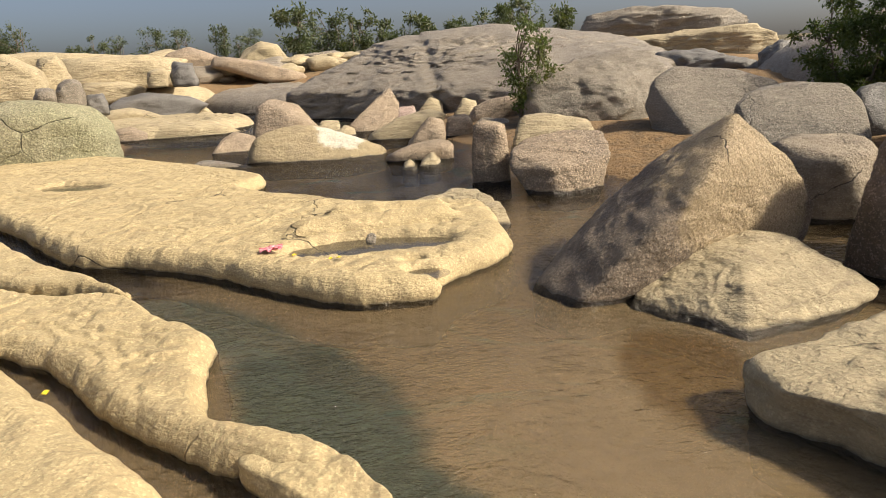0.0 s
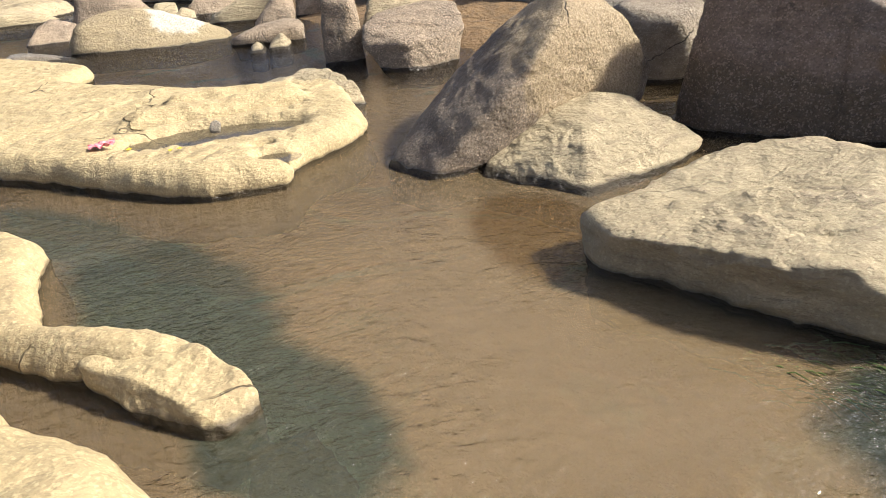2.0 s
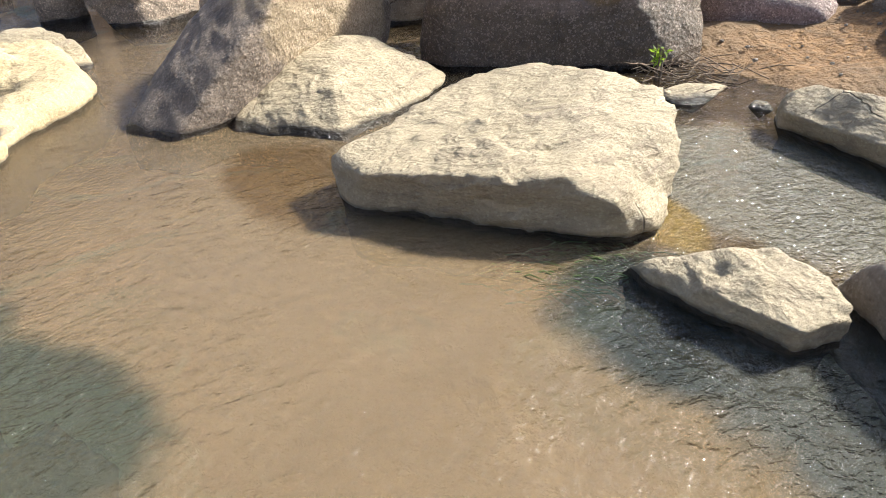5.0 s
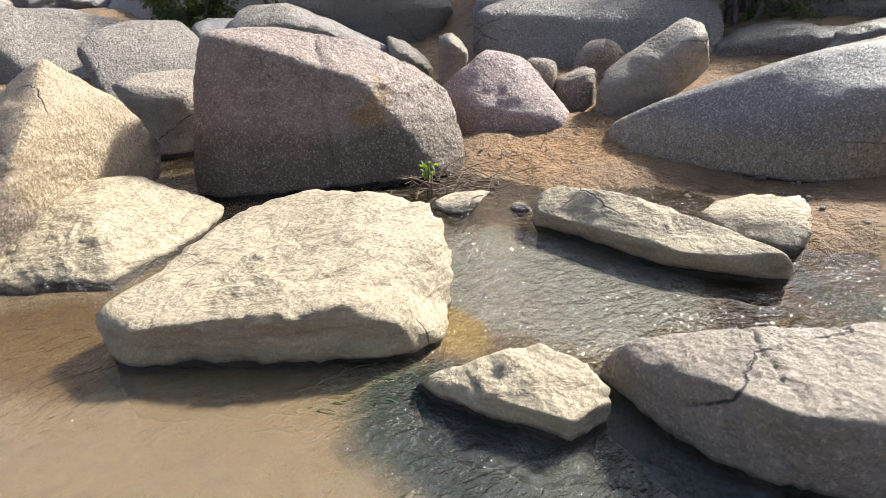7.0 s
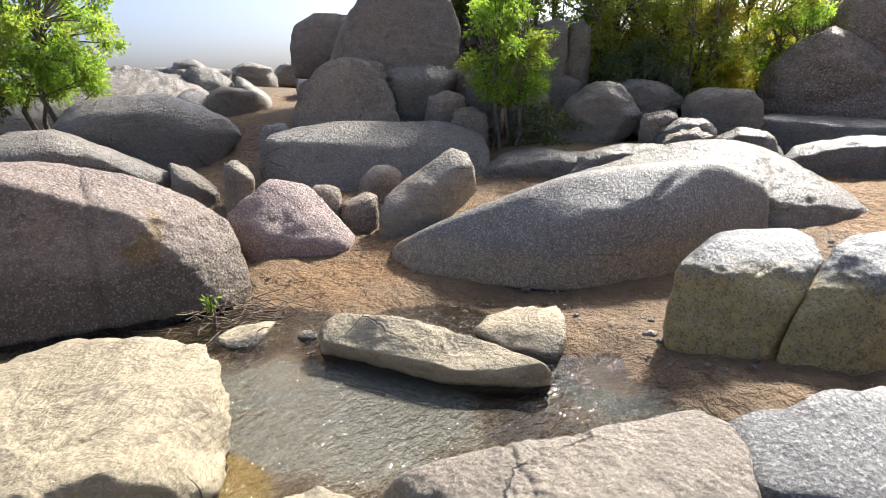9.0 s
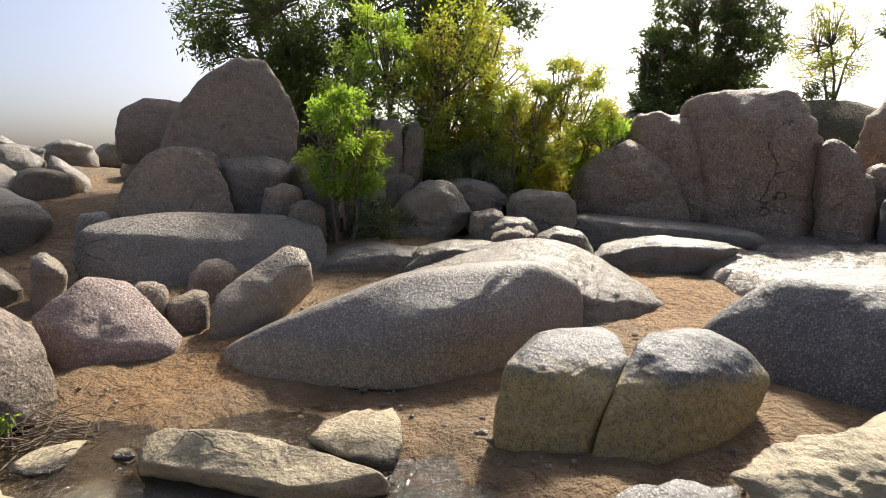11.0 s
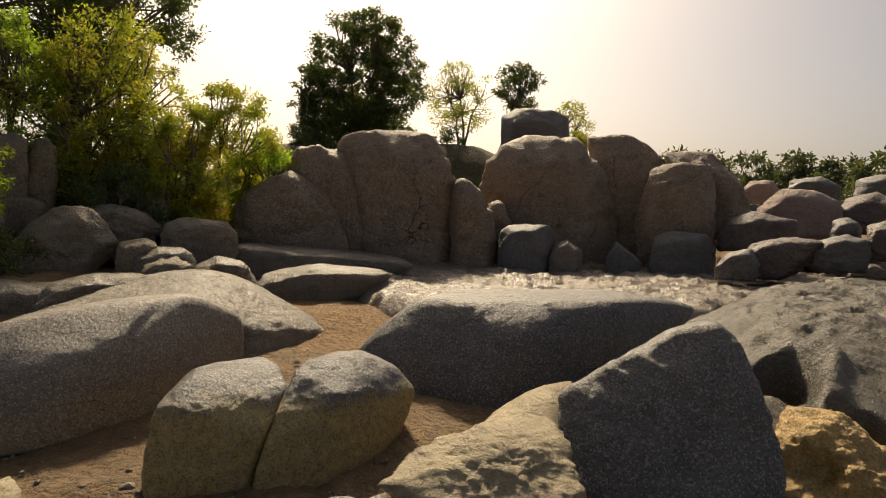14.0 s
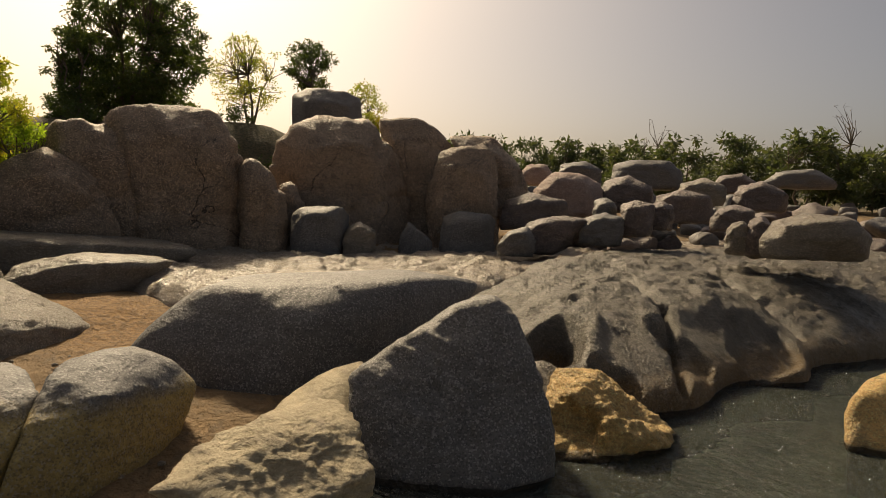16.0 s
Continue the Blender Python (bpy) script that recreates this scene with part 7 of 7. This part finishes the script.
rock("boulder", (0.26, 8.81, -0.02), [(-0.56, 0.3, 0.32), (-0.33, 0.6, 0.39), (0.04, 0.39, 0.38), (0.32, -0.02, 0.25), (0.46, -0.43, 0.07), (0.36, -0.63, 0), (0.04, -0.31, 0.08), (-0.34, 0.1, 0.23)], (0.01, 0.25), TAN, 12, 5, 0.04, "rounded sandy rock fin at the slab edge", "boulder", "")
rock("boulder", (-0.17, 8.86, -0.04), [(-0.51, 0, 0.36), (-0.07, 0.32, 0.37), (0.26, 0.12, 0.23), (0.38, -0.18, 0), (0.08, -0.18, 0.03), (-0.15, -0.08, 0.23)], (-0.00, 0.25), TAN, 12, 4, 0.04, "small sandy rock fin beside another", "boulder", "")
rock("stone", (-0.99, 6.85, 0.29), [(-0.06, -0.04, 0.02), (-0.04, 0.01, 0.06), (0.01, 0.05, 0.07), (0.05, 0.02, 0.04), (0.04, -0.03, 0)], (-0.01, 0.06), GREY_PALE, 12, 3, 0.006, "small pale stone in a rock hollow", "stone", "", sink=.04)
rock("stone", (-1.54, 2.91, -0.05), [(-0.03, -0.04, 0), (-0.02, -0, 0.03), (-0, 0.03, 0.02), (0.03, 0.02, -0.01), (0.03, -0.01, -0.04)], (-0.03, 0.05), GREY_PALE, 12, 3, 0.006, "pebble lodged in a rock crack", "stone", "", sink=.04)
rock("stone", (5.32, 2.81, -0.02), [(-0.08, 0.08, 0.04), (-0, 0.07, 0.07), (0.06, -0.03, 0.07), (0.04, -0.11, 0.03), (-0.02, -0.01, 0)], (0.07, 0.05), TAN, 12, 3, 0.01, "small stone in the shallow water", "stone", "", sink=.04)
rock("stone", (6.24, -0.19, 0.11), [(-0.02, 0.08, 0.01), (0.01, 0.02, 0.03), (0.02, -0.05, 0.02), (-0.01, -0.05, 0)], (0.05, 0.01), GREY_PALE, 14, 3, 0.004, "flat pale chip of stone on sand", "stone", "", sink=.04)
rock("boulder", (7.86, 0.00, -0.05), [(-0.25, 0.22, -0.29), (-0.05, 0.23, -0.06), (0.18, 0.05, 0.06), (0.2, -0.22, 0.11), (-0.09, -0.28, -0.18)], (0.50, 0.05), DARK_GREY, 11, 4, 0.02, "dark wet boulder wedged under a larger one", "boulder", "")
rock("boulder", (7.43, 0.41, -0.05), [(-0.15, 0.43, -0.06), (0.13, 0.12, 0.07), (0.28, -0.22, 0.14), (-0.02, -0.25, -0.12), (-0.25, -0.08, -0.09)], (0.39, 0.07), TAN_GREY, 11, 4, 0.02, "low sandy rock beneath a larger boulder", "boulder", "")

# ---- plants ----
def tube(bm_v, bm_f, pts, radii, sides=6):
    base = len(bm_v)
    pts = [np.array(p, float) for p in pts]
    for i, (p, r) in enumerate(zip(pts, radii)):
        d = pts[min(i + 1, len(pts) - 1)] - pts[max(i - 1, 0)]
        d /= np.linalg.norm(d) + 1e-9
        u = np.cross(d, (.31, .2, .93) if abs(d[2]) < .9 else (1, 0, 0))
        u /= np.linalg.norm(u)
        w = np.cross(d, u)
        for k in range(sides):
            a = 2 * math.pi * k / sides
            bm_v.append(p + r * (math.cos(a) * u + math.sin(a) * w))
    for i in range(len(pts) - 1):
        for k in range(sides):
            a, b = base + i * sides + k, base + i * sides + (k + 1) % sides
            bm_f.append((a, b, b + sides, a + sides))


def leaves(rng, centres, radii, count, size, droop=.3):
    """Folded leaf blades scattered in and around clumps."""
    which = rng.choice(len(centres), count, p=(radii ** 2) / (radii ** 2).sum())
    d = rng.normal(size=(count, 3))
    d /= np.linalg.norm(d, axis=1)[:, None]
    p = centres[which] + d * (radii[which] * rng.uniform(.15, 1.6, count))[:, None] * (1, 1, .8)
    along = rng.normal(size=(count, 3)) + d * .8
    along[:, 2] -= droop
    along /= np.linalg.norm(along, axis=1)[:, None]
    side = np.cross(along, rng.normal(size=(count, 3)))
    side /= np.linalg.norm(side, axis=1)[:, None] + 1e-9
    up = np.cross(side, along)
    s = size * rng.uniform(.6, 1.35, count)[:, None]
    v = np.empty((count, 4, 3))
    v[:, 0], v[:, 2] = p, p + along * s
    v[:, 1] = p + along * s * .45 + side * s * .2 + up * s * .06
    v[:, 3] = p + along * s * .45 - side * s * .2 + up * s * .06
    i = np.arange(count)[:, None] * 4
    return v.reshape(-1, 3), np.concatenate([i + (0, 1, 2), i + (0, 2, 3)])


def plant(name, at, height, width, material, count, size, label, category, seed, clumps=26, stems=3, bare=.18, depth=None, group="", lean=(0, 0), top_heavy=.55):
    rng = np.random.RandomState(seed)
    root = tagged(new(name), label, category, group)
    root.location = at
    depth = depth or width
    bv, bf, cs, rs = [], [], [], []
    low = height * bare
    for k in range(clumps):
        a, q = rng.uniform(0, 2 * math.pi), rng.uniform(0, 1) ** .5
        h = rng.uniform(0, 1)
        wide = math.sin(math.pi * min(max(.12 + .8 * h, 0), 1)) ** .6 * (1 - .25 * abs(h - top_heavy))
        r = rng.uniform(.5, 1.3) * .29 * (width * depth * (height - low) / clumps) ** (1 / 3) * (1.15 - .35 * h)
        cs.append((q * math.cos(a) * (width / 2 - r) * wide + lean[0] * h, q * math.sin(a) * (depth / 2 - r) * wide + lean[1] * h, low + r * .6 + h * (height - low - 1.5 * r)))
        rs.append(r)
    cs, rs = np.array(cs), np.array(rs)
    thick = max(.012 * height, .015)
    forks = []
    for k in range(stems):
        a = rng.uniform(0, 2 * math.pi)
        foot = np.array((.06 * width * math.cos(a), .06 * width * math.sin(a), -.35))
        tip = np.array((.22 * width * math.cos(a) + lean[0] * .6, .22 * depth * math.sin(a) + lean[1] * .6, height * .72))
        pts = [foot + (tip - foot) * s + rng.normal(size=3) * .03 * height * (s > 0) * (s < 1) for s in (0, .2, .4, .6, .8, 1)]
        tube(bv, bf, pts, [thick * (1.5 - 1.15 * s) for s in (0, .2, .4, .6, .8, 1)], 7)
        forks += pts[1:5]
    forks = np.array(forks)
    for c, r in zip(cs, rs):
        cand = forks[forks[:, 2] < c[2] + .1 * height]
        cand = cand if len(cand) else forks
        f = cand[np.argmin(np.linalg.norm(cand - c, axis=1))]
        m = (f + c) / 2 + rng.normal(size=3) * .08 * np.linalg.norm(c - f)
        tube(bv, bf, [f, m, c], [thick * .5, thick * .35, thick * .15], 5)
        for t in range(3):
            e = c + rng.normal(size=3) * r * .5
            tube(bv, bf, [c, (c + e) / 2 + rng.normal(size=3) * .08 * r, e], [thick * .16, thick * .12, thick * .06], 4)
    mesh_object("trunk", bv, bf, BARK, root)
    if count:
        v, f = leaves(rng, cs, rs, count, size)
        mesh_object("crown", v, f, material, root, False)
    return root


plant("bush", (2.3, 20.0, .5), 3.0, 2.0, LEAF_DARK, 4200, 0.115, "fresh green bush at the foot of the dome", "bush", 1, clumps=80, stems=4, bare=.1)
plant("tree", (12.3, 15.6, 1.3), 4.6, 4.6, LEAF_FRESH, 28350, 0.116, "leafy green tree on the rocky slope", "tree", 2, clumps=120)
# dark leaves put this bush's shade into its colour
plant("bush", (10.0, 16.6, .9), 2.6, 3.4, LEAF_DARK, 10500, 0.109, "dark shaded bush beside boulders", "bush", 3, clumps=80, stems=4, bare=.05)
plant("bush", (13.2, 3.5, .9), 3.2, 2.3, LEAF_FRESH, 11000, 0.085, "bright green bush growing between boulders", "bush", 4, clumps=90, stems=6, bare=.3)
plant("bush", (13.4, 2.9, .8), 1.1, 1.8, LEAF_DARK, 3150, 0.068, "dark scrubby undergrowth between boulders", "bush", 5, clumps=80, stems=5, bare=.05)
plant("shrub", (16.8, 3.9, 1.5), 5.0, 3.4, LEAF_FRESH, 17000, 0.1, "tall yellow-green shrub behind boulders", "shrub", 6, clumps=120, stems=5, bare=.08)
plant("shrub", (17.8, 1.7, 1.4), 5.4, 4.2, LEAF_YELLOW, 22000, 0.1, "tall shrub with yellowing leaves", "shrub", 7, clumps=138, stems=6, bare=.06)
plant("shrub", (19.0, -.9, 1.5), 4.0, 3.4, LEAF_YELLOW, 15000, 0.1, "olive-green shrub beside giant boulders", "shrub", 8, clumps=102, stems=5, bare=.04)
plant("shrub", (18.3, .5, 1.4), 3.2, 3.2, LEAF_YELLOW, 11000, 0.1, "olive-green shrub beside giant boulders", "shrub", 9, clumps=90, stems=5, bare=.04)
plant("shrub", (17.6, .4, 1.2), 3.6, 3.0, LEAF_YELLOW, 14000, .1, "olive-green shrub behind low boulders", "shrub", 40, clumps=70, stems=6, bare=.03)
plant("shrub", (18.6, -1.9, 1.3), 3.0, 2.4, LEAF_FRESH, 9000, .1, "light green shrub beside giant boulders", "shrub", 41, clumps=60, stems=6, bare=.03)
plant("shrub", (17.2, 2.6, 1.3), 4.6, 3.4, LEAF_YELLOW, 15000, .1, "tall shrub with yellowing leaves", "shrub", 42, clumps=80, stems=6, bare=.05)
# shade between the boulders is carried by the darker leaf colour
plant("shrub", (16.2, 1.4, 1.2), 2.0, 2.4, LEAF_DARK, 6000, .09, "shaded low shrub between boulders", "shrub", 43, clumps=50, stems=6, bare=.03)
plant("tree", (22.5, 8.0, 2.8), 8.6, 10.0, LEAF_DARK, 44000, 0.16, "spreading dark-green tree with bent limbs", "tree", 10, clumps=170, stems=4, bare=.16)
plant("tree", (24.0, 3.2, 3.0), 8.2, 7.0, LEAF_DARK, 24000, 0.15, "open-crowned green tree behind yellowing shrubs", "tree", 11, clumps=130, stems=4, bare=.3)
plant("tree", (27.0, -6.0, 4.4), 5.7, 5.6, LEAF_DARK, 46200, 0.136, "dense dark evergreen tree behind boulders", "tree", 12, clumps=270, stems=4, bare=.06)
plant("bush", (25.3, -3.8, 4.0), 3.6, 2.2, LEAF_DARK, 10500, 0.116, "dark bush beside an evergreen tree", "bush", 13, bare=.03, clumps=70)
plant("tree", (30.8, -11.3, 5.2), 4.2, 4.2, LEAF_YELLOW, 4620, 0.116, "thin half-bare tree against the sky", "tree", 14, clumps=132, stems=3, bare=.2)
plant("tree", (28.8, -13.6, 4.9), 4.3, 2.8, LEAF_DARK, 4620, 0.136, "small tree behind a perched boulder", "tree", 15, clumps=48, stems=2, bare=.5)
plant("shrub", (26.8, -15.4, 4.4), 3.0, 2.4, LEAF_YELLOW, 3150, 0.116, "thin shrub behind a perched boulder", "shrub", 16, clumps=54, bare=.2)
plant("dead_tree", (30.7, -69.7, 3.6), 9.4, 5, LEAF_FAR, 0, .3, "bare dead tree on the far bank", "tree", 17, clumps=22, stems=1, bare=.4)
plant("dead_tree", (42.6, -57, 3.6), 7.4, 5, LEAF_FAR, 0, .3, "bare dead tree on the far bank", "tree", 18, clumps=22, stems=2, bare=.3)
far = np.random.RandomState(21)
# far bank, seen beyond the boulder field
for k in range(48):
    a = radians(116 + 58 * (k + far.uniform(0, .8)) / 48)
    d = far.uniform(62, 92)
    h = far.uniform(4.5, 7)
    plant("tree", (d * math.sin(a), d * math.cos(a), 2.9), h, far.uniform(5, 9), LEAF_FAR, 2000, .5, "distant dark-green tree on the far bank", "tree", 100 + k, clumps=26, stems=2, bare=.0, group="far treeline")
# upstream treeline
for k in range(26):
    a = radians(-42 + 52 * (k + far.uniform(0, .8)) / 26)
    d = far.uniform(150, 200) if a < radians(-14) else far.uniform(75, 100)
    h = far.uniform(6, 11) if a < radians(-14) else far.uniform(5, 8)
    plant("tree", (d * math.sin(a), d * math.cos(a), 4.2 if a < radians(-14) else 2.6), h, h * far.uniform(.7, 1.1), LEAF_FAR, 1500, .5, "distant green tree beyond the river", "tree", 140 + k, clumps=22, stems=2, bare=.12, group="upstream treeline")

# ---- loose boulders strewn over the flats and slopes ----
def strew(count, place, sizes, material, label, seed, tall=.36):
    """Rocks past counting, as one object."""
    rng = np.random.RandomState(seed)
    kinds = []
    for k in range(7):
        q = rng.normal(size=(10, 3))
        q /= np.linalg.norm(q, axis=1)[:, None]
        kinds.append(q * (.62, .5, tall) + (0, 0, tall * .5))
    verts, faces = [], []
    for k in range(count):
        x, y = place(rng)
        s = rng.uniform(*sizes) * (1.6 if rng.uniform() < .12 else 1)
        z = float(land_height(np.array([x]), np.array([y]))[0])
        a, q = rng.uniform(0, 6.28), kinds[k % 7]
        turned = np.stack([q[:, 0] * math.cos(a) - q[:, 1] * math.sin(a), q[:, 0] * math.sin(a) + q[:, 1] * math.cos(a), q[:, 2]], 1) * s
        v, f = rock_shape((x, y, z + .08 * s), turned, (0, 0), rng.uniform(9, 14), 3, .05 * s, (), 1.4 / s, .1 * s, .5)
        f = np.array(f) + sum(len(w) for w in verts)
        verts.append(v + (x, y, z + .08 * s))
        faces.append(f)
    ob = mesh_object("loose_boulders", np.concatenate(verts), np.concatenate(faces), material)
    return tagged(ob, label, "boulders", kind="stuff")


def between(a, b, c, d):
    """A place in the strip from a to b, widened towards c and d."""
    return lambda rng: (lambda u, v: (a[0] + (b[0] - a[0]) * u + (c[0] + (d[0] - c[0]) * u) * v, a[1] + (b[1] - a[1]) * u + (c[1] + (d[1] - c[1]) * u) * v))(rng.uniform(), rng.uniform())


strew(130, between((10, -19), (12, -62), (16, 6), (40, 4)), (.5, 1.7), FIELD, "weathered pinkish granite boulders in a far field", 31)
strew(130, between((10, -19), (12, -62), (16, 6), (40, 4)), (.5, 1.7), DARK_GREY, "dark weathered granite boulders in a far field", 35)
strew(120, between((-44, 34), (-6, 62), (6, 16), (6, 10)), (1.2, 4.5), TAN, "low tan granite rocks on the upstream bank", 32, .12)
strew(50, between((-44, 34), (-6, 62), (6, 16), (6, 10)), (1.2, 5), GREY_PALE, "low grey granite rocks on the upstream bank", 36, .12)
strew(40, between((12, 9), (16, 30), (12, 2), (10, 4)), (.6, 2.0), GREY_PALE, "grey granite rocks on the slope", 33)
strew(36, between((19, 2), (24, 12), (4, -2), (6, 0)), (.7, 2.2), DARK_GREY, "dark granite boulders among shrubs", 34)


# ---- small things ----
def twist(name, at, size, material, label, category, seed, folds=3.0, flat=.25):
    """A crumpled scrap: a sheet pushed into folds."""
    rng = np.random.RandomState(seed)
    n = 14
    u, v = np.meshgrid(np.linspace(-1, 1, n), np.linspace(-1, 1, n))
    p = np.stack([u.ravel(), v.ravel(), np.zeros(n * n)], 1)
    h = fbm(p * folds * .6 + seed, 3)
    w = 1 - .25 * fbm(p * 1.3 + 5 + seed, 2)
    x, y, z = p[:, 0] * size[0] * w, p[:, 1] * size[1] * w, (h - h.min()) * size[0] * flat + .004
    idx = np.arange(n * n).reshape(n, n)
    quads = np.stack([idx[:-1, :-1], idx[:-1, 1:], idx[1:, 1:], idx[1:, :-1]], -1).reshape(-1, 4)
    back = quads[:, ::-1] + n * n
    verts = np.concatenate([np.stack([x, y, z], 1), np.stack([x, y, z - .003], 1)])
    ob = mesh_object(name, verts, np.concatenate([quads, back]), material)
    ob.location = at
    ob.rotation_euler[2] = rng.uniform(0, 6.28)
    return tagged(ob, label, category)


RED_CLOTH = plain("red_cloth", (.5, .03, .08), (.75, .45, .48), .8, 24)
YELLOW_SCRAP = plain("yellow_petals", (.75, .6, .03), (.62, .45, .03), .6, 60)
twist("cloth_scrap", (-2.05, 6.52, .31), (.12, .08), RED_CLOTH, "crumpled red and white cloth scrap on bedrock", "cloth", 3, flat=.5)
for k, (x, y) in enumerate(((-1.33, 6.1), (-1.25, 6.13), (-1.75, 6.3), (-2.69, 3.43)  )):
    twist("yellow_scrap", (x, y, .31 if y > 5 else .27), (.026, .018), YELLOW_SCRAP, "small yellow flower scrap lying on rock", "litter", 10 + k, flat=.4)

# driftwood and dry stalks caught at the foot of the cracked boulder
TWIG = plain("dry_twigs", (.1, .07, .045), (.24, .18, .12), .9, 40)
rng = np.random.RandomState(77)
tv, tf = [], []
for k in range(130):
    c0 = np.array((5.5, 3.75, .06)) + rng.normal(size=3) * (.28, .3, .035)
    a, le = rng.uniform(0, 6.28), rng.uniform(.08, .4)
    d0 = np.array((math.cos(a), math.sin(a), rng.uniform(-.15, .5))) * le
    tube(tv, tf, [c0, c0 + d0 * .5 + rng.normal(size=3) * .02, c0 + d0], [.006, .005, .003], 4)
tagged(mesh_object("driftwood", tv, tf, TWIG), "tangle of dry twigs and stalks on wet sand", "twigs", kind="stuff")

# strands of green weed streaming from under the flat rock
WEED = plain("green_weed", (.03, .07, .012), (.07, .12, .02), .4, 30)
tv, tf = [], []
for k in range(220):
    c0 = np.array((2.45, 1.95, -.04)) + rng.normal(size=3) * (.2, .12, .012)
    d0 = np.array((.55 + rng.normal() * .2, -.75 + rng.normal() * .2, 0)) * rng.uniform(.08, .26)
    tube(tv, tf, [c0, c0 + d0 * .5 + (0, 0, .03), c0 + d0 + rng.normal(size=3) * (.03, .03, .008)], [.005, .004, .002], 3)
tagged(mesh_object("water_weed", tv, tf, WEED), "dark green weed trailing in the current", "weed", kind="stuff")

# a sprig in the crack of the big boulder
plant("sprig", (5.3, 3.95, .12), .26, .16, LEAF_FRESH, 60, .06, "thin green sprig growing from a crack", "plant", 51, clumps=8, stems=3, bare=.1)

# pebbles on the sand
tv, tf = [], []
for k in range(260):
    x, y = rng.uniform(5.6, 9.5), rng.uniform(-2.6, 4.6)
    z = float(land_height(np.array([x]), np.array([y]))[0])
    if z < .04:
        continue
    s = rng.uniform(.012, .045)
    u, f = ball(1)
    base = sum(len(q) for q in tv)
    tv.append(u * s * (1, rng.uniform(.6, 1), .55) + (x, y, z + .03))
    tf += [[i + base for i in q] for q in f]
tagged(mesh_object("pebbles", np.concatenate(tv), tf, GREY_PALE), "small pebbles scattered on the sand", "pebbles", kind="stuff")

# scrub on the ridge behind the giant boulders
for k in range(16):
    x, y = 23.5 + 7 * rng.uniform(), -2 - 14 * rng.uniform()
    z = float(land_height(np.array([x]), np.array([y]))[0])
    plant("bush", (x, y, z - .1), rng.uniform(.6, 1.3), rng.uniform(1, 2), LEAF_DARK, 900, .12, "low dark scrub bush on the ridge", "bush", 200 + k, clumps=18, stems=3, bare=.03, group="ridge scrub")
